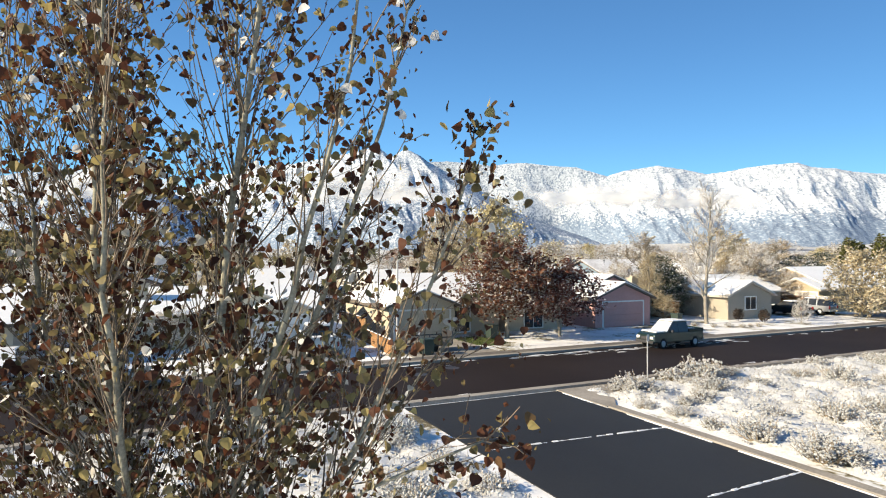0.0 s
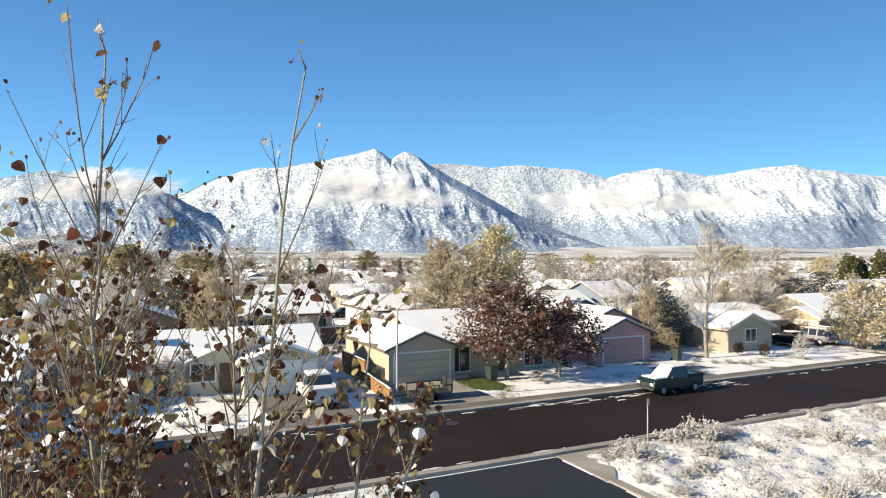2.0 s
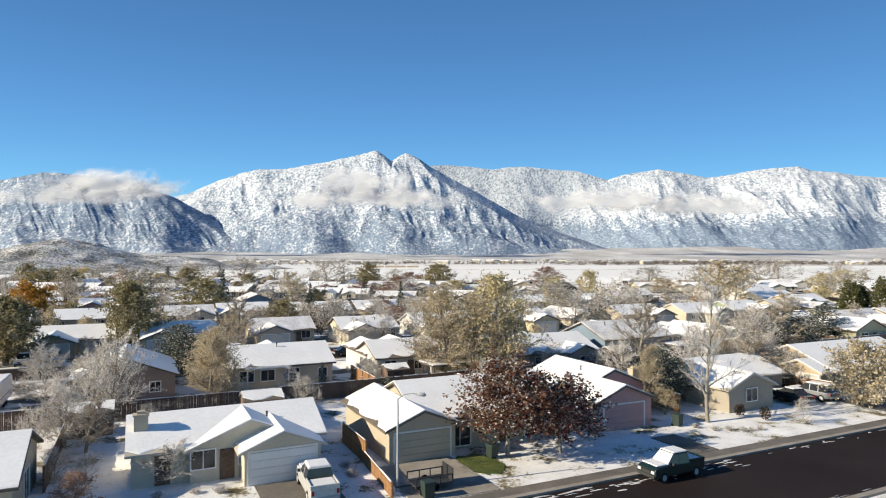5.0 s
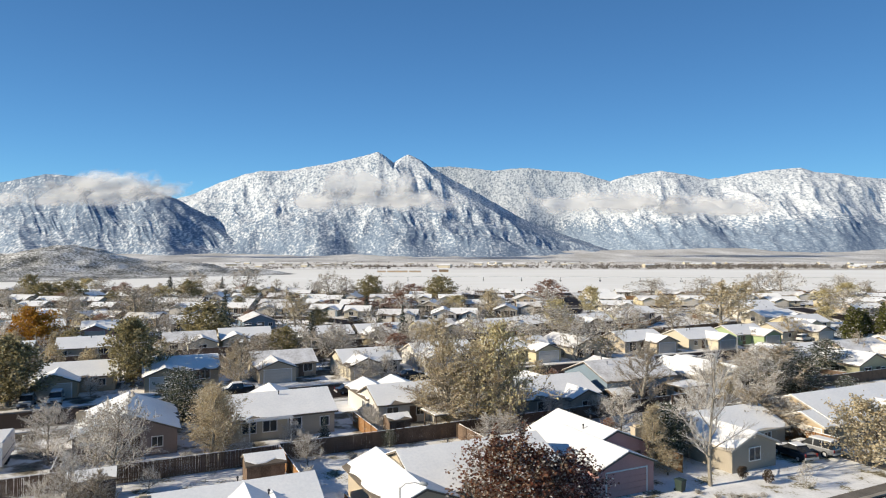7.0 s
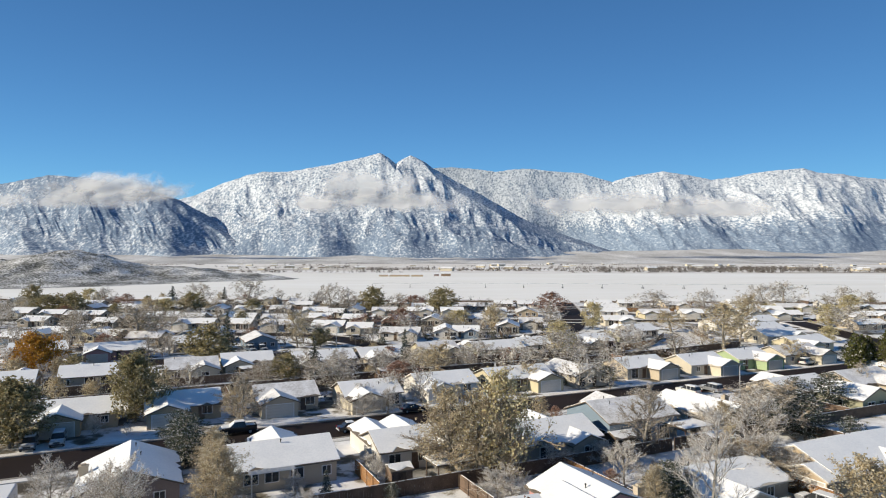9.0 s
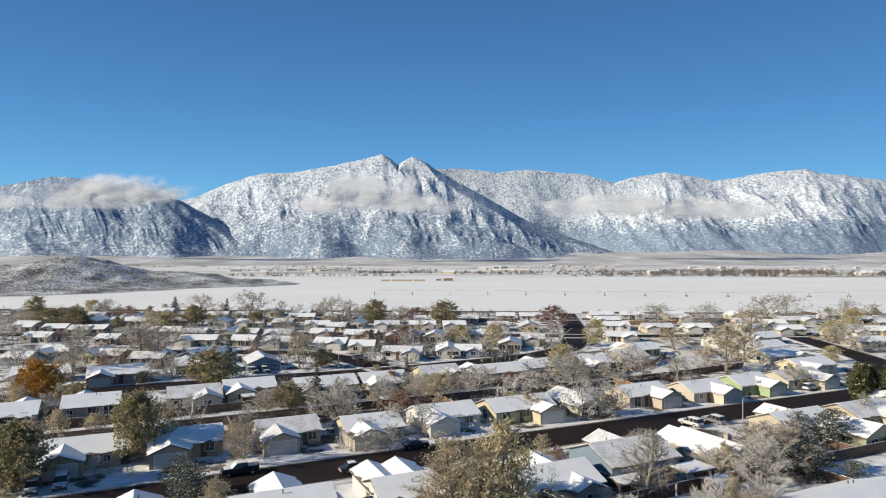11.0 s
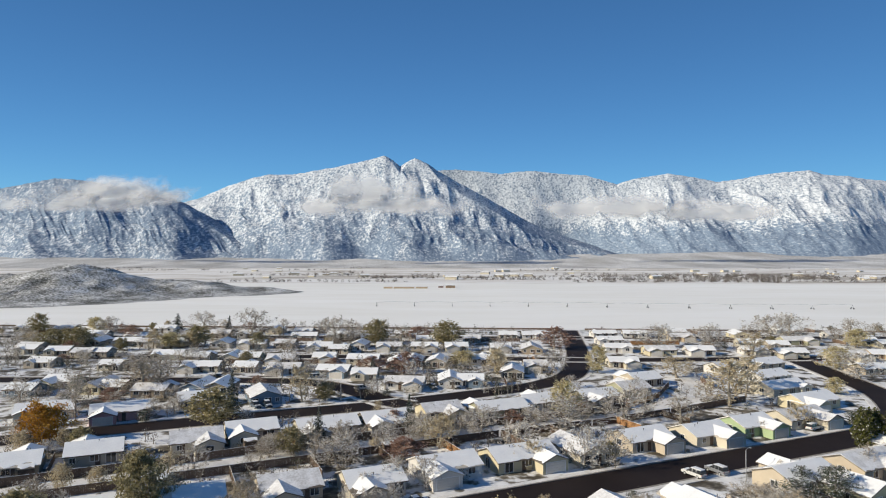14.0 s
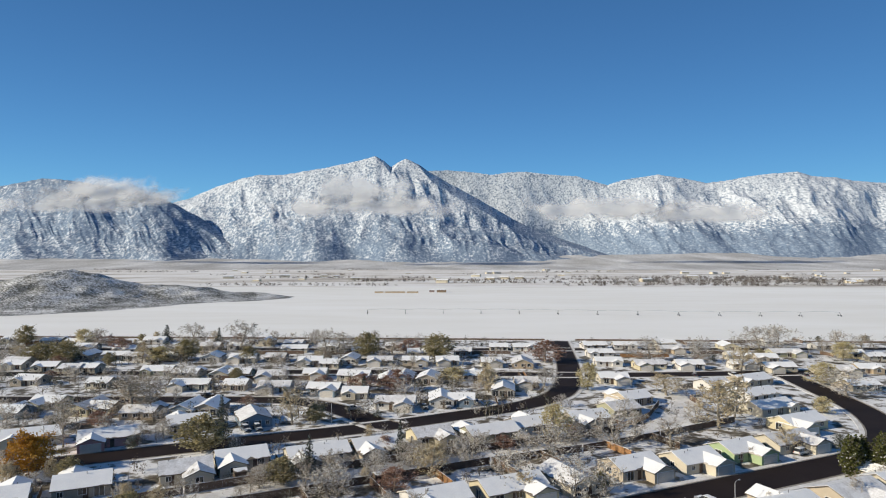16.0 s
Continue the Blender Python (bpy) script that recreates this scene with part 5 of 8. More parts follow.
TAN_LEAF = leafy("tan_leaves", [(0.0, (0.38, 0.31, 0.19)), (0.6, (0.56, 0.47, 0.31)), (1.0, (0.74, 0.67, 0.53))])
PINE_LEAF = leafy("pine_needles", [(0.0, (0.035, 0.048, 0.034)), (0.6, (0.075, 0.092, 0.062)), (1.0, (0.16, 0.175, 0.13))])
BLUE_LEAF = leafy("spruce_needles", [(0.0, (0.024, 0.038, 0.03)), (0.6, (0.048, 0.068, 0.053)), (1.0, (0.09, 0.105, 0.083))])
HEDGE_LEAF = leafy("hedge_leaves", [(0.0, (0.05, 0.055, 0.012)), (0.6, (0.09, 0.095, 0.025)), (1.0, (0.14, 0.14, 0.045))])
TWIG_LEAF = leafy("last_twigs", [(0.0, (0.24, 0.205, 0.16)), (0.5, (0.43, 0.38, 0.31)), (1.0, (0.68, 0.64, 0.58))])

AMBER_LEAF = leafy("amber_leaves", [(0.0, (0.06, 0.028, 0.022)), (0.35, (0.16, 0.055, 0.035)), (0.6, (0.20, 0.10, 0.06)), (0.82, (0.27, 0.18, 0.12)), (0.93, (0.46, 0.42, 0.38)), (1.0, (0.74, 0.73, 0.72))])

TREES = {
    "amber": broadleaf("leafy tree in amber and brown autumn colour", 15, 7, 7, 15, 9, 5, 8500, 0.20, BARK, AMBER_LEAF, 0.6, 0.12, 0.24, low=0.27),
    "bare": broadleaf("bare grey deciduous tree with fine branches", 1, 10, 6, 15, 9, 9, 4600, 0.13, TAN_BARK, TWIG_LEAF, 0.9, 0.15, 0.12),
    "frost": broadleaf("bare tree with pale snow-dusted twigs", 2, 6, 5.5, 14, 9, 9, 7000, 0.11, FROST_BARK, TWIG_LEAF, 0.7, 0.45, 0.08),
    "rime": broadleaf("low snow-dusted ornamental tree", 3, 4, 4.5, 13, 9, 8, 5600, 0.085, FROST_BARK, TWIG_LEAF, 0.6, 0.5, 0.10),
    "tan": broadleaf("tall tree with tan twigs and few leaves", 4, 10, 6, 15, 9, 8, 7500, 0.14, TAN_BARK, TAN_LEAF, 0.85, 0.08, 0.10),
    "gold": broadleaf("leafy golden-olive cottonwood tree", 5, 9, 7, 15, 9, 7, 4200, 0.21, TAN_BARK, GOLD_LEAF, 0.85, 0.04, 0.06),
    "olive": broadleaf("dense olive-brown tree still in leaf", 6, 9, 7, 15, 8, 5, 6000, 0.30, BARK, OLIVE_LEAF, 0.75, 0.02, 0.06),
    "orange": broadleaf("round orange-leaved autumn tree", 7, 6, 7, 14, 8, 5, 5200, 0.28, BARK, ORANGE_LEAF, 0.6, 0.03, 0.12),
    "red": broadleaf("dark red-brown leaved tree dusted with snow", 8, 7, 7, 15, 9, 5, 8000, 0.22, BARK, RED_LEAF, 0.6, 0.2, 0.24, low=0.27),
    "rust": broadleaf("russet tree with thin dry leaves", 9, 7, 4.5, 14, 8, 7, 3600, 0.17, RUST_BARK, RUST_LEAF, 0.8, 0.08, 0.12),
    "dry": broadleaf("tree with dry tan leaves hanging on", 10, 7, 6.5, 14, 8, 5, 4600, 0.24, BARK, TAN_LEAF, 0.7, 0.05, 0.08),
    "pine": conifer("dark green pine with snow on its boughs", 11, 8, 5.5, 13, 9, 0.5, PINE_LEAF, 0.4, 0.15, 0.2),
    "spruce": conifer("dark narrow spruce with drooping boughs", 12, 9, 5.0, 17, 9, 1.0, BLUE_LEAF, 0.2, -0.3, 0.24),
    "cypress": conifer("dense conical evergreen hedge tree", 13, 5, 2.2, 17, 11, 0.6, HEDGE_LEAF, 0.06, 0.6, 0.24),
}
# the same kinds further off, with fewer and stouter twigs
TREES.update({
    "bare_far": broadleaf("bare grey deciduous tree with fine branches", 21, 10, 6, 12, 6, 4, 1100, 0.24, TAN_BARK, TWIG_LEAF, 0.9, 0.15, 0.12),
    "frost_far": broadleaf("bare tree with pale snow-dusted twigs", 22, 6, 5.5, 11, 6, 4, 1500, 0.21, FROST_BARK, TWIG_LEAF, 0.7, 0.35, 0.08),
    "rime_far": broadleaf("low snow-dusted ornamental tree", 23, 4, 4.5, 11, 6, 4, 1300, 0.17, FROST_BARK, TWIG_LEAF, 0.6, 0.4, 0.10),
    "tan_far": broadleaf("tall tree with tan twigs and few leaves", 24, 10, 6, 12, 6, 4, 1700, 0.28, TAN_BARK, TAN_LEAF, 0.85, 0.08, 0.10),
    "gold_far": broadleaf("leafy golden-olive cottonwood tree", 25, 9, 7, 12, 5, 3, 1900, 0.42, BARK, GOLD_LEAF, 0.85, 0.04, 0.06),
    "olive_far": broadleaf("dense olive-brown tree still in leaf", 26, 9, 7, 12, 5, 3, 2200, 0.44, BARK, OLIVE_LEAF, 0.75, 0.02, 0.06),
    "rust_far": broadleaf("russet tree with thin dry leaves", 29, 7, 4.5, 11, 5, 4, 1500, 0.26, RUST_BARK, RUST_LEAF, 0.8, 0.08, 0.12),
    "dry_far": broadleaf("tree with dry tan leaves hanging on", 30, 7, 6.5, 11, 5, 3, 1700, 0.36, BARK, TAN_LEAF, 0.7, 0.05, 0.08),
})
TREES["tall"] = broadleaf("tall bare pale-stemmed tree by the street", 14, 13, 6.5, 17, 10, 8, 0, wood=FROST_BARK, steep=1.0, clear=0.16, thick=0.0125)
PLANTED = set()


def plant(kind, x, y, height, width, turn=0.0):
    h, w = TREES[kind]["size"]
    m = pose(x, y, 0, 0, 0, turn) @ Matrix.Diagonal((width / w, width / w, height / h, 1))
    if kind in PLANTED:
        return copy_thing(TREES[kind], m)
    PLANTED.add(kind)
    TREES[kind].matrix_world = m
    return TREES[kind]


plant("olive", -50.6, 102.6, 11.4, 9.6, 119)
plant("orange", -94.3, 144.6, 10.2, 13.6, 272)
plant("frost", -40.1, 63.8, 6.8, 6.6, 58)
plant("frost", -33.8, 60.7, 7.3, 6.0, 337)
plant("tan", -23.9, 64.7, 8.3, 5.5, 88)
plant("pine", -36.8, 87.3, 6.1, 6.0, 89)
plant("spruce", -60.5, 173.3, 12.4, 6.8, 133)
plant("spruce", -30.4, 143.8, 6.8, 4.3, 160)
plant("spruce", -10.5, 156.2, 6.9, 3.8, 40)
plant("bare", -32.7, 100.4, 9.0, 7.6, 185)
plant("tan", 0.5, 76.5, 14.8, 9.6, 276)
plant("gold", 6.1, 76.9, 13.5, 13.0, 2)
plant("tan", 3.2, 76.5, 14.1, 8.9, 113)
plant("pine", 23.2, 66.6, 6.4, 4.0, 170)
plant("tan", 21.6, 66.6, 6.0, 3.3, 7)
plant("bare", 25.4, 66.6, 5.4, 3.6, 312)
plant("frost", 39.8, 72.3, 5.3, 4.8, 27)
plant("frost", 38.5, 76.8, 6.6, 6.2, 194)
plant("rust", -21.7, 37.0, 2.8, 3.1, 84)
plant("frost", -29.9, 50.1, 5.8, 4.5, 54)
plant("rime", -31.8, 49.3, 4.0, 3.5, 328)
plant("bare", -27.8, 49.3, 5.1, 4.0, 257)
plant("rust", 17.1, 100.1, 9.3, 5.7, 231)
plant("rust", 18.8, 72.9, 6.9, 5.2, 178)
plant("bare", 26.5, 86.3, 11.1, 7.3, 248)
plant("pine", 24.0, 67.2, 7.2, 4.8, 4)
plant("tan", 21.0, 64.1, 6.0, 3.4, 235)
plant("frost", 43.7, 89.9, 8.9, 9.2, 346)
plant("pine", 53.1, 94.7, 8.5, 7.2, 222)
plant("pine", 49.6, 96.8, 7.3, 7.0, 333)
plant("pine", 58.0, 91.9, 5.3, 4.5, 280)
plant("dry", 42.4, 64.2, 7.2, 7.7, 41)
plant("cypress", 96.6, 139.8, 10.8, 5.6, 55)
plant("cypress", 89.8, 140.5, 4.6, 2.0, 46)
plant("cypress", 92.2, 142.0, 4.4, 2.0, 340)
plant("cypress", 94.6, 143.4, 4.2, 1.8, 43)
plant("gold_far", 30.4, 170.7, 10.2, 9.3, 103)
plant("olive_far", -232.6, 352.8, 11.4, 11.9, 53)
plant("frost_far", -189.3, 348.3, 10.7, 14.6, 143)
plant("rust_far", -165.4, 325.8, 8.0, 10.5, 42)
plant("frost_far", -139.8, 352.8, 8.7, 10.8, 339)
plant("spruce", -161.2, 369.3, 7.4, 8.3, 170)
plant("frost_far", -107.6, 335.7, 10.8, 11.3, 14)
plant("spruce", -124.7, 352.8, 7.6, 5.3, 107)
plant("bare_far", -93.0, 348.4, 9.6, 11.2, 25)
plant("bare_far", -51.0, 324.0, 12.9, 11.5, 225)
plant("olive_far", -37.5, 313.0, 10.1, 8.6, 19)
plant("bare_far", -24.7, 309.5, 10.9, 10.4, 63)
plant("rust_far", -18.1, 325.9, 6.5, 7.9, 261)
plant("olive_far", -2.6, 306.1, 9.9, 10.3, 109)
plant("frost_far", -57.0, 313.0, 9.6, 9.1, 167)
plant("gold_far", 53.7, 235.9, 10.1, 7.2, 227)
plant("gold_far", 3.5, 250.8, 5.8, 10.5, 317)
plant("dry_far", 16.1, 233.9, 9.3, 10.5, 155)
plant("tan_far", -44.3, 186.7, 11.2, 9.3, 164)
plant("spruce", -27.9, 224.4, 5.5, 4.6, 357)
plant("gold_far", -133.2, 296.2, 7.3, 11.0, 7)
plant("olive_far", -122.6, 302.7, 8.4, 8.3, 98)
plant("olive_far", -188.7, 296.2, 7.7, 9.5, 359)
plant("olive_far", -176.8, 296.2, 8.6, 10.0, 274)
plant("bare_far", -96.4, 195.9, 14.3, 13.4, 330)
plant("bare_far", -96.0, 207.6, 13.6, 10.3, 7)
plant("bare_far", -98.5, 164.6, 15.8, 5.3, 111)
plant("olive_far", -60.7, 159.8, 8.2, 8.3, 300)
plant("pine", -80.3, 164.6, 4.5, 5.0, 222)
plant("bare_far", -77.0, 174.9, 6.2, 5.1, 65)
plant("frost_far", 36.6, 233.9, 6.5, 6.0, 359)
plant("rust_far", 47.7, 296.3, 9.6, 7.6, 178)
plant("frost_far", 120.8, 296.3, 8.2, 8.1, 227)
plant("frost_far", 99.2, 304.5, 7.5, 11.7, 265)
plant("tan_far", 128.9, 274.4, 10.1, 8.4, 267)
plant("tan_far", 79.7, 183.7, 13.0, 10.9, 210)
plant("tan_far", 89.3, 194.6, 12.0, 7.8, 342)
plant("bare_far", 192.5, 322.2, 9.4, 7.8, 241)
plant("frost_far", 200.3, 322.2, 8.4, 7.8, 69)
plant("gold_far", 190.9, 302.8, 8.8, 10.7, 317)
plant("gold_far", 146.9, 244.2, 8.6, 10.6, 155)
plant("gold_far", 119.5, 200.2, 5.2, 5.5, 322)
plant("frost_far", 143.0, 224.5, 6.9, 9.4, 144)
plant("bare_far", 219.0, 331.8, 10.7, 9.6, 39)
plant("tan_far", 87.0, 159.9, 5.8, 4.9, 119)
plant("pine", 102.9, 164.6, 4.7, 4.5, 84)
plant("bare_far", 58.8, 164.6, 8.7, 9.1, 278)
plant("frost_far", 45.0, 164.6, 6.5, 6.5, 170)
plant("rime_far", -15.1, 139.1, 6.7, 7.7, 224)
plant("rime_far", -22.6, 131.8, 4.5, 5.9, 199)
plant("rime_far", -4.9, 117.5, 4.4, 4.8, 123)
plant("rime_far", 26.6, 129.0, 6.2, 6.0, 266)
plant("rime_far", 32.9, 129.1, 5.8, 5.8, 357)
plant("frost", -10.3, 108.1, 5.2, 5.0, 274)
plant("rime", -53.3, 95.0, 4.1, 3.9, 162)
plant("rime", -48.2, 95.0, 2.4, 3.1, 149)
plant("tan", 14.9, 103.5, 5.3, 3.7, 172)
plant("frost_far", 14.9, 136.2, 5.6, 5.4, 176)
plant("frost", 7.2, 70.8, 4.2, 5.1, 87)
plant("frost", 13.9, 80.2, 4.1, 5.0, 151)
plant("frost", 19.9, 82.9, 3.6, 5.2, 190)
plant("frost", -16.9, 70.1, 3.3, 3.1, 37)
plant("spruce", -13.2, 69.1, 2.8, 2.2, 94)
plant("frost", -8.4, 75.4, 3.2, 3.4, 197)
plant("pine", -6.2, 70.1, 2.7, 2.1, 155)
plant("rime", -12.4, 56.8, 2.9, 3.0, 304)
plant("rime", -26.8, 57.3, 2.5, 3.1, 233)
plant("frost", -20.6, 65.2, 2.8, 2.3, 207)
plant("dry", -61.8, 89.8, 8.1, 8.0, 261)
plant("tan", 41.5, 95.5, 6.6, 5.1, 220)
plant("frost", 36.9, 75.6, 6.5, 6.8, 110)
plant("frost", 39.0, 95.5, 4.9, 7.7, 51)
plant("tan", -34.4, 104.1, 7.6, 5.6, 320)
plant("rime", -54.7, 98.7, 3.0, 4.0, 179)
plant("bare", -0.1, 79.7, 8.9, 5.7, 3)
plant("frost", -9.8, 78.4, 3.0, 3.9, 307)
plant("frost", 51.1, 101.2, 7.4, 10.8, 186)
plant("pine", 63.0, 115.6, 7.0, 5.3, 225)
plant("pine", 69.0, 117.7, 5.9, 5.4, 28)
plant("frost", 29.0, 73.4, 7.6, 5.9, 332)
plant("frost", -14.4, 107.3, 4.1, 7.2, 328)
plant("frost_far", -23.1, 129.3, 4.4, 5.8, 234)
plant("bare", -69.7, 102.6, 7.9, 8.2, 271)
plant("bare_far", -111.7, 186.3, 10.0, 9.0, 338)
plant("bare_far", -99.0, 201.3, 13.9, 12.9, 308)
plant("bare", 30.0, 99.2, 7.7, 6.2, 128)
plant("bare", 33.5, 75.6, 5.8, 4.1, 316)
plant("frost_far", 26.6, 153.1, 6.6, 8.2, 253)
plant("rime", -26.5, 43.2, 2.8, 3.7, 273)
plant("rime", -20.7, 46.6, 3.6, 4.0, 267)
plant("tan", -28.6, 77.7, 7.3, 5.6, 251)
plant("frost", -13.9, 64.0, 3.8, 3.4, 98)
plant("tan", 21.4, 61.3, 3.2, 2.7, 152)
plant("rime", 31.2, 64.0, 3.0, 2.9, 44)
plant("rime", 32.7, 57.7, 3.0, 2.6, 353)
plant("rime", -24.3, 43.2, 2.2, 2.7, 37)
plant("rust_far", -30.3, 235.8, 5.4, 5.7, 248)
plant("rust_far", -17.6, 233.8, 7.2, 5.3, 226)
plant("olive_far", -91.9, 299.5, 6.0, 5.8, 202)
plant("tan_far", 79.7, 226.3, 7.0, 10.9, 84)
plant("gold_far", -199.6, 352.8, 9.2, 9.6, 103)
plant("frost_far", 167.8, 335.8, 8.8, 11.9, 134)
plant("frost_far", 171.5, 326.0, 10.0, 10.5, 68)
plant("frost", -18.5, 42.5, 3.3, 4.3, 287)
plant("amber", 4.9, 48.6, 8.1, 9.0, 295)
plant("red", 9.1, 49.4, 6.4, 7.2, 134)
plant("tall", 24.3, 58.4, 13.6, 7.0, 0)
plant("rime_far", -79.8, 168.5, 3.7, 3.3, 91)
plant("bare_far", -113.3, 249.4, 4.8, 2.2, 102)
plant("dry_far", -252.7, 352.2, 2.6, 2.4, 320)
plant("frost_far", -182.4, 262.8, 3.7, 3.4, 121)
plant("bare_far", -88.4, 210.5, 7.1, 3.1, 232)
plant("bare_far", 97.3, 141.3, 6.7, 3.9, 345)
plant("rime_far", -98.1, 247.6, 4.3, 4.2, 289)
plant("rime_far", -6.8, 148.5, 4.0, 3.7, 60)
plant("frost_far", -52.8, 161.4, 2.7, 2.3, 148)
plant("frost_far", -19.9, 261.6, 3.8, 3.8, 188)
plant("rime_far", -15.4, 113.4, 3.1, 2.8, 337)
plant("bare_far", -75.9, 366.6, 7.1, 3.5, 98)
plant("rime_far", -63.0, 227.9, 4.3, 3.1, 264)
plant("rust_far", -198.7, 364.8, 4.4, 3.4, 343)
plant("olive_far", -111.6, 229.5, 3.2, 2.7, 51)
plant("rime_far", -190.1, 262.4, 3.1, 2.6, 0)
plant("frost_far", 74.6, 185.2, 5.1, 4.6, 166)
plant("frost_far", -37.7, 140.1, 3.1, 2.3, 225)
plant("pine", -20.1, 194.9, 3.2, 3.0, 154)
plant("rime_far", -58.5, 114.1, 2.9, 2.3, 250)
plant("rime_far", -51.1, 320.5, 4.1, 3.3, 306)
plant("pine", -50.9, 114.5, 5.0, 4.9, 22)
plant("olive_far", 245.5, 368.5, 3.0, 2.8, 325)
plant("frost_far", -120.3, 328.4, 3.9, 3.8, 163)
plant("dry_far", -94.3, 137.0, 4.3, 4.2, 150)
plant("frost", -66.9, 108.5, 3.1, 2.2, 91)
plant("frost_far", 94.5, 135.3, 3.7, 3.5, 320)
plant("rime_far", 10.2, 198.9, 2.9, 2.7, 235)
plant("frost_far", -51.6, 351.1, 3.8, 3.3, 299)
plant("pine", -207.9, 312.0, 5.1, 4.9, 289)
plant("rime_far", -65.6, 128.0, 2.6, 2.1, 254)
plant("frost_far", -203.3, 368.8, 4.4, 3.6, 159)
plant("rime_far", -136.9, 318.9, 4.2, 3.9, 265)
plant("frost_far", -83.0, 189.1, 3.1, 2.7, 243)
plant("rime_far", -14.4, 218.7, 5.1, 4.4, 175)
plant("frost_far", -45.6, 355.7, 4.6, 4.2, 123)
plant("rime_far", -200.3, 300.9, 4.4, 3.7, 32)
plant("rime_far", 6.8, 168.0, 2.7, 2.6, 103)
plant("olive_far", -35.0, 137.4, 5.1, 4.4, 283)
plant("frost_far", 126.0, 318.3, 3.9, 3.0, 18)
plant("frost_far", 20.0, 253.0, 3.3, 2.9, 186)
plant("tan_far", -154.5, 326.1, 5.6, 5.1, 274)
plant("bare_far", -15.7, 355.7, 5.8, 3.4, 37)
plant("frost_far", -73.8, 289.5, 4.3, 3.2, 177)
plant("bare_far", -43.8, 358.8, 4.9, 2.2, 3)
plant("olive_far", -152.6, 289.5, 4.8, 4.2, 91)
plant("frost_far", -26.0, 261.1, 2.5, 2.1, 19)
plant("rime_far", -42.8, 207.2, 3.8, 3.6, 242)
plant("rust_far", -14.5, 159.9, 4.0, 3.3, 80)
plant("olive_far", -134.4, 297.4, 4.9, 3.5, 167)
plant("dry_far", -95.2, 348.2, 4.3, 4.2, 48)
plant("frost_far", 52.7, 174.1, 4.9, 3.8, 87)
plant("frost_far", -180.6, 299.6, 2.5, 2.1, 186)
plant("rime_far", -209.7, 301.0, 3.6, 3.1, 297)
plant("bare_far", -8.4, 161.1, 4.4, 2.1, 122)
plant("rime_far", -61.8, 245.9, 4.5, 3.6, 243)
plant("rust_far", -174.3, 286.2, 4.4, 3.3, 260)
plant("rust_far", -10.3, 133.9, 4.4, 3.9, 324)
plant("frost_far", -103.9, 253.2, 4.6, 4.2, 275)
plant("frost_far", -153.2, 258.8, 3.5, 3.3, 31)
plant("dry_far", -65.3, 116.2, 3.8, 3.7, 5)
plant("rime_far", 163.5, 357.3, 3.4, 3.2, 279)
plant("bare_far", -29.2, 135.1, 6.4, 3.4, 117)
plant("dry_far", -16.9, 139.3, 2.9, 2.5, 347)
plant("bare_far", 140.8, 313.7, 7.3, 3.6, 163)
plant("rust_far", -191.9, 365.9, 3.8, 3.3, 72)
plant("rust_far", 119.7, 299.1, 3.1, 2.3, 292)
plant("pine", -11.8, 161.6, 2.7, 2.1, 146)
plant("rime_far", -13.6, 280.6, 4.1, 3.0, 286)
plant("frost_far", -125.6, 201.1, 2.5, 2.0, 127)
plant("rime_far", 55.2, 192.7, 4.8, 4.2, 178)
plant("rime_far", -73.1, 352.5, 5.2, 4.0, 178)
plant("pine", 31.5, 111.2, 2.9, 2.8, 296)
plant("frost_far", -142.6, 246.3, 4.7, 3.6, 192)
plant("rime_far", -153.2, 239.5, 2.9, 2.4, 76)
plant("pine", 127.5, 299.3, 4.6, 4.6, 232)
plant("rime_far", -169.1, 235.4, 4.2, 3.3, 219)
plant("rime_far", -182.9, 263.1, 2.5, 2.1, 343)
plant("rime_far", 3.4, 233.7, 3.0, 2.9, 359)
plant("rust_far", -18.5, 232.3, 2.5, 2.0, 207)
plant("bare_far", -120.5, 183.3, 5.9, 3.1, 29)
plant("olive_far", 156.2, 312.8, 3.5, 3.4, 237)
plant("dry_far", -174.2, 358.5, 2.5, 2.1, 206)
plant("tan_far", -206.1, 307.5, 6.1, 5.7, 11)
plant("dry_far", -167.6, 371.2, 5.1, 3.7, 331)
plant("rust_far", -159.3, 256.9, 3.0, 2.7, 357)
plant("frost_far", -233.2, 366.0, 2.7, 2.1, 316)
plant("frost_far", -122.4, 239.8, 4.6, 3.9, 41)
plant("olive_far", 33.4, 134.1, 3.4, 3.0, 136)
plant("frost_far", -156.0, 263.7, 2.4, 1.9, 214)
plant("frost_far", -140.0, 202.4, 3.0, 2.4, 156)
plant("rime_far", -38.0, 370.9, 3.1, 2.5, 186)
plant("tan_far", -140.1, 294.9, 7.2, 7.1, 63)
plant("rime_far", -104.7, 234.3, 5.0, 3.9, 4)
plant("olive_far", -212.0, 354.4, 2.8, 2.4, 92)
plant("tan_far", -54.8, 121.4, 5.0, 4.1, 48)
plant("frost_far", -39.9, 197.1, 2.8, 2.3, 208)
plant("pine", -151.4, 347.6, 4.5, 4.1, 22)
plant("rime_far", -39.9, 365.7, 5.0, 4.2, 202)
plant("tan_far", 262.7, 356.0, 5.3, 5.0, 352)
plant("dry_far", -122.1, 320.5, 3.9, 2.7, 216)
plant("dry_far", 256.8, 358.7, 3.7, 3.7, 127)
plant("bare_far", -224.9, 314.7, 4.8, 2.3, 351)
plant("dry_far", -105.8, 346.5, 2.7, 2.1, 39)
plant("frost_far", -75.1, 171.0, 3.4, 2.4, 222)
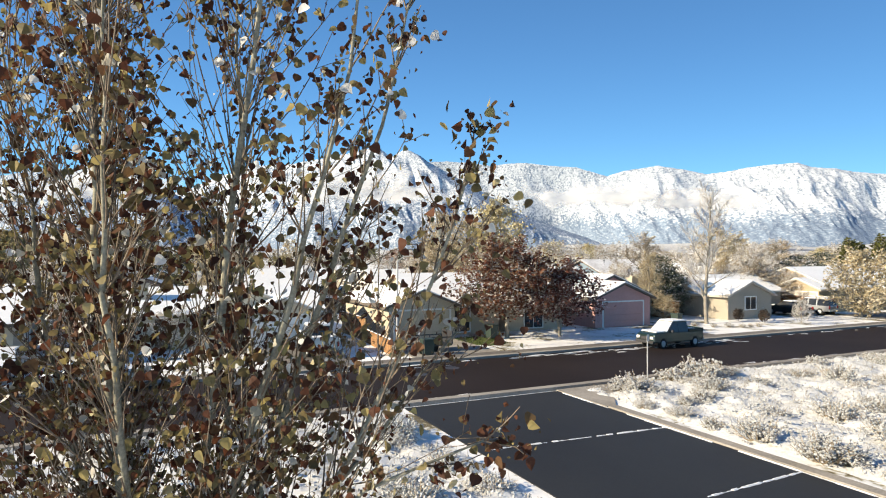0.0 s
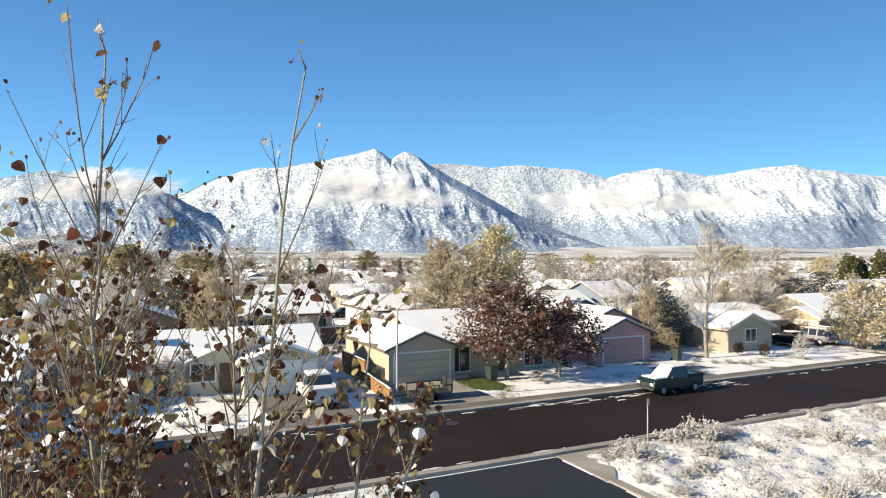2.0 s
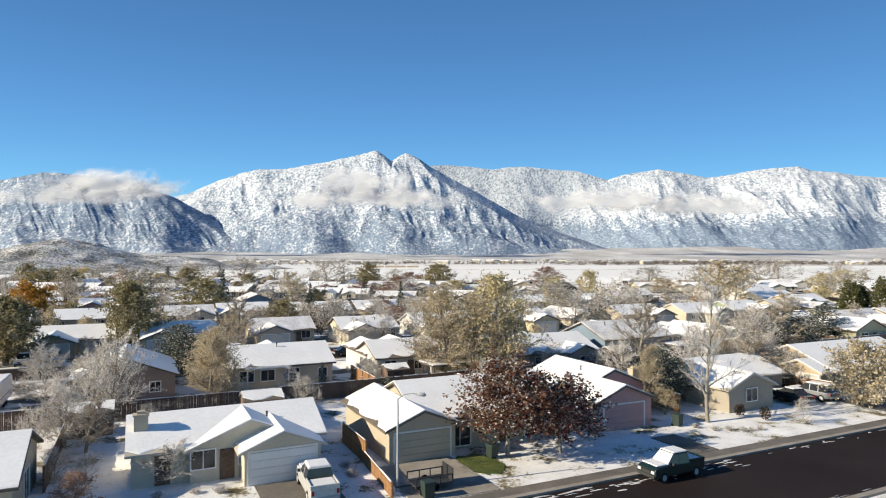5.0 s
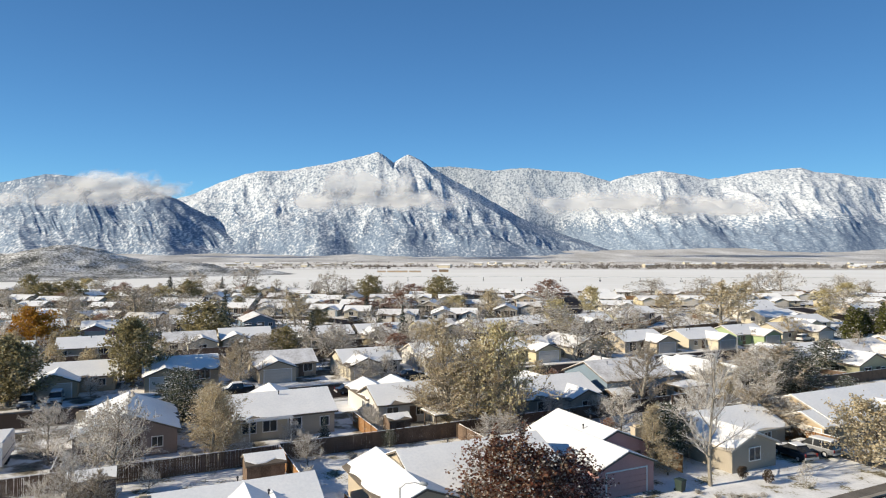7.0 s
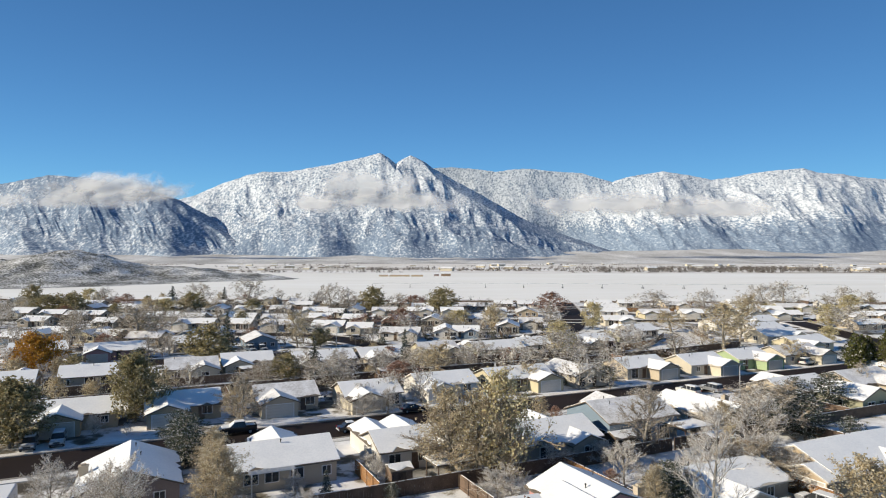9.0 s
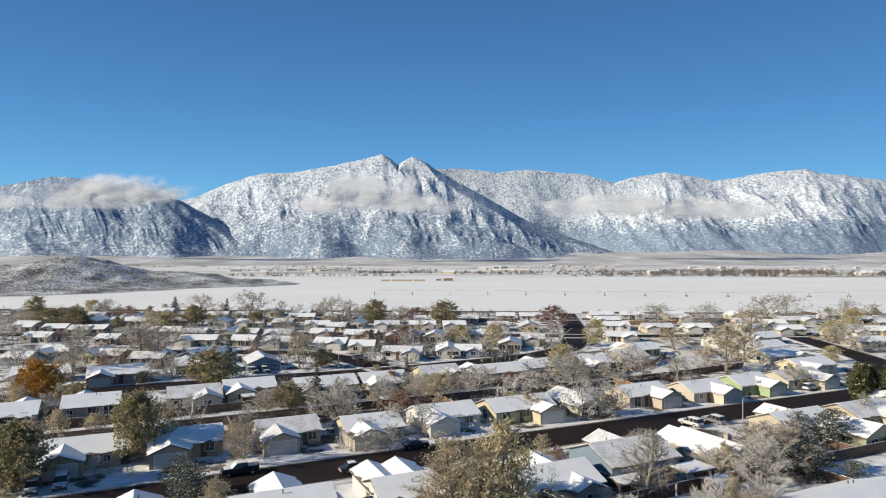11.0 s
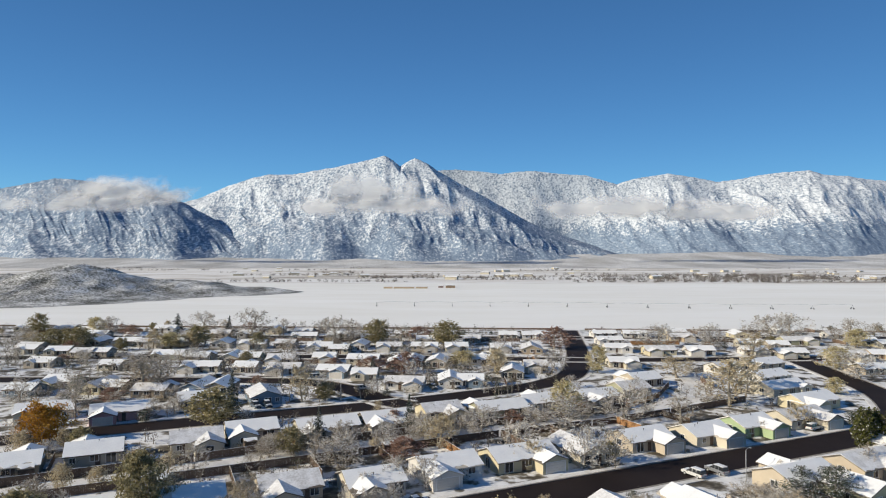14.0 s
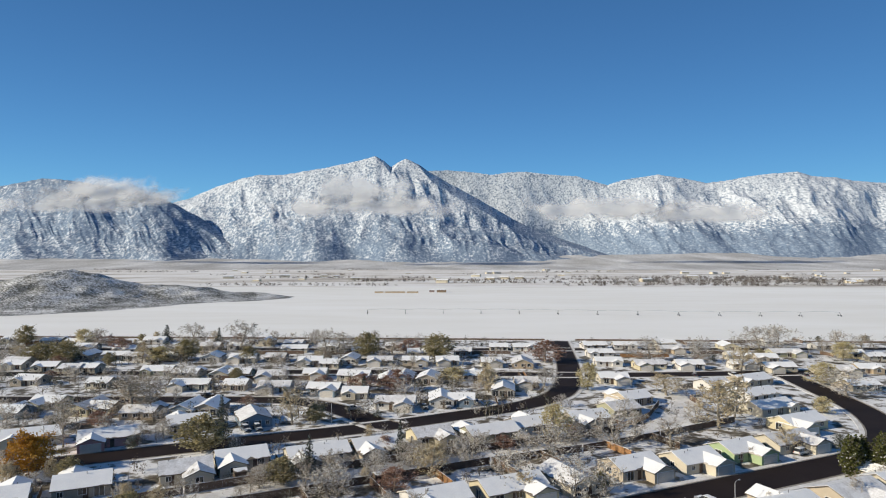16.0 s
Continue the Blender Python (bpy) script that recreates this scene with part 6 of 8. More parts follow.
plant("dry_far", -71.4, 115.0, 4.7, 3.6, 21)
plant("frost_far", -24.2, 141.2, 4.5, 3.6, 135)
plant("pine", -94.7, 140.7, 4.2, 4.1, 188)
plant("bare_far", -108.0, 352.9, 5.3, 2.8, 94)
plant("frost_far", -97.8, 183.4, 2.7, 2.5, 219)
plant("tan_far", -3.0, 142.3, 6.9, 6.8, 343)
plant("olive_far", -82.0, 251.8, 4.5, 3.5, 178)
plant("pine", -34.0, 235.0, 2.9, 2.9, 211)
plant("rime_far", 74.5, 153.4, 2.5, 1.9, 10)
plant("rime_far", -85.5, 360.5, 4.5, 4.3, 119)
plant("frost_far", -124.4, 180.3, 5.2, 4.3, 356)
plant("pine", -112.0, 182.3, 5.1, 3.8, 306)
plant("rust_far", 252.9, 346.8, 3.5, 2.5, 182)
plant("frost_far", 39.3, 209.6, 2.9, 2.8, 260)
plant("bare_far", -144.1, 247.8, 4.6, 2.0, 119)
plant("bare_far", -40.3, 132.9, 5.2, 3.1, 196)
plant("bare_far", 81.6, 125.5, 7.4, 3.4, 189)
plant("rime_far", -207.4, 292.8, 3.9, 3.7, 355)
plant("frost_far", 12.5, 223.1, 3.6, 3.1, 181)
plant("bare_far", -216.3, 354.1, 5.1, 2.9, 147)
plant("rime_far", -97.7, 139.8, 4.8, 3.6, 314)
plant("rime", -18.3, 108.7, 4.3, 3.7, 81)
plant("pine", 18.5, 309.5, 3.3, 2.9, 116)
plant("rust_far", 15.4, 163.3, 3.3, 2.7, 186)
plant("frost_far", -204.0, 365.8, 3.0, 3.0, 0)
plant("frost_far", -29.0, 299.6, 3.7, 3.1, 125)
plant("dry_far", 63.5, 123.5, 3.2, 2.5, 332)
plant("rime_far", -2.1, 242.2, 3.6, 3.5, 80)
plant("rust_far", -45.3, 239.9, 4.3, 3.2, 248)
plant("rime_far", -175.5, 237.2, 4.1, 3.1, 134)
plant("frost_far", -40.7, 126.8, 2.5, 2.3, 99)
plant("olive_far", -38.0, 188.8, 4.7, 4.6, 70)
plant("frost_far", -220.6, 324.9, 4.6, 3.8, 291)
plant("frost_far", -137.4, 261.5, 2.7, 2.7, 242)
plant("frost_far", -212.0, 306.2, 3.3, 3.2, 270)
plant("frost_far", -10.7, 118.9, 3.9, 3.4, 300)
plant("tan_far", -132.0, 367.2, 6.0, 4.8, 226)
plant("frost_far", -9.8, 154.1, 3.5, 2.7, 84)
plant("bare_far", -0.3, 154.8, 7.1, 3.8, 207)
plant("tan_far", -59.0, 299.7, 4.6, 3.6, 130)
plant("rime_far", -86.8, 175.3, 3.0, 2.4, 195)
plant("tan_far", -3.8, 151.2, 4.8, 4.3, 293)
plant("rust_far", -65.1, 210.3, 3.2, 2.6, 200)
plant("frost_far", -51.8, 126.0, 4.0, 3.1, 47)
plant("olive_far", -176.3, 370.8, 3.6, 3.4, 105)
plant("bare_far", -32.1, 143.5, 7.0, 3.5, 193)
plant("pine", -104.2, 249.0, 2.5, 2.0, 334)
plant("rust_far", -116.7, 365.4, 4.9, 4.2, 54)
plant("frost_far", -74.3, 368.9, 5.0, 4.1, 107)
plant("rime_far", -110.7, 254.2, 4.0, 3.1, 338)
plant("rime_far", -134.7, 291.3, 3.3, 2.5, 294)
plant("pine", 21.3, 349.4, 2.9, 2.4, 185)
plant("pine", -170.6, 258.9, 4.4, 3.3, 182)
plant("rime_far", 21.8, 282.7, 5.0, 4.8, 132)
plant("bare_far", -54.1, 136.3, 4.5, 2.2, 155)
plant("rime_far", -85.8, 133.6, 3.0, 2.5, 357)
plant("bare_far", 141.8, 365.2, 4.1, 2.1, 339)
plant("pine", 219.4, 370.7, 4.5, 3.8, 331)
plant("rust_far", -101.9, 208.6, 2.4, 2.3, 193)
plant("olive_far", -82.7, 140.0, 4.4, 3.6, 330)
plant("olive_far", -177.4, 350.9, 2.6, 2.2, 287)
plant("rime_far", -178.5, 322.6, 4.1, 4.0, 222)
plant("dry_far", -87.6, 141.9, 3.9, 3.5, 78)
plant("bare_far", -106.4, 252.6, 6.5, 2.7, 329)
plant("frost_far", -111.2, 180.2, 3.3, 3.1, 176)
plant("tan_far", -221.1, 327.7, 5.4, 5.0, 264)
plant("rime_far", -24.6, 197.2, 3.5, 3.5, 38)
plant("tan_far", 17.1, 130.8, 4.7, 4.1, 146)
plant("bare_far", -102.7, 281.8, 6.2, 3.5, 164)
plant("frost_far", 6.9, 152.5, 5.0, 4.4, 308)
plant("frost_far", -73.6, 371.9, 2.7, 2.3, 142)
plant("frost_far", -8.4, 215.6, 2.6, 2.2, 99)
plant("frost_far", -53.7, 233.2, 3.3, 2.7, 98)
plant("rust_far", -100.7, 185.2, 4.0, 3.3, 355)
plant("bare_far", -195.1, 304.8, 4.3, 2.3, 203)
plant("rime_far", -177.9, 241.8, 3.4, 2.9, 334)
plant("dry_far", -64.0, 127.9, 3.5, 2.9, 109)
plant("frost_far", -12.0, 302.1, 3.0, 2.2, 333)
plant("dry_far", -20.5, 174.9, 3.0, 2.4, 110)
plant("tan_far", -124.0, 298.7, 7.1, 6.6, 267)
plant("frost_far", -39.2, 135.3, 3.3, 3.9, 119)
plant("frost_far", 21.5, 165.1, 2.4, 2.8, 191)
plant("rime_far", 3.6, 158.3, 2.5, 3.1, 301)
plant("rime_far", 10.3, 162.9, 3.4, 4.1, 134)
plant("rime_far", 3.9, 159.4, 3.5, 4.2, 229)
plant("rime_far", 41.0, 169.8, 3.2, 3.8, 126)
plant("rime_far", -32.6, 140.8, 3.5, 4.2, 332)
plant("rime_far", 5.3, 152.7, 2.4, 2.9, 60)
plant("rime_far", -30.1, 143.3, 2.9, 3.4, 56)
plant("rime_far", -15.7, 146.9, 3.5, 4.1, 262)
plant("frost_far", 3.0, 157.7, 2.3, 2.7, 292)
plant("rime_far", -12.7, 155.4, 2.2, 2.6, 9)
plant("rime_far", -24.5, 142.0, 3.3, 4.0, 336)
plant("rime_far", -25.2, 148.4, 2.3, 2.7, 296)
plant("frost_far", 20.3, 169.2, 2.0, 2.4, 211)
plant("rime_far", -9.2, 150.8, 2.2, 2.6, 16)
plant("rime_far", 34.0, 174.7, 3.2, 3.9, 319)
plant("rime_far", 24.3, 164.6, 2.2, 2.6, 279)
plant("frost_far", 36.1, 177.7, 3.4, 4.1, 299)
plant("frost_far", 22.9, 165.4, 2.1, 2.5, 159)
plant("frost_far", 34.1, 168.3, 2.2, 2.6, 159)
plant("frost_far", -27.8, 147.5, 2.2, 2.7, 317)
plant("frost_far", -34.5, 137.6, 3.1, 3.8, 182)
plant("rime_far", -14.4, 150.3, 2.8, 3.3, 64)
plant("rime_far", 19.3, 165.7, 1.8, 2.2, 269)
plant("rime_far", 31.0, 167.8, 1.9, 2.3, 67)
plant("rime_far", -39.7, 139.9, 2.8, 3.4, 131)
plant("rime_far", -7.6, 149.3, 2.2, 2.6, 88)
plant("rime_far", -6.6, 154.7, 3.6, 4.3, 242)
plant("rime_far", -0.2, 150.0, 1.9, 2.3, 344)
plant("rime_far", -20.9, 149.8, 2.0, 2.4, 197)
plant("rime_far", -10.3, 148.3, 2.3, 2.8, 133)
plant("frost_far", 36.2, 170.1, 2.7, 3.3, 268)
plant("rime_far", -4.6, 152.6, 3.0, 3.6, 122)

plant("bare", 49.4, 96.5, 9.9, 11.2, 175)
plant("pine", 66.4, 111.0, 9.2, 7.9, 102)
plant("bare", 36.5, 74.0, 7.2, 7.0, 110)
plant("tan", 34.2, 77.6, 8.3, 4.2, 35)
plant("pine", 22.0, 64.2, 8.7, 5.1, 125)
plant("tan", 20.4, 62.6, 8.5, 3.4, 5)
plant("frost", 5.6, 68.5, 4.6, 5.5, 120)
plant("frost", 20.8, 75.1, 6.0, 6.0, 190)
plant("pine", 58.8, 109.0, 6.7, 8.8, 280)
plant("bare", 48.4, 103.2, 8.0, 10.0, 180)
plant("frost", -30.8, 58.2, 9.1, 7.6, 330)
plant("tan", -23.6, 66.8, 8.9, 7.7, 300)
plant("pine", -33.6, 81.3, 9.0, 7.0, 140)
plant("bare", 0.1, 78.4, 10.0, 9.0, 170)
plant("tan", 8.0, 78.5, 11.0, 6.2, 255)
plant("olive", -61.4, 88.4, 8.2, 8.5, 50)

# ---- yards, street furniture, vehicles ----
def slab(name, u0, v0, u1, v1, material, label, z=0.05):
    return tagged(part(name, Solid().box(u0, v0, -0.2, u1, v1, z, 0.02), material, m=street_pose(0, 0)), label, name.replace("_", " "), kind="structure")


slab("pavement", 6.8, 35.9, 11.7, 43.4, DARK_CONCRETE, "wet concrete driveway up to the garage")
slab("pavement", 15.2, 35.9, 21.3, 43.4, CONCRETE, "bare concrete driveway in front of the garage")
grass = Solid()
rl = random.Random(3)
rim = [(22.6 + 1.6 * math.cos(a) * rl.uniform(0.8, 1.15) + 0.25 * math.sin(2 * a), 40.8 + 2.5 * math.sin(a) * rl.uniform(0.8, 1.12)) for a in np.linspace(0, 6.283, 27)[:-1]]
grass.add([(*p, -0.1) for p in rim] + [(*p, 0.045) for p in rim], [(i, (i + 1) % 26, 26 + (i + 1) % 26, 26 + i) for i in range(26)] + [tuple(range(26, 52))])
for i in range(1500):
    a, r = rl.uniform(0, 6.283), rl.random() ** 0.5
    p = Vector((22.6 + 1.65 * math.cos(a) * r, 40.8 + 2.55 * math.sin(a) * r, 0.04))
    d = Vector((rl.gauss(0, 0.04), rl.gauss(0, 0.04), rl.uniform(0.04, 0.12)))
    grass.add([p, p + Vector((0.03, 0.01, 0)), p + d], [(0, 1, 2)])
tagged(part("lawn", grass, LAWN, m=street_pose(0, 0)), "patch of green lawn free of snow", "lawn", kind="structure")
slab("pavement", 38.6, 35.9, 41.2, 40.6, DARK_CONCRETE, "wet concrete path to the pink house")
slab("pavement", 66.0, 35.9, 84.0, 42.0, DARK_CONCRETE, "dark wet driveway under the trees")
# the curved snowy footpath behind the gardens
gb = part("footpath", ribbon(smooth_line([uvp(-120, 137), uvp(18, 137), uvp(54, 138), uvp(98, 134.5), uvp(125, 136), uvp(150, 146), (82, 214), (86, 238), (88, 262)]), -4, 4, -0.2, 0.03), GREENBELT)
tagged(gb, "snowy greenbelt strip with a footpath", "footpath", kind="structure")


def shed(m, w, d, material, label):
    root = thing("shed", m, label, "shed", "garden sheds")
    walls, roof, snow = Solid(), Solid(), Solid()
    gable(walls, roof, snow, -w / 2, w / 2, -d / 2, d / 2, 2.0, "x", 0.2)
    part("wall", walls, material, root)
    r = part("roof", roof, ROOF, root)
    part("snow_cover", snow, ROOF_SNOW, r, "snow lying on the roof")
    part("door", Solid().box(-0.45, -d / 2 - 0.04, 0.05, 0.45, -d / 2 + 0.01, 1.85), OLD_BOARD, root)
    return root


for u, v, w, d in ((10.2, 61.0, 3.4, 2.8), (-4.0, 62.5, 3.6, 2.6), (27.0, 70.0, 2.6, 2.2), (60.0, 69.5, 4.0, 3.0), (71.5, 64.0, 3.2, 2.6), (-22.0, 146.0, 2.6, 2.4), (20.0, 146.5, 2.6, 2.2), (56.0, 147.0, 2.8, 2.4), (47.0, 131.0, 2.4, 2.2), (2.0, 128.5, 3.2, 2.6), (88.0, 69.0, 3.0, 2.6), (120.0, 69.0, 3.0, 2.6)):
    shed(street_pose(u, v), w, d, OLD_BOARD, "small wooden garden shed with snow on its roof")


def patio_cover(m, w, d, h=2.4):
    root = thing("patio_cover", m, "white slatted patio cover with snow on it", "patio cover")
    for x in (-w / 2, w / 2):
        part("post", Solid().box(x - 0.06, -d / 2 - 0.06, 0, x + 0.06, -d / 2 + 0.06, h), WHITE_PAINT, root)
        part("beam", Solid().box(x - 0.05, -d / 2 - 0.3, h, x + 0.05, d / 2, h + 0.15), WHITE_PAINT, root)
    slat = Solid().box(-w / 2 - 0.3, -0.04, 0, w / 2 + 0.3, 0.04, 0.12).mesh("slat", WHITE_PAINT)
    for i in range(9):
        part("slat", slat, None, root, m=pose(0, -d / 2 + d * i / 8.5, h + 0.152))
    return root


patio_cover(street_pose(13.0, 74.6), 4.6, 3.0)
roofed = thing("patio_cover", street_pose(72.0, 68.9), "flat-roofed garden shelter covered with snow", "patio cover")
for x, y in ((-2.4, -1.6), (2.4, -1.6), (-2.4, 1.6), (2.4, 1.6)):
    part("post", Solid().box(x - 0.06, y - 0.06, 0, x + 0.06, y + 0.06, 2.3), OLD_BOARD, roofed)
part("roof", Solid().box(-2.8, -2.0, 2.3, 2.8, 2.0, 2.45), ROOF, roofed)
part("snow_cover", Solid().box(-2.75, -1.95, 2.453, 2.75, 1.95, 2.56, 0.04), ROOF_SNOW, roofed)
copy_thing(roofed, street_pose(33.5, 69.5, 2))
copy_thing(roofed, street_pose(38.8, 70.2, -3))

# street lamps
def street_lamp(m, label):
    root = thing("street_lamp", m, label, "street lamp", "street lamps")
    part("pole", Solid().tube([Vector((0, 0, 0)), Vector((0, 0, 3)), Vector((0, 0, 6.0))], [0.09, 0.075, 0.06], 10), STEEL, root, smooth=True)
    part("base_plate", Solid().box(-0.18, -0.18, 0, 0.18, 0.18, 0.06, 0.01), STEEL, root)
    arm = [Vector((0, 0, 5.95)), Vector((0.35, -0.15, 6.25)), Vector((0.85, -0.38, 6.32)), Vector((1.25, -0.55, 6.25))]
    part("arm", Solid().tube(arm, [0.04, 0.035, 0.03, 0.03], 8), STEEL, root, smooth=True)
    part("lamp_head", Solid().tube([Vector((1.15, -0.51, 6.25)), Vector((1.3, -0.57, 6.27)), Vector((1.6, -0.7, 6.22)), Vector((1.7, -0.74, 6.18))], [0.05, 0.13, 0.13, 0.04], 8), STEEL, root, "grey cobra-head lamp", smooth=True)
    return root


lamp = street_lamp(street_pose(15.1, 38.6), "grey steel street lamp on the verge")
copy_thing(lamp, pose(56, 122, 0, 0, 0, 60))
copy_thing(lamp, pose(-33, 187.5, 0, 0, 0, 200))
post = thing("marker_post", street_pose(22.3, 23.6), "slim grey steel post at the kerb", "post")
part("pole", Solid().tube([Vector((0, 0, -0.1)), Vector((0, 0, 2.45))], [0.03, 0.03], 8), STEEL, post)
part("plate", Solid().box(-0.07, -0.045, 2.2, 0.07, -0.03, 2.5), STEEL, post)

# bins and the small black trailer beside the fence
bin_ = thing("wheeled_bin", street_pose(16.4, 36.7), "dark green wheeled rubbish bin", "bin")
GREEN_PLASTIC = speckled("green_plastic", (0.02, 0.035, 0.03), (0.04, 0.06, 0.05), 2.0, 0.5, 0.4, 0.0)
part("body", Solid().add([(-.3, -.3, .08), (.3, -.3, .08), (.3, .3, .08), (-.3, .3, .08), (-.36, -.38, 1.0), (.36, -.38, 1.0), (.36, .36, 1.0), (-.36, .36, 1.0)], [(0, 3, 2, 1), (4, 5, 6, 7), (0, 1, 5, 4), (1, 2, 6, 5), (2, 3, 7, 6), (3, 0, 4, 7)]), GREEN_PLASTIC, bin_)
part("lid", Solid().box(-0.39, -0.42, 1.0, 0.39, 0.4, 1.08, 0.03), GREEN_PLASTIC, bin_)
for x in (-0.3, 0.3):
    part("wheel", Solid().tube([Vector((x - 0.04, 0.32, 0.12)), Vector((x + 0.04, 0.32, 0.12))], [0.12, 0.12], 10), RUBBER, bin_)
copy_thing(bin_, street_pose(43.6, 42.5, 10))
copy_thing(bin_, street_pose(24.0, 41.8, 10))
trailer = thing("utility_trailer", street_pose(17.2, 38.2), "small black open utility trailer", "trailer")
part("deck", Solid().box(-1.3, -0.8, 0.42, 1.3, 0.8, 0.52, 0.02), DARK_METAL, trailer)
for y in (-0.8, 0.8):
    part("rail", Solid().box(-1.3, y - 0.03, 0.95, 1.3, y + 0.03, 1.02), DARK_METAL, trailer)
    for x in (-1.27, -0.4, 0.4, 1.27):
        part("stanchion", Solid().box(x - 0.03, y - 0.03, 0.5, x + 0.03, y + 0.03, 0.96), DARK_METAL, trailer)
    part("wheel", Solid().tube([Vector((0, y - 0.1, 0.3)), Vector((0, y + 0.1, 0.3))], [0.3, 0.3], 14), RUBBER, trailer)
part("tailgate", Solid().box(1.3, -0.8, 0.5, 1.36, 0.8, 1.35), DARK_METAL, trailer)
part("drawbar", Solid().box(-2.4, -0.05, 0.36, -1.3, 0.05, 0.44), DARK_METAL, trailer)


# vehicles, front towards +x
def taper(s, pts, w_low, w_high, z_low, z_high):
    """A side outline drawn out to both sides, narrower towards the top."""
    n = len(pts)
    half = lambda z: (w_low + (w_high - w_low) * min(1, max(0, (z - z_low) / (z_high - z_low)))) / 2
    vs = [(x, -half(z), z) for x, z in pts] + [(x, half(z), z) for x, z in pts]
    fs = [tuple(range(n)), tuple(range(2 * n - 1, n - 1, -1))] + [(i, i + n, (i + 1) % n + n, (i + 1) % n) for i in range(n)]
    return s.add(vs, fs)


LIGHT_LENS = speckled("lamp_lens", (0.55, 0.55, 0.54), (0.7, 0.7, 0.68), 2.0, 0.15, 0.6, 0.0)
RED_LENS = speckled("red_lens", (0.25, 0.02, 0.02), (0.4, 0.04, 0.03), 2.0, 0.2, 0.6, 0.0)


def car(kind, paint, m, label, snow=True):
    root = thing(kind, m, label, {"pickup_truck": "pickup truck", "suv": "car", "sedan": "car"}[kind], "parked vehicles")
    if kind == "pickup_truck":
        L, W = 5.5, 1.9
        body = [(-2.75, 0.55), (-2.7, 1.12), (-0.75, 1.14), (0.95, 1.20), (2.35, 1.14), (2.66, 1.0), (2.75, 0.5), (2.2, 0.42), (-2.3, 0.45)]
        cabin = [(-1.12, 1.12), (-1.0, 1.78), (0.45, 1.82), (1.2, 1.12)]
        wheels, wr = (-1.75, 1.75), 0.38
    elif kind == "suv":
        L, W = 4.8, 1.85
        body = [(-2.35, 0.5), (-2.4, 1.0), (0.95, 1.05), (2.15, 0.98), (2.38, 0.85), (2.4, 0.48), (2.0, 0.38), (-2.0, 0.38)]
        cabin = [(-2.3, 0.98), (-2.05, 1.62), (0.25, 1.68), (1.1, 1.02)]
        wheels, wr = (-1.45, 1.5), 0.36
    else:
        L, W = 4.6, 1.78
        body = [(-2.25, 0.42), (-2.28, 0.9), (-1.6, 0.95), (0.9, 0.95), (2.1, 0.85), (2.3, 0.7), (2.3, 0.4), (1.9, 0.3), (-1.9, 0.3)]
        cabin = [(-1.65, 0.92), (-1.0, 1.40), (0.15, 1.43), (1.05, 0.92)]
        wheels, wr = (-1.4, 1.45), 0.32
    b = part("body", taper(Solid(), body, W, W * 0.94, 0.4, 1.1), paint, root, smooth=False)
    bev = b.modifiers.new("round", "BEVEL")
    bev.width, bev.segments = 0.07, 2
    top = max(z for x, z in cabin)
    low = min(z for x, z in cabin)
    part("cabin_glass", taper(Solid(), cabin, W * 0.92, W * 0.74, low, top), GLASS, root, "dark tinted windows")
    roofpts = [(x, z) for x, z in cabin if z > top - 0.1]
    rf = part("cabin_roof", Solid().box(roofpts[0][0] - 0.05, -W * 0.385, top - 0.02, roofpts[-1][0] + 0.05, W * 0.385, top + 0.05, 0.03), paint, root)
    for x in ((-0.05,) if kind != "suv" else (-0.2, -1.1)):
        part("pillar", taper(Solid(), [(x - 0.05, low), (x - 0.05, top), (x + 0.05, top), (x + 0.05, low)], W * 0.935, W * 0.755, low, top), paint, root)
    if kind == "pickup_truck":
        if snow:
            part("bed_snow", Solid().box(-2.58, -W * 0.40, 1.162, -1.2, W * 0.40, 1.24, 0.05), SNOW, b, "snow lying in the load bed")
        part("bed_floor", Solid().box(-2.6, -W * 0.42, 1.125, -1.15, W * 0.42, 1.16), DARK_METAL, root, "dark open load bed")
        for y in (-1, 1):
            part("bed_side", Solid().box(-2.68, y * W * 0.45 - 0.05, 1.06, -1.1, y * W * 0.45 + 0.05, 1.32, 0.02), paint, root)
        part("tailgate", Solid().box(-2.74, -W * 0.47, 1.04, -2.66, W * 0.47, 1.32, 0.02), paint, root)
    for x in wheels:
        for y in (-1, 1):
            o = y * (W / 2 - 0.12)
            ty = part("wheel", Solid().tube([Vector((x, o - 0.12, wr)), Vector((x, o - 0.09, wr)), Vector((x, o + 0.09, wr)), Vector((x, o + 0.12, wr))], [wr * 0.9, wr, wr, wr * 0.9], 16).add([(x + wr * 0.9 * math.cos(a), o - 0.12, wr + wr * 0.9 * math.sin(a)) for a in np.linspace(0, 2 * math.pi, 17)[:-1]], [tuple(range(16))]), RUBBER, root)
            part("rim", Solid().tube([Vector((x, o + y * 0.115, wr)), Vector((x, o + y * 0.135, wr))], [wr * 0.6, wr * 0.55], 12), STEEL, ty)
    xf, xr = max(x for x, z in body), min(x for x, z in body)
    for y in (-1, 1):
        part("headlight", Solid().box(xf - 0.12, y * W * 0.36 - 0.16, 0.72, xf + 0.015, y * W * 0.36 + 0.16, 0.9, 0.02), LIGHT_LENS, root)
        part("tail_light", Solid().box(xr - 0.015, y * W * 0.41 - 0.08, 0.72, xr + 0.1, y * W * 0.41 + 0.08, 1.0, 0.02), RED_LENS, root)
        part("side_mirror", Solid().box(0.75, y * (W / 2 + 0.06) - 0.09, low + 0.02, 0.9, y * (W / 2 + 0.06) + 0.09, low + 0.2, 0.03), DARK_METAL, root)
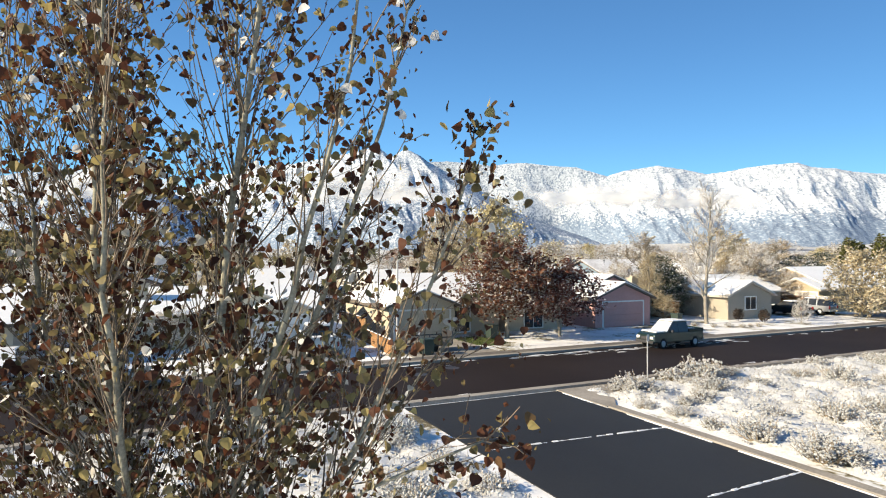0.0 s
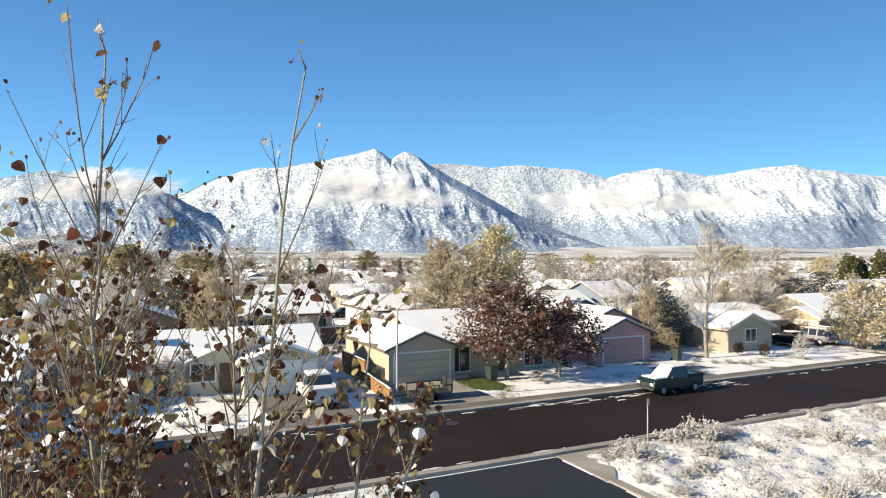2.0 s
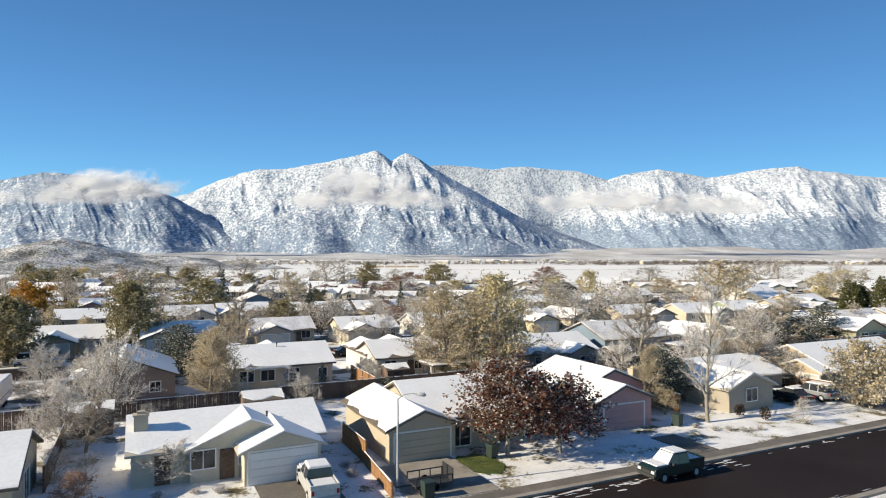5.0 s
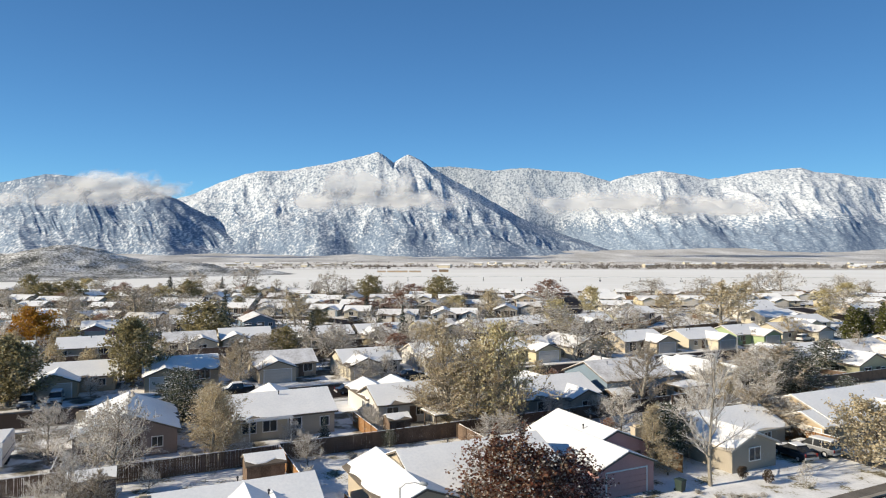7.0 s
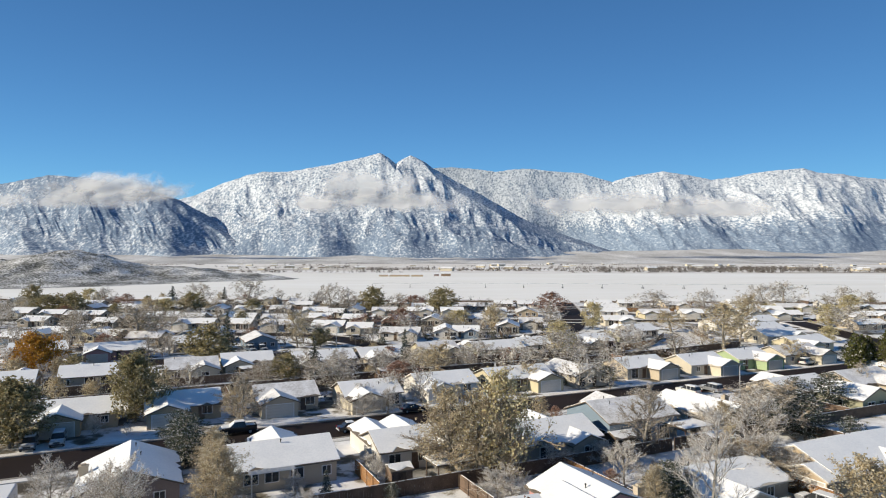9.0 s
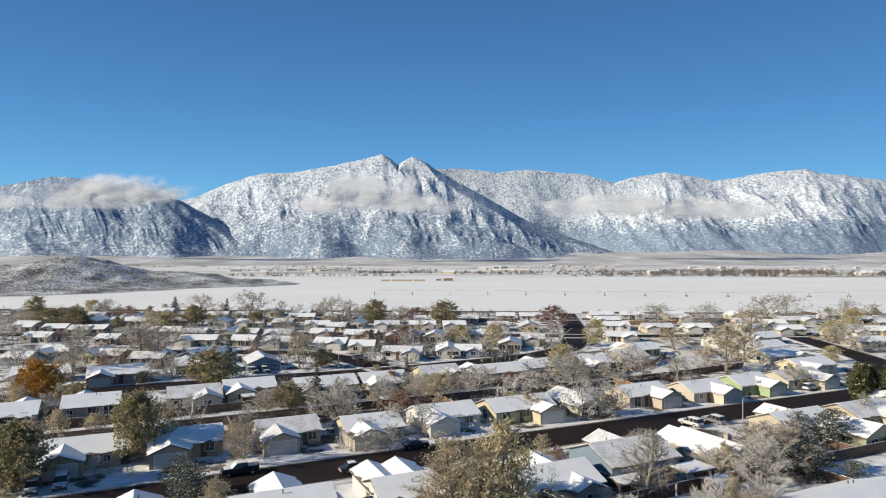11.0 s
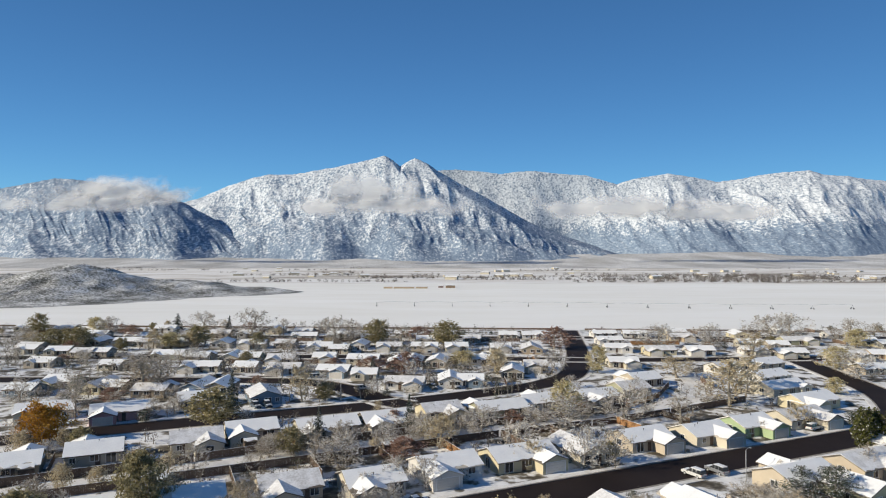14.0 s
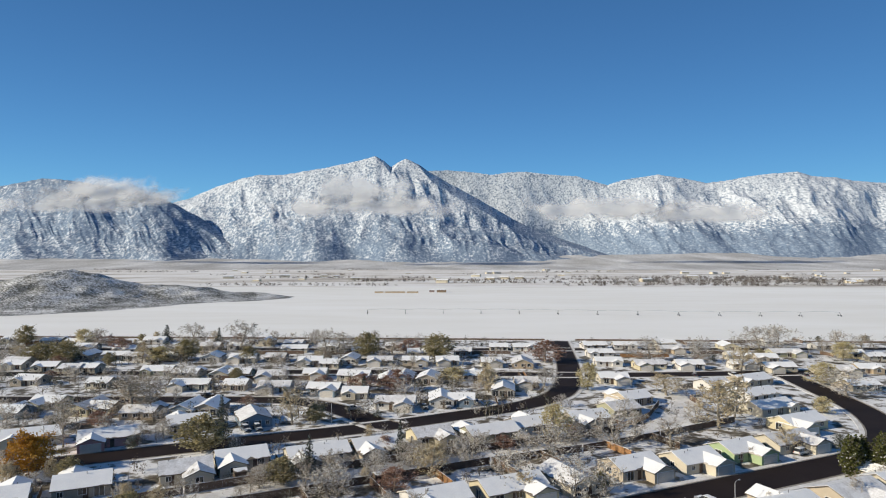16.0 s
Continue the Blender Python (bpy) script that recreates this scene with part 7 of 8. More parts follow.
    part("bumper", Solid().box(xf - 0.1, -W * 0.47, 0.42, xf + 0.06, W * 0.47, 0.62, 0.03), DARK_METAL, root)
    part("bumper", Solid().box(xr - 0.06, -W * 0.47, 0.42, xr + 0.1, W * 0.47, 0.62, 0.03), STEEL, root)
    part("grille", Solid().box(xf - 0.05, -W * 0.22, 0.66, xf + 0.02, W * 0.22, 0.88), DARK_METAL, root)
    if snow and kind == "pickup_truck":
        part("windscreen_snow", taper(Solid(), [(1.2, 1.17), (0.5, 1.8), (0.54, 1.84), (1.27, 1.2)], W * 0.86, W * 0.7, 1.15, 1.82), SNOW, b, "snow left on the windscreen")
    if snow:
        part("snow_cover", Solid().box(roofpts[0][0], -W * 0.36, top + 0.052, roofpts[-1][0] + 0.02, W * 0.36, top + 0.13, 0.05), SNOW, rf, "snow left on the roof")
        part("hood_snow", Solid().box(1.2, -W * 0.40, low + 0.05, xf - 0.42, W * 0.40, low + (0.13 if kind == "pickup_truck" else 0.09), 0.03), SNOW, b, "snow left on the hood")
    return root


P_WHITE = car_paint("white_car_paint", (0.62, 0.62, 0.60), 0.0)
P_GREEN = car_paint("dark_green_car_paint", (0.012, 0.03, 0.027))
P_BLACK = car_paint("black_car_paint", (0.02, 0.02, 0.022))
P_SILVER = car_paint("silver_car_paint", (0.36, 0.37, 0.39), 0.5)
P_BLUE = car_paint("blue_grey_car_paint", (0.10, 0.14, 0.19))
car("pickup_truck", P_WHITE, street_pose(10.3, 40.7, 87, 0.05), "white pickup truck with snow on it in a driveway")
car("pickup_truck", P_GREEN, street_pose(33.2, 32.95, 181, 0.02) @ Matrix.Diagonal((0.85, 0.9, 0.96, 1)), "dark green pickup truck parked at the kerb")
base_cars = {
    "suv": car("suv", P_SILVER, street_pose(-14.8, 105.2, -90), "silver car dusted with snow in a driveway"),
    "sedan": car("sedan", P_BLACK, street_pose(41.9, 101.9, 0, 0.03), "dark car parked along the kerb"),
    "white": car("suv", P_WHITE, street_pose(-11.4, 106.0, -90), "white car covered with snow in a driveway"),
    "blue": car("suv", P_BLUE, street_pose(27.0, 186.5, -80), "blue-grey car with a snowy roof"),
    "truck": car("pickup_truck", P_BLACK, street_pose(12.6, 100.6, 180, 0.03), "black pickup truck at the kerb"),
}
for k, m in (("sedan", street_pose(28.8, 94.6, 0, 0.03)), ("white", street_pose(117.6, 106.5, -80)), ("sedan", street_pose(121, 106.8, -95)), ("suv", street_pose(136.0, 109.0, -85)), ("sedan", street_pose(139.2, 108.8, -92)),
             ("white", street_pose(149.6, 104.9, 5)), ("suv", street_pose(102.1, 92.0, 90)), ("white", street_pose(96.5, 92.5, 95)), ("blue", street_pose(30.2, 186.2, -84)), ("suv", pose(-29, 204.5, 0, 0, 0, 20)),
             ("sedan", pose(-6.1, 206.5, 0, 0, 0, -75)), ("white", pose(1.5, 208, 0, 0, 0, -80)), ("sedan", pose(11, 213, 0, 0, 0, -65)), ("blue", pose(-48, 224, 0, 0, 0, 5)), ("white", pose(-54, 224, 0, 0, 0, 0)),
             ("sedan", pose(-83, 224, 0, 0, 0, 3)), ("suv", street_pose(165.0, 112.0, 20)), ("sedan", street_pose(61.8, 44.6, 80)), ("suv", street_pose(65.2, 44.6, 95)), ("sedan", street_pose(80, 38.8, 20)),
             ("white", pose(120, 263, 0, 0, 0, 90)), ("sedan", pose(104, 262, 0, 0, 0, 80)), ("suv", pose(-10, 281, 0, 0, 0, 90)), ("white", pose(-60, 282, 0, 0, 0, 95)), ("suv", pose(-118, 279, 0, 0, 0, 88)), ("sedan", pose(30, 282, 0, 0, 0, 92)), ("white", pose(88, 281, 0, 0, 0, 90)), ("sedan", pose(150, 262, 0, 0, 0, 70))):
    copy_thing(base_cars[k], m)
# two snowed-in cars further down the street
def snowed_in(m):
    """A sedan under a thick cover of snow."""
    c = car("sedan", P_SILVER, m, "sedan buried under fresh snow by the kerb", False)
    s = taper(Solid(), [(-2.2, 0.9), (-1.62, 1.02), (-1.02, 1.47), (0.2, 1.52), (1.0, 1.05), (2.2, 0.92), (2.2, 0.84), (1.0, 0.94), (0.16, 1.435), (-1.0, 1.405), (-1.6, 0.955), (-2.2, 0.83)], 1.66, 1.36, 0.9, 1.5)
    part("snow_cover", s, SNOW, c, "thick snow over hood, windows and roof")


snowed_in(street_pose(-1.9, 34.0, 3, 0.02))
snowed_in(street_pose(-6.6, 39.6, -90, 0.02))

caravan = thing("travel_trailer", street_pose(-13.6, 77.5), "white travel trailer with snow on its roof", "trailer")
part("body", Solid().extrude([(-3.4, 0.6), (3.2, 0.6), (3.4, 1.2), (3.2, 2.5), (2.8, 2.8), (-3.1, 2.8), (-3.4, 2.5)], "y", -1.2, 1.2), WHITE_PAINT, caravan, m=pose(0, 0, 0, 0, 0, 90))
part("snow_cover", Solid().box(-1.15, -3.0, 2.803, 1.15, 2.7, 2.9, 0.05), SNOW, caravan)
for y in (-0.5, 0.5):
    for x in (-1.05, 1.05):
        part("wheel", Solid().tube([Vector((x - 0.1, y, 0.35)), Vector((x + 0.1, y, 0.35))], [0.35, 0.35], 12), RUBBER, caravan)
part("window", Solid().box(-0.5, -3.42, 1.5, 0.5, -3.3, 2.1), GLASS, caravan)
part("stripe", Solid().box(-1.21, -3.2, 1.2, 1.21, 3.0, 1.32), P_BLUE, caravan)


# ---- farmland beyond the town ----
def barn(m, w, d, h, material, label):
    root = thing("barn", m, label, "barn", "farm buildings")
    walls, roof, snow = Solid(), Solid(), Solid()
    gable(walls, roof, snow, -w / 2, w / 2, -d / 2, d / 2, h, "x", 0.3)
    part("wall", walls, material, root)
    r = part("roof", roof, ROOF, root)
    part("snow_cover", snow, ROOF_SNOW, r)
    return root


barn(pose(-2.5, 886, 0), 13, 8, 3.4, WALLS["brown"], "dark brown barn standing alone in the snow field")
barn(pose(-16, 890, 0), 7, 5, 2.6, WALLS["mauve"], "small dark outbuilding in the snow field")
for i, (x, ln) in enumerate(((-88, 12), (-66, 28), (-42, 16))):
    hay = thing("hay_stack", pose(x, 868, 0), "long low stack of brown hay bales", "hay stack", "hay stacks")
    part("bales", Solid().box(-ln / 2, -1.4, 0, ln / 2, 1.4, 2.4, 0.3), WALLS["tan"], hay)
    part("snow_cover", Solid().box(-ln / 2 + 0.2, -1.2, 2.403, ln / 2 - 0.2, 1.2, 2.5, 0.1), SNOW, hay)
pivot = thing("irrigation_line", pose(0, 553, 0), "long wheeled irrigation line across the field", "irrigation line")
tower = Solid().tube([Vector((0, -2, 0)), Vector((0, 0, 3.4))], [0.12, 0.12], 4).tube([Vector((0, 2, 0)), Vector((0, 0, 3.4))], [0.12, 0.12], 4).tube([Vector((0, -2.2, 0.9)), Vector((0, 2.2, 0.9))], [0.1, 0.1], 4)
tower.tube([Vector((-0.2, -2, 0.6)), Vector((0.2, -2, 0.6))], [0.6, 0.6], 10).tube([Vector((-0.2, 2, 0.6)), Vector((0.2, 2, 0.6))], [0.6, 0.6], 10)
tower = tower.mesh("tower", DARK_METAL)
for i in range(13):
    part("tower", tower, None, pivot, m=pose(-66 + 33 * i, 6 * math.sin(i * 0.5) - i * 2.0, 0))
span = [Vector((-66 + 33 * i / 4, 6 * math.sin(i * 0.125) - i * 0.5, 3.4 + 0.7 * math.sin(math.pi * (i % 4) / 4))) for i in range(49)]
part("pipe", Solid().tube(span, [0.12] * len(span), 4), STEEL, pivot)
rb = random.Random(21)
farm = barn(pose(-300, 1500, 0), 16, 9, 3.2, WALLS["cream"], "pale farmhouse with a snowy roof on the valley floor")
for i in range(46):
    y = rb.choice((1250, 1420, 1600, 1900, 2250)) + rb.uniform(-60, 60)
    x = rb.uniform(-0.35, 0.72) * y
    copy_thing(farm, pose(x, y, 0, 0, 0, rb.uniform(-30, 30)) @ Matrix.Scale(rb.uniform(0.7, 1.5), 4))
# rows of bare trees and hedges on the valley floor
woods = Solid()
for line in range(46):
    y = rb.choice((1120, 1230, 1300, 1380, 1500, 1750, 2050, 2400, 2700)) + rb.uniform(-40, 40)
    x0 = rb.uniform(-0.55, 0.7) * y
    ln = rb.uniform(40, 420)
    if line < 9:
        y, x0, ln = 1180 + 45 * line, 250 + 70 * (line % 4), 620 - 30 * line
    for i in range(int(ln / 7)):
        c = Vector((x0 + ln * rb.random(), y + rb.gauss(0, 12), 0))
        h = rb.uniform(2.5, 7)
        for k in range(20):
            leaf_quad(woods, rb, c + Vector((rb.gauss(0, h * 0.28), rb.gauss(0, h * 0.28), abs(rb.gauss(h * 0.4, h * 0.28)))), h * 0.3)
DISTANT = leafy("distant_bare_trees", [(0.0, (0.09, 0.075, 0.06)), (0.6, (0.18, 0.155, 0.13)), (1.0, (0.40, 0.37, 0.34))])
tagged(part("distant_tree_rows", woods, DISTANT), "rows of bare trees and hedges between snowy fields", "trees", kind="stuff")

garden_woods, garden_stems, garden_pines = Solid(), Solid(), Solid()
rg = random.Random(12)
count = 0
while count < 1500:
    y = rg.uniform(115, 376)
    x = rg.uniform(-0.76, 0.74) * y
    u, v = x * SU.x + y * SU.y, x * SV.x + y * SV.y
    if v < 108 or 132 < v < 141 or (169 < v < 184 and x < 10) or abs(y - 271) < 7 or abs(y - 338) < 6 or (abs(y - 216) < 7 and x < -26) or (36 < x < 82 and y > 215) or (x > 104 and y < 285) or (60 < x < 104 and 195 < y < 262 and rg.random() < 0.6):
        continue
    west = x < 20 and y > 185
    if count > 800 and not west and rg.random() < 0.6:
        continue
    h = rg.uniform(0.8, 3.6) if not west else rg.uniform(1.0, 5.2)
    c = Vector((x, y, 0))
    dark = rg.random() < (0.3 if west else 0.12)
    garden_stems.tube([c, c + Vector((0, 0, h * 0.6))], [0.03 * h, 0.015 * h], 4)
    for k in range(4):
        garden_stems.tube([c + Vector((0, 0, h * 0.25)), c + Vector((rg.gauss(0, h * 0.25), rg.gauss(0, h * 0.25), h * rg.uniform(0.6, 1.0)))], [0.014 * h, 0.006 * h], 3)
    wide = rg.uniform(0.17, 0.26)
    for k in range(58):
        leaf_quad(garden_pines if dark else garden_woods, rg, c + Vector((rg.gauss(0, h * wide), rg.gauss(0, h * wide), min(h, abs(rg.gauss(h * 0.5, h * 0.22))))), 0.12 + 0.055 * h)
    count += 1
GARDEN_LEAF = leafy("far_garden_leaves", [(0.0, (0.06, 0.05, 0.04)), (0.4, (0.14, 0.11, 0.08)), (0.75, (0.28, 0.23, 0.17)), (0.9, (0.46, 0.42, 0.38)), (1.0, (0.75, 0.74, 0.73))])
far_garden = tagged(part("garden_greenery", garden_woods, GARDEN_LEAF), "small bare and frosted garden trees among the houses", "trees", kind="stuff")
part("garden_stems", garden_stems, BARK, far_garden)["kind"] = "stuff"
part("garden_evergreens", garden_pines, leafy("far_garden_needles", [(0.0, (0.03, 0.035, 0.022)), (0.6, (0.07, 0.08, 0.045)), (0.9, (0.14, 0.15, 0.09)), (1.0, (0.55, 0.55, 0.54))]), far_garden, "dark evergreen bushes")["kind"] = "stuff"

# ---- fences ----
BOARD = {}


def board_mesh(h, material):
    key = (round(h, 2), material.name)
    if key not in BOARD:
        BOARD[key] = Solid().add([(-.065, -.011, 0), (.065, -.011, 0), (.065, .011, 0), (-.065, .011, 0), (-.065, -.011, h - .03), (.065, -.011, h - .03), (.065, .011, h - .03), (-.065, .011, h - .03), (-.04, -.011, h), (.04, -.011, h), (.04, .011, h), (-.04, .011, h)],
                                 [(0, 3, 2, 1), (0, 1, 5, 4), (1, 2, 6, 5), (2, 3, 7, 6), (3, 0, 4, 7), (4, 5, 9, 8), (5, 6, 10, 9), (6, 7, 11, 10), (7, 4, 8, 11), (8, 9, 10, 11)]).mesh("board", material)
    return BOARD[key]


def fence(a, b, h=1.75, material=None, label="", single=False, seed=0):
    """A board fence between two places: posts, rails, boards and a line of snow on top."""
    material = material or OLD_BOARD
    a, b = Vector((*a, 0)), Vector((*b, 0))
    ln = (b - a).length
    d = (b - a).normalized()
    m = Matrix.Translation(a) @ Matrix.Rotation(math.atan2(d.y, d.x), 4, "Z")
    root = thing("fence", m, label or "weathered brown board fence with snow on top", "fence", "garden fences")
    rnd = random.Random(seed)
    n = max(1, round(ln / 2.4))
    pm = Solid().box(-0.05, 0.012, -0.1, 0.05, 0.112, h + 0.02).mesh("post", material)
    for i in range(n + 1):
        part("post", pm, None, root, m=pose(ln * i / n, 0, 0))
    for z in (0.35, h - 0.35):
        part("rail", Solid().box(0, 0.013, z, ln, 0.053, z + 0.09), material, root)
    k = int(ln / 0.142)
    if single:
        me = board_mesh(h, material)
        for i in range(k):
            part("board", me, None, root, m=pose((i + 0.5) * 0.142, rnd.uniform(-0.004, 0.004), rnd.uniform(-0.02, 0.02), 0, rnd.uniform(-0.6, 0.6), 0))
    else:
        s = Solid()
        w = 0.142 if ln < 16 else 0.3
        k = int(ln / w)
        for i in range(k):
            dz = rnd.uniform(-0.03, 0.03)
            s.box(i * w + 0.006, -0.012 + rnd.uniform(-.005, .005), 0.02, (i + 1) * w - 0.006, 0.011, h + dz)
        o = part("boarding", s, material, root)
        o["kind"] = "stuff"
    cap = Solid()
    x = 0.0
    while x < ln - 0.3:
        e = min(ln, x + rnd.uniform(0.4, 2.2))
        cap.box(x, -0.035, h + 0.025, e, 0.05, h + 0.025 + rnd.uniform(0.03, 0.08), 0.012)
        x = e + (rnd.uniform(0.05, 0.6) if rnd.random() < 0.4 else 0.0)
    part("snow_ridge", cap, SNOW, root, "thin ridge of snow")["kind"] = "stuff"
    return root


def uv_fence(u0, v0, u1, v1, **k):
    return fence(uvp(u0, v0), uvp(u1, v1), **k)


CEDAR_LABEL = "warm brown cedar board fence"
uv_fence(14.9, 50.5, 14.9, 44.6, h=1.7, material=CEDAR, label="tall cedar fence beside the garage", single=True, seed=1)
uv_fence(14.8, 44.5, 14.3, 37.6, h=0.95, material=CEDAR, label="low sunlit cedar fence along the drive", single=True, seed=2)
uv_fence(12.6, 65.7, 12.6, 54.0, material=CEDAR, label=CEDAR_LABEL, single=True, seed=3)
uv_fence(-16, 66, 12.4, 66, single=True, seed=4)
uv_fence(12.8, 66.4, 40, 66.4, label="grey-brown board fence between two gardens", seed=5)
uv_fence(40.2, 66.2, 66, 66.2, seed=6)
uv_fence(66.8, 43.0, 66.4, 56.0, material=CEDAR, label=CEDAR_LABEL + " beside the tan house", single=True, seed=7)
uv_fence(66.6, 66.3, 140, 66.3, seed=8)
uv_fence(-60, 66.2, -16.3, 66.2, seed=9)
for i, (u, v0, v1) in enumerate(((-7.5, 67, 76), (7.4, 66.6, 78), (23.6, 67, 76), (39.6, 67, 78), (56.2, 67, 79), (75.0, 67, 76), (91, 67, 80), (106, 67, 80), (121, 67, 80), (-5.6, 48, 65.6), (32.9, 54.5, 65.8), (47.5, 46, 65.8), (90, 45, 66))):
    uv_fence(u, v0, u, v1, material=CEDAR if i % 3 == 2 else OLD_BOARD, label="board fence between two gardens", seed=20 + i)
for i, (u0, v0, u1, v1) in enumerate(((-60, 131.5, -1, 131.5), (-0.6, 131.8, 40, 131.8), (40.5, 131.8, 75, 131.6), (75.5, 131.4, 101, 130.2), (101.5, 130, 128, 131), (128.5, 131, 160, 133.5), (-70, 142, -20, 141.8), (-19.6, 141.8, 8, 142.4), (8.4, 142.4, 29, 143.6), (29.4, 143.6, 70, 142.4), (70.4, 142.3, 104, 140), (104.4, 140, 122, 141.5), (122.3, 141.6, 140, 148), (140.2, 148.1, 156, 160))):
    uv_fence(u0, v0, u1, v1, material=OLD_BOARD if i != 12 else CEDAR, label="long brown board fence along the greenbelt", seed=40 + i)
for i, u in enumerate((-2.6, 14.0, 30.0, 45.0, 60.0, 76.0, 89.0, 109.0, 125.0)):
    uv_fence(u, 121, u, 131.2, seed=60 + i, material=CEDAR if i in (4, 7) else OLD_BOARD, label="board fence between two snowy gardens")
for i, u in enumerate((-18.5, -2.2, 14.2, 29.6, 45.8, 61.6, 77.0, 92.2, 110.0, 126.0)):
    uv_fence(u, 144.2, u, 156, seed=80 + i, material=CEDAR if i in (3, 8) else OLD_BOARD, label="board fence between two snowy gardens")
rf = random.Random(5)
for i in range(44):
    y = rf.choice((208, 238, 254, 290, 312, 322, 352, 362))
    x = rf.uniform(-0.7, 0.62) * y
    if 34 < x < 84 or (x > 100 and y < 292):
        continue
    ln = rf.uniform(10, 28)
    if rf.random() < 0.45:
        fence((x, y), (x, y + 11), material=CEDAR if i % 4 == 0 else OLD_BOARD, label="brown board fence between two gardens", seed=100 + i)
    else:
        fence((x, y), (x + ln, y + 0.5), material=CEDAR if i % 5 == 0 else OLD_BOARD, label="brown board fence behind a garden", seed=100 + i)
fence((-300, 390), (60, 375), h=1.0, label="long dark fence where the town meets the field", seed=91)
fence((78, 374), (280, 362), h=1.0, label="long dark fence where the town meets the field", seed=92)

# ---- shrubs in the yards and the snowed sagebrush in front ----
def shrub(seed, radius, height, twigs, tufts, tuft, label, snow=True):
    rnd = random.Random(seed)
    wood, caps = Solid(), Solid()
    for i in range(twigs):
        a, lean = rnd.uniform(0, 6.28), rnd.random() ** 0.7
        d = Vector((math.cos(a) * lean, math.sin(a) * lean, 0.35 + 0.7 * (1 - lean)))
        ln = rnd.uniform(0.6, 1.0) * math.hypot(radius * lean, height * (1 - 0.45 * lean))
        pts, rr = rod(rnd, Vector((math.cos(a) * 0.12 * radius, math.sin(a) * 0.12 * radius, -0.03)), d, ln, 0.012, 0.005, 3, 0.45, 0.08)
        wood.tube(pts, rr, 3)
        for k in range(tufts):
            if snow and rnd.random() < 0.85:
                p, _ = along(pts, rnd.uniform(0.45, 0.99))
                p = p + Vector((rnd.gauss(0, 1), rnd.gauss(0, 1), rnd.gauss(0, 0.6))) * tuft * 0.8
                r = tuft * rnd.uniform(0.4, 1.0)
                q = [p + Vector(o) * r * rnd.uniform(0.6, 1.2) for o in ((1, 0, 0), (0, 1, 0), (-1, 0, 0), (0, -1, 0), (0, 0, 0.8), (0, 0, -0.6))]
                caps.add(q, [(0, 1, 4), (1, 2, 4), (2, 3, 4), (3, 0, 4), (1, 0, 5), (2, 1, 5), (3, 2, 5), (0, 3, 5)])
    root = thing("shrub", pose(0, 0, 0), label, "shrub", "shrubs")
    part("branchwork", wood, TAN_BARK, root)["kind"] = "stuff"
    if snow:
        part("snow_dusting", caps, SAGE_SNOW, root, "clumps of snow on the twigs")["kind"] = "stuff"
    return root


SAGE_SNOW = leafy("snow_clumps", [(0.0, (0.46, 0.45, 0.42)), (0.3, (0.60, 0.60, 0.59)), (1.0, (0.72, 0.725, 0.73))])


def sage_material():
    m, nt, b = tree_of("snowed_brush_cover", 0.75, 0.2)
    fine, broad = noise_at(nt, 7.0, 6, "Position", None, 0.65), noise_at(nt, 0.7, 4, "Position")
    f = sums(nt, "ADD", sums(nt, "MULTIPLY", fine, 0.6), sums(nt, "MULTIPLY", broad, 0.4))
    nt.links.new(ramp(nt, f, [(0.33, (0.28, 0.24, 0.17)), (0.40, (0.50, 0.48, 0.43)), (0.47, (0.62, 0.62, 0.61)), (0.7, (0.72, 0.725, 0.73))]), b.inputs["Base Color"])
    bump(nt, b, fine, 0.7, 0.06)
    return m


SHRUBS = [shrub(1, 0.75, 0.62, 75, 9, 0.05, "low sagebrush thickly covered with snow"),
          shrub(2, 0.6, 0.45, 70, 9, 0.048, "low sagebrush thickly covered with snow"),
          shrub(3, 0.95, 0.75, 90, 9, 0.055, "broad sagebrush bush bowed down by snow")]
GARDEN = [shrub(4, 0.8, 0.9, 80, 4, 0.07, "round garden shrub dusted with snow"),
          shrub(5, 0.6, 0.7, 80, 3, 0.06, "round garden shrub dusted with snow")]
rs = random.Random(8)
used = set()


def put(pool, m):
    ob = rs.choice(pool)
    if ob.name in used:
        return copy_thing(ob, m)
    used.add(ob.name)
    ob.matrix_world = m
    return ob


def sage(u, v, k):
    return put(SHRUBS, street_pose(u, v, rs.uniform(0, 360)) @ Matrix.Diagonal((k, k, k * rs.uniform(0.85, 1.2), 1)))


n = 0
while n < 95:
    u, v = rs.uniform(19.2, 52), rs.uniform(6, 23.8)
    if 20.5 < u < 22.5 and v > 23:
        continue
    sage(u, v, rs.uniform(0.8, 1.4))
    n += 1
n = 0
while n < 45:
    u, v = rs.uniform(-12, 8.7), rs.uniform(6, 23.4)
    sage(u, v, rs.uniform(0.7, 1.2))
    n += 1
for u, v, k in ((18.95, 20.2, 1.0), (19.3, 18.6, 1.1), (19.0, 16.8, 1.0), (19.1, 15.0, 1.1), (19.0, 12.6, 1.2), (19.2, 10.4, 1.0), (22.0, 23.9, 1.3), (24.4, 23.9, 1.7), (25.8, 23.4, 1.4), (20.6, 22.6, 1.2), (8.6, 15.0, 1.2), (8.3, 17.2, 1.1), (8.8, 12.6, 1.2), (7.6, 19.5, 1.2)):
    sage(u, v, k)
MOUND = lattice(44)
MOUND_MAT = sage_material()


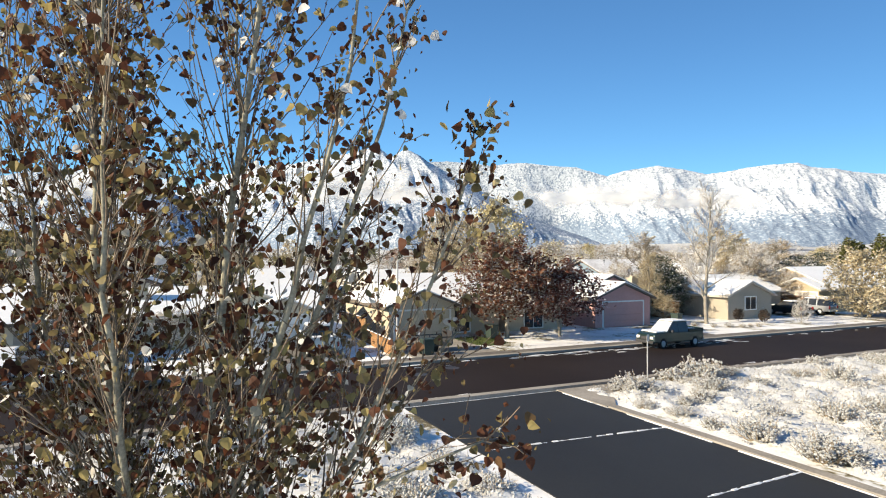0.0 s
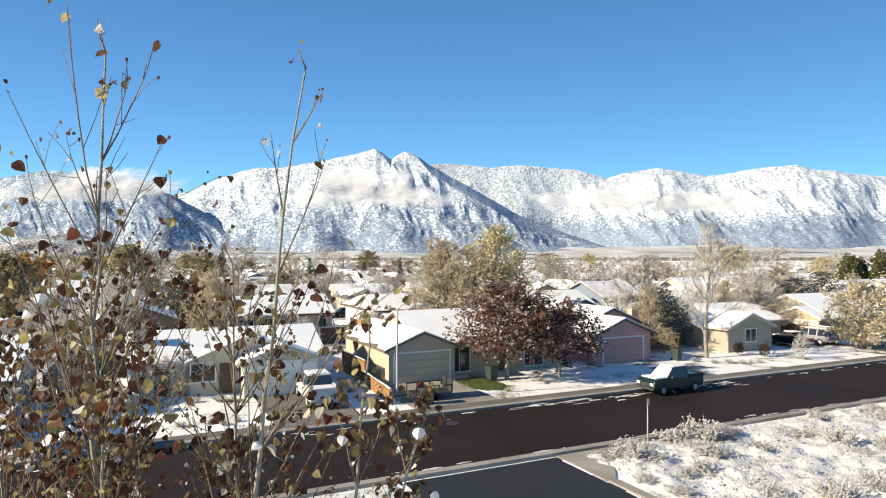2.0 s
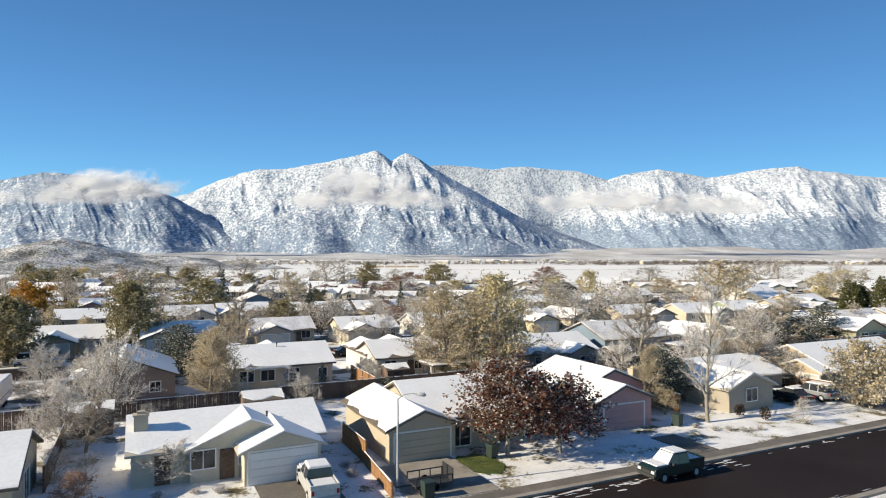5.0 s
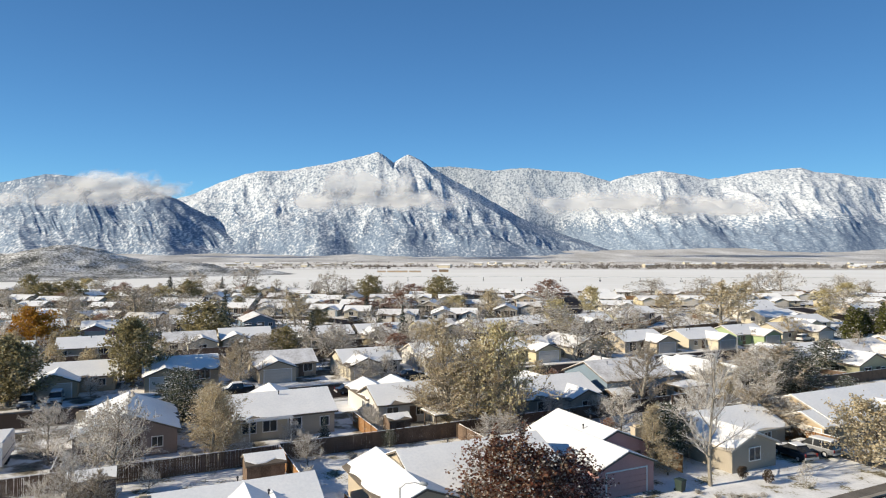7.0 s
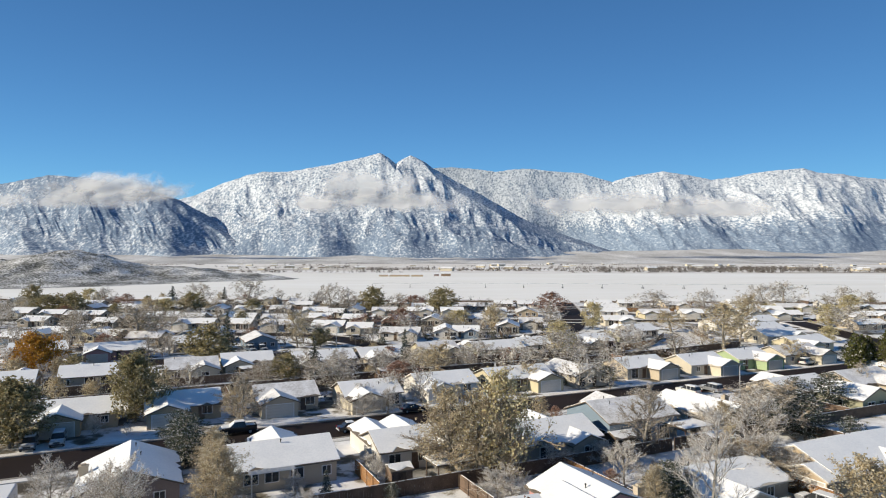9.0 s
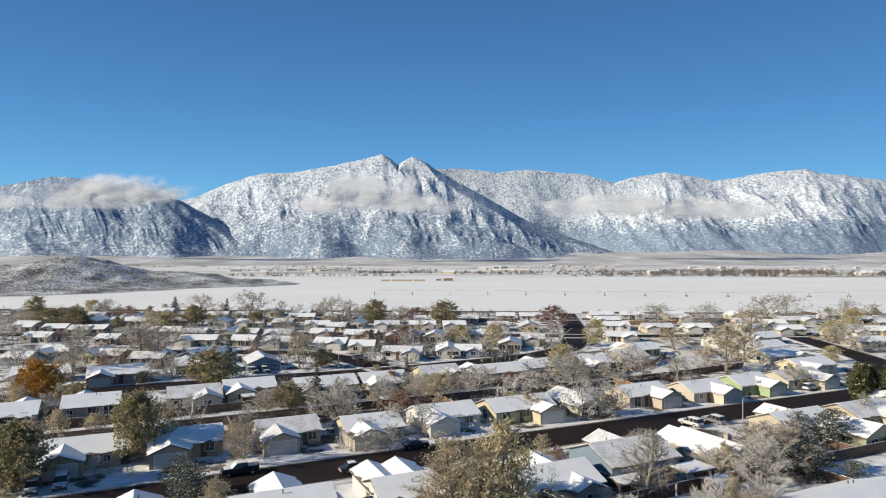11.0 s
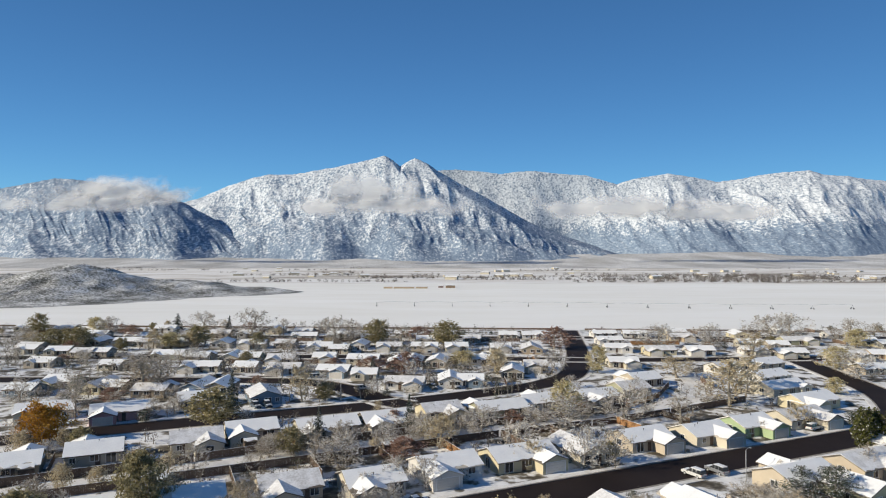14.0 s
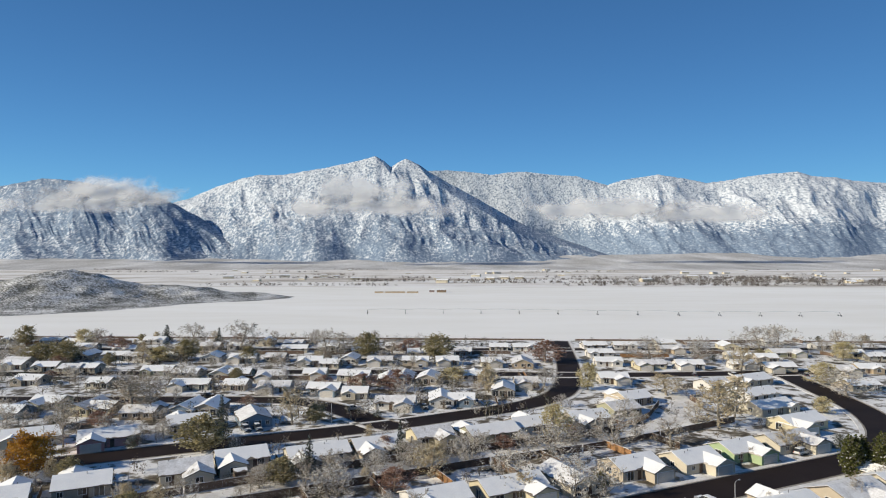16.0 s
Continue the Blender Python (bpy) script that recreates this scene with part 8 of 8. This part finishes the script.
def brush_mounds(name, u0, u1, v0, v1, label, seed):
    """Low snowed-over brush, as one uneven cover with clumps of snow and dry stalks standing out of it."""
    def relief(u, v):
        h = 0.30 * value_noise(u / 1.1, v / 1.1, MOUND) + 0.22 * value_noise(u / 0.45 + 9, v / 0.45, MOUND) + 0.10 * value_noise(u / 0.2, v / 0.2 + 5, MOUND) - 0.16
        edge = np.clip(np.minimum(np.minimum(u - u0, u1 - u), np.minimum(v - v0, v1 - v)) / 0.8, 0, 1)
        h = h * edge - 0.05 * (1 - edge)
        return SU.x * u + SV.x * v, SU.y * u + SV.y * v, h
    sheet(name, np.arange(u0, u1, 0.22), np.arange(v0, v1, 0.22), relief, MOUND_MAT, label, "ground cover")["kind"] = "stuff"
    r = random.Random(seed)
    caps, stalks = Solid(), Solid()
    for i in range(int((u1 - u0) * (v1 - v0) * 12)):
        u, v = r.uniform(u0 + 0.3, u1 - 0.3), r.uniform(v0 + 0.3, v1 - 0.2)
        z = float(relief(np.array([u]), np.array([v]))[2][0])
        c = plan(u, v, z + r.uniform(0.0, 0.12))
        k = r.uniform(0.02, 0.075)
        q = [c + Vector(o) * k * r.uniform(0.6, 1.3) for o in ((1, 0, 0), (0, 1, 0), (-1, 0, 0), (0, -1, 0), (0, 0, 0.9), (0, 0, -0.7))]
        caps.add(q, [(0, 1, 4), (1, 2, 4), (2, 3, 4), (3, 0, 4), (1, 0, 5), (2, 1, 5), (3, 2, 5), (0, 3, 5)])
        if r.random() < 0.35:
            stalks.tube([c, c + Vector((r.gauss(0, 0.08), r.gauss(0, 0.08), r.uniform(0.1, 0.3)))], [0.008, 0.004], 3)
    t = tagged(part(name + "_clumps", caps, SAGE_SNOW), "clumps of snow on low brush", "snow", kind="stuff")
    tagged(part("dry_stalks", stalks, TAN_BARK), "dry tan stalks standing out of the snow", "grass", kind="stuff")


brush_mounds("snowy_brush", 18.5, 62, -2, 24.68, "rough ground under snow-covered sagebrush", 1)
brush_mounds("snowy_brush", -26, 9.6, 2, 24.66, "rough ground under snow-covered sagebrush", 2)
# garden shrubs along walls and fences
for u, v, k in ((1.0, 44.0, 0.9), (3.2, 43.8, 0.8), (4.6, 43.2, 0.7), (13.2, 42.6, 1.2), (13.4, 44.6, 1.0), (4.2, 37.2, 0.7), (5.0, 37.6, 0.6), (2.0, 37.8, 0.7), (-1.0, 40.0, 0.8), (46.6, 39.4, 0.9), (47.6, 38.8, 0.8), (48.4, 38.6, 0.7), (45.4, 40.0, 0.8), (49.2, 38.4, 0.8), (30.8, 42.6, 0.9), (44.6, 41.4, 0.9)):
    put(GARDEN, street_pose(u, v, rs.uniform(0, 360)) @ Matrix.Scale(k, 4))
for i in range(75):
    v = rs.choice((61, 63.5, 68.5, 70.5, 72, 110.5, 111.5, 128, 130, 146, 148, 150))
    u = rs.uniform(-20, 135)
    put(GARDEN, street_pose(u, v + rs.uniform(-1, 1), rs.uniform(0, 360)) @ Matrix.Scale(rs.uniform(0.8, 1.9), 4))
# two clipped dark bushes on the lawn of the grey house
DARK_TWIG = leafy("dark_bush", [(0.0, (0.05, 0.035, 0.025)), (1.0, (0.13, 0.09, 0.06))])
for u, v in ((51.2, 42.2), (52.4, 40.4)):
    b = Solid()
    rb2 = random.Random(int(u * 10))
    for i in range(500):
        a, z, r = rb2.uniform(0, 6.28), rb2.uniform(-1, 1), rb2.random() ** 0.33
        k = math.sqrt(1 - z * z) * r
        leaf_quad(b, rb2, Vector((math.cos(a) * k * 0.5, math.sin(a) * k * 0.5, 0.7 + 0.6 * z * r)), 0.12)
    bush = thing("shrub", street_pose(u, v), "dark brown clipped bush on a snowy lawn", "shrub", "shrubs")
    part("crown", b, DARK_TWIG, bush)["kind"] = "stuff"

# ---- the tall young tree close by ----
TWIG_BARK = speckled("brown_twig_bark", (0.085, 0.065, 0.05), (0.25, 0.20, 0.15), 6.0, 0.8, 0.2, 0.2, 3.0, 0.003)
rt = random.Random(31)
near_tree = thing("cottonwood_tree", pose(-1.85, 4.25, 0), "young pale-barked cottonwood with dry brown and yellow leaves", "tree")
trunk_s = Solid()
O = Vector((1.85, -4.25, 0))
fork = Vector((-1.85, 4.25, 2.9)) + O
trunk_s.tube([Vector((0, 0, -0.1)), Vector((0.03, -0.02, 1.2)), Vector((-0.02, 0.03, 2.2)), fork], [0.13, 0.11, 0.095, 0.085], 9)
STEMS = (
    ((-2.1, 4.2, 4.6), (-2.25, 4.1, 6.5), (-2.2, 4.0, 9.0), (-2.14, 4.0, 10.75)),
    ((-1.65, 4.2, 4.6), (-1.42, 4.2, 6.5), (-1.18, 4.1, 8.2), (-1.0, 4.0, 9.7), (-0.87, 4.0, 10.65)),
    ((-2.3, 4.3, 4.3), (-2.8, 4.45, 6.0), (-3.3, 4.6, 8.7)),
    ((-1.6, 4.4, 4.6), (-1.45, 4.6, 6.4), (-1.6, 4.8, 9.4)),
    ((-1.4, 4.3, 4.4), (-0.9, 4.3, 5.9), (-0.42, 4.2, 7.3), (-0.12, 4.1, 8.4)),
    ((-2.2, 4.5, 4.4), (-2.55, 4.9, 6.5), (-2.75, 5.1, 9.2)),
    ((-1.3, 4.4, 4.1), (-0.6, 4.5, 5.0), (0.1, 4.5, 5.9)),
    ((-2.5, 4.2, 4.0), (-3.1, 4.1, 5.4), (-3.6, 4.1, 7.6)),
    ((-1.95, 4.0, 4.5), (-1.98, 3.7, 6.2), (-1.9, 3.55, 8.5)),
    ((-2.7, 4.1, 3.9), (-3.4, 3.9, 4.9), (-4.0, 3.9, 6.4)),
    ((-1.7, 4.7, 4.2), (-1.0, 5.2, 5.6), (-0.6, 5.4, 7.0)),
    ((-1.2, 4.0, 4.2), (-0.5, 3.9, 5.0), (0.25, 3.9, 5.3)),
    ((-1.5, 4.1, 4.5), (-0.95, 4.0, 6.2), (-0.6, 3.95, 7.6), (-0.45, 3.9, 8.9)),
    ((-1.3, 4.2, 4.0), (-0.55, 4.2, 5.2), (0.05, 4.2, 6.6), (0.2, 4.2, 7.2)))
limbs = [trunk_s]
leaf_spots = []
twig_s = Solid()
for st in STEMS:
    line = [fork - Vector((0, 0, 0.25))] + [Vector(p) + O for p in st]
    fine = []
    for i in range(len(line) - 1):
        a, b = line[i], line[i + 1]
        k = max(2, int((b - a).length / 0.35))
        fine += [a.lerp(b, j / k) + Vector((rt.uniform(-1, 1), rt.uniform(-1, 1), 0)) * 0.022 for j in range(k)]
    fine.append(line[-1])
    n = len(fine)
    rad = [(0.04 if len(st) > 3 else 0.033) * (1 - i / n) ** 1.15 + 0.0045 for i in range(n)]
    stem = Solid().tube(fine, rad, 7)
    limbs.append(stem)
    for i in range(3, n):
        z = fine[i].z
        world_x = fine[i].x - O.x
        side = 1.3 if world_x < -2.0 else (0.74 if world_x < -1.2 else 0.45)
        for rep in range(round(side * (7.6 if z < 7.0 else (7.0 if z < 8.8 else (3.2 if z < 9.8 else 1.2))))):
            if rt.random() < 0.12:
                continue
            d = (fine[i] - fine[i - 1]).normalized()
            top = max(0.2, min(1.0, (line[-1].z - z) / 1.6 + 0.25))
            ln = rt.uniform(0.35, 1.5) * top * (0.55 if world_x > -0.9 and z > 6.2 else 1.0)
            pts, rr = rod(rt, fine[i], spread_from(rt, d, rt.uniform(0.3, 0.85)), ln, 0.0065, 0.0025, 4, 0.2, 0.10)
            twig_s.tube(pts, rr, 4)
            dense = 0.6 if z > 9.2 else (0.95 if z > 7.8 else 1.0)
            ends = [pts[-1]]
            for j in range(rt.randint(2, 4)):
                q, dd = along(pts, rt.uniform(0.3, 0.95))
                tp, tr = rod(rt, q, spread_from(rt, dd, rt.uniform(0.4, 0.9)), ln * rt.uniform(0.18, 0.4), 0.0035, 0.002, 2, 0.25, 0.1)
                twig_s.tube(tp, tr, 3)
                ends += [tp[-1], tp[1]] if z < 8.5 else [tp[-1]]
            for e in ends:
                for again in range(4 if z < 9.2 else 2):
                    if rt.random() < dense * 0.72:
                        leaf_spots.append(e + Vector((rt.gauss(0, 1), rt.gauss(0, 1), rt.gauss(0, 1))) * 0.035 * again)
tr_part = part("trunk", trunk_s, PALE_BARK, near_tree, "pale grey-green bark", True)
for s in limbs[1:]:
    part("limb", s, PALE_BARK, tr_part, "", True)
part("branchwork", twig_s, TWIG_BARK, near_tree)["kind"] = "stuff"


def leaf_shape(seed):
    """A heart-shaped leaf, folded along its midrib and curled, hanging on a stalk."""
    r = random.Random(seed)
    curl = r.uniform(0.1, 0.5)
    outline = [(0, 0), (0.42, 0.05), (0.55, 0.32), (0.42, 0.62), (0.2, 0.85), (0, 1.05)]
    vs, fs = [], []
    for side in (1, -1):
        for x, y in outline:
            vs.append((side * x, y, abs(x) * curl + 0.25 * curl * math.sin(y * 3)))
    vs += [(0, 0.3, 0.02), (0, 0.65, -0.01)]
    for b in (0, 6):
        fs += [(b, b + 1, 12), (b + 1, b + 2, 12), (b + 2, b + 3, 13, 12), (b + 3, b + 4, 13), (b + 4, b + 5, 13)]
    return vs, fs


SHAPES = [leaf_shape(i) for i in range(5)]
DRY_LEAF = leafy("dry_cottonwood_leaves", [(0.0, (0.05, 0.022, 0.015)), (0.35, (0.12, 0.045, 0.024)), (0.58, (0.13, 0.095, 0.045)), (0.78, (0.20, 0.165, 0.075)), (0.89, (0.40, 0.32, 0.13)), (0.95, (0.6, 0.56, 0.48)), (1.0, (0.85, 0.85, 0.85))], 0.0)
ONE_LEAF = leafy("single_dry_leaf", [(0.0, (0.05, 0.022, 0.015)), (0.35, (0.12, 0.045, 0.024)), (0.58, (0.13, 0.095, 0.045)), (0.78, (0.20, 0.165, 0.075)), (0.89, (0.40, 0.32, 0.13)), (0.95, (0.6, 0.56, 0.48)), (1.0, (0.85, 0.85, 0.85))], 1.0)
LEAF_MESH = []
for vs, fs in SHAPES:
    LEAF_MESH.append(Solid().add(vs, fs).mesh("leaf", ONE_LEAF))
rest = Solid()
leaf_spots.sort(key=lambda p: -p.z)
for i, p in enumerate(leaf_spots):
    k = rt.uniform(0.042, 0.078) if rt.random() < 0.38 else rt.uniform(0.014, 0.04)
    m = Matrix.Translation(p) @ Euler((rt.uniform(-2.6, -0.6), rt.uniform(-0.9, 0.9), rt.uniform(0, 6.28))).to_matrix().to_4x4() @ Matrix.Scale(k, 4)
    if i < 300:
        part("leaf", LEAF_MESH[i % 5], None, near_tree, m=m)
    else:
        vs, fs = SHAPES[i % 5]
        rest.add([m @ Vector(v) for v in vs], fs)
part("foliage", rest, DRY_LEAF, near_tree, "dry brown and olive leaves")["kind"] = "stuff"
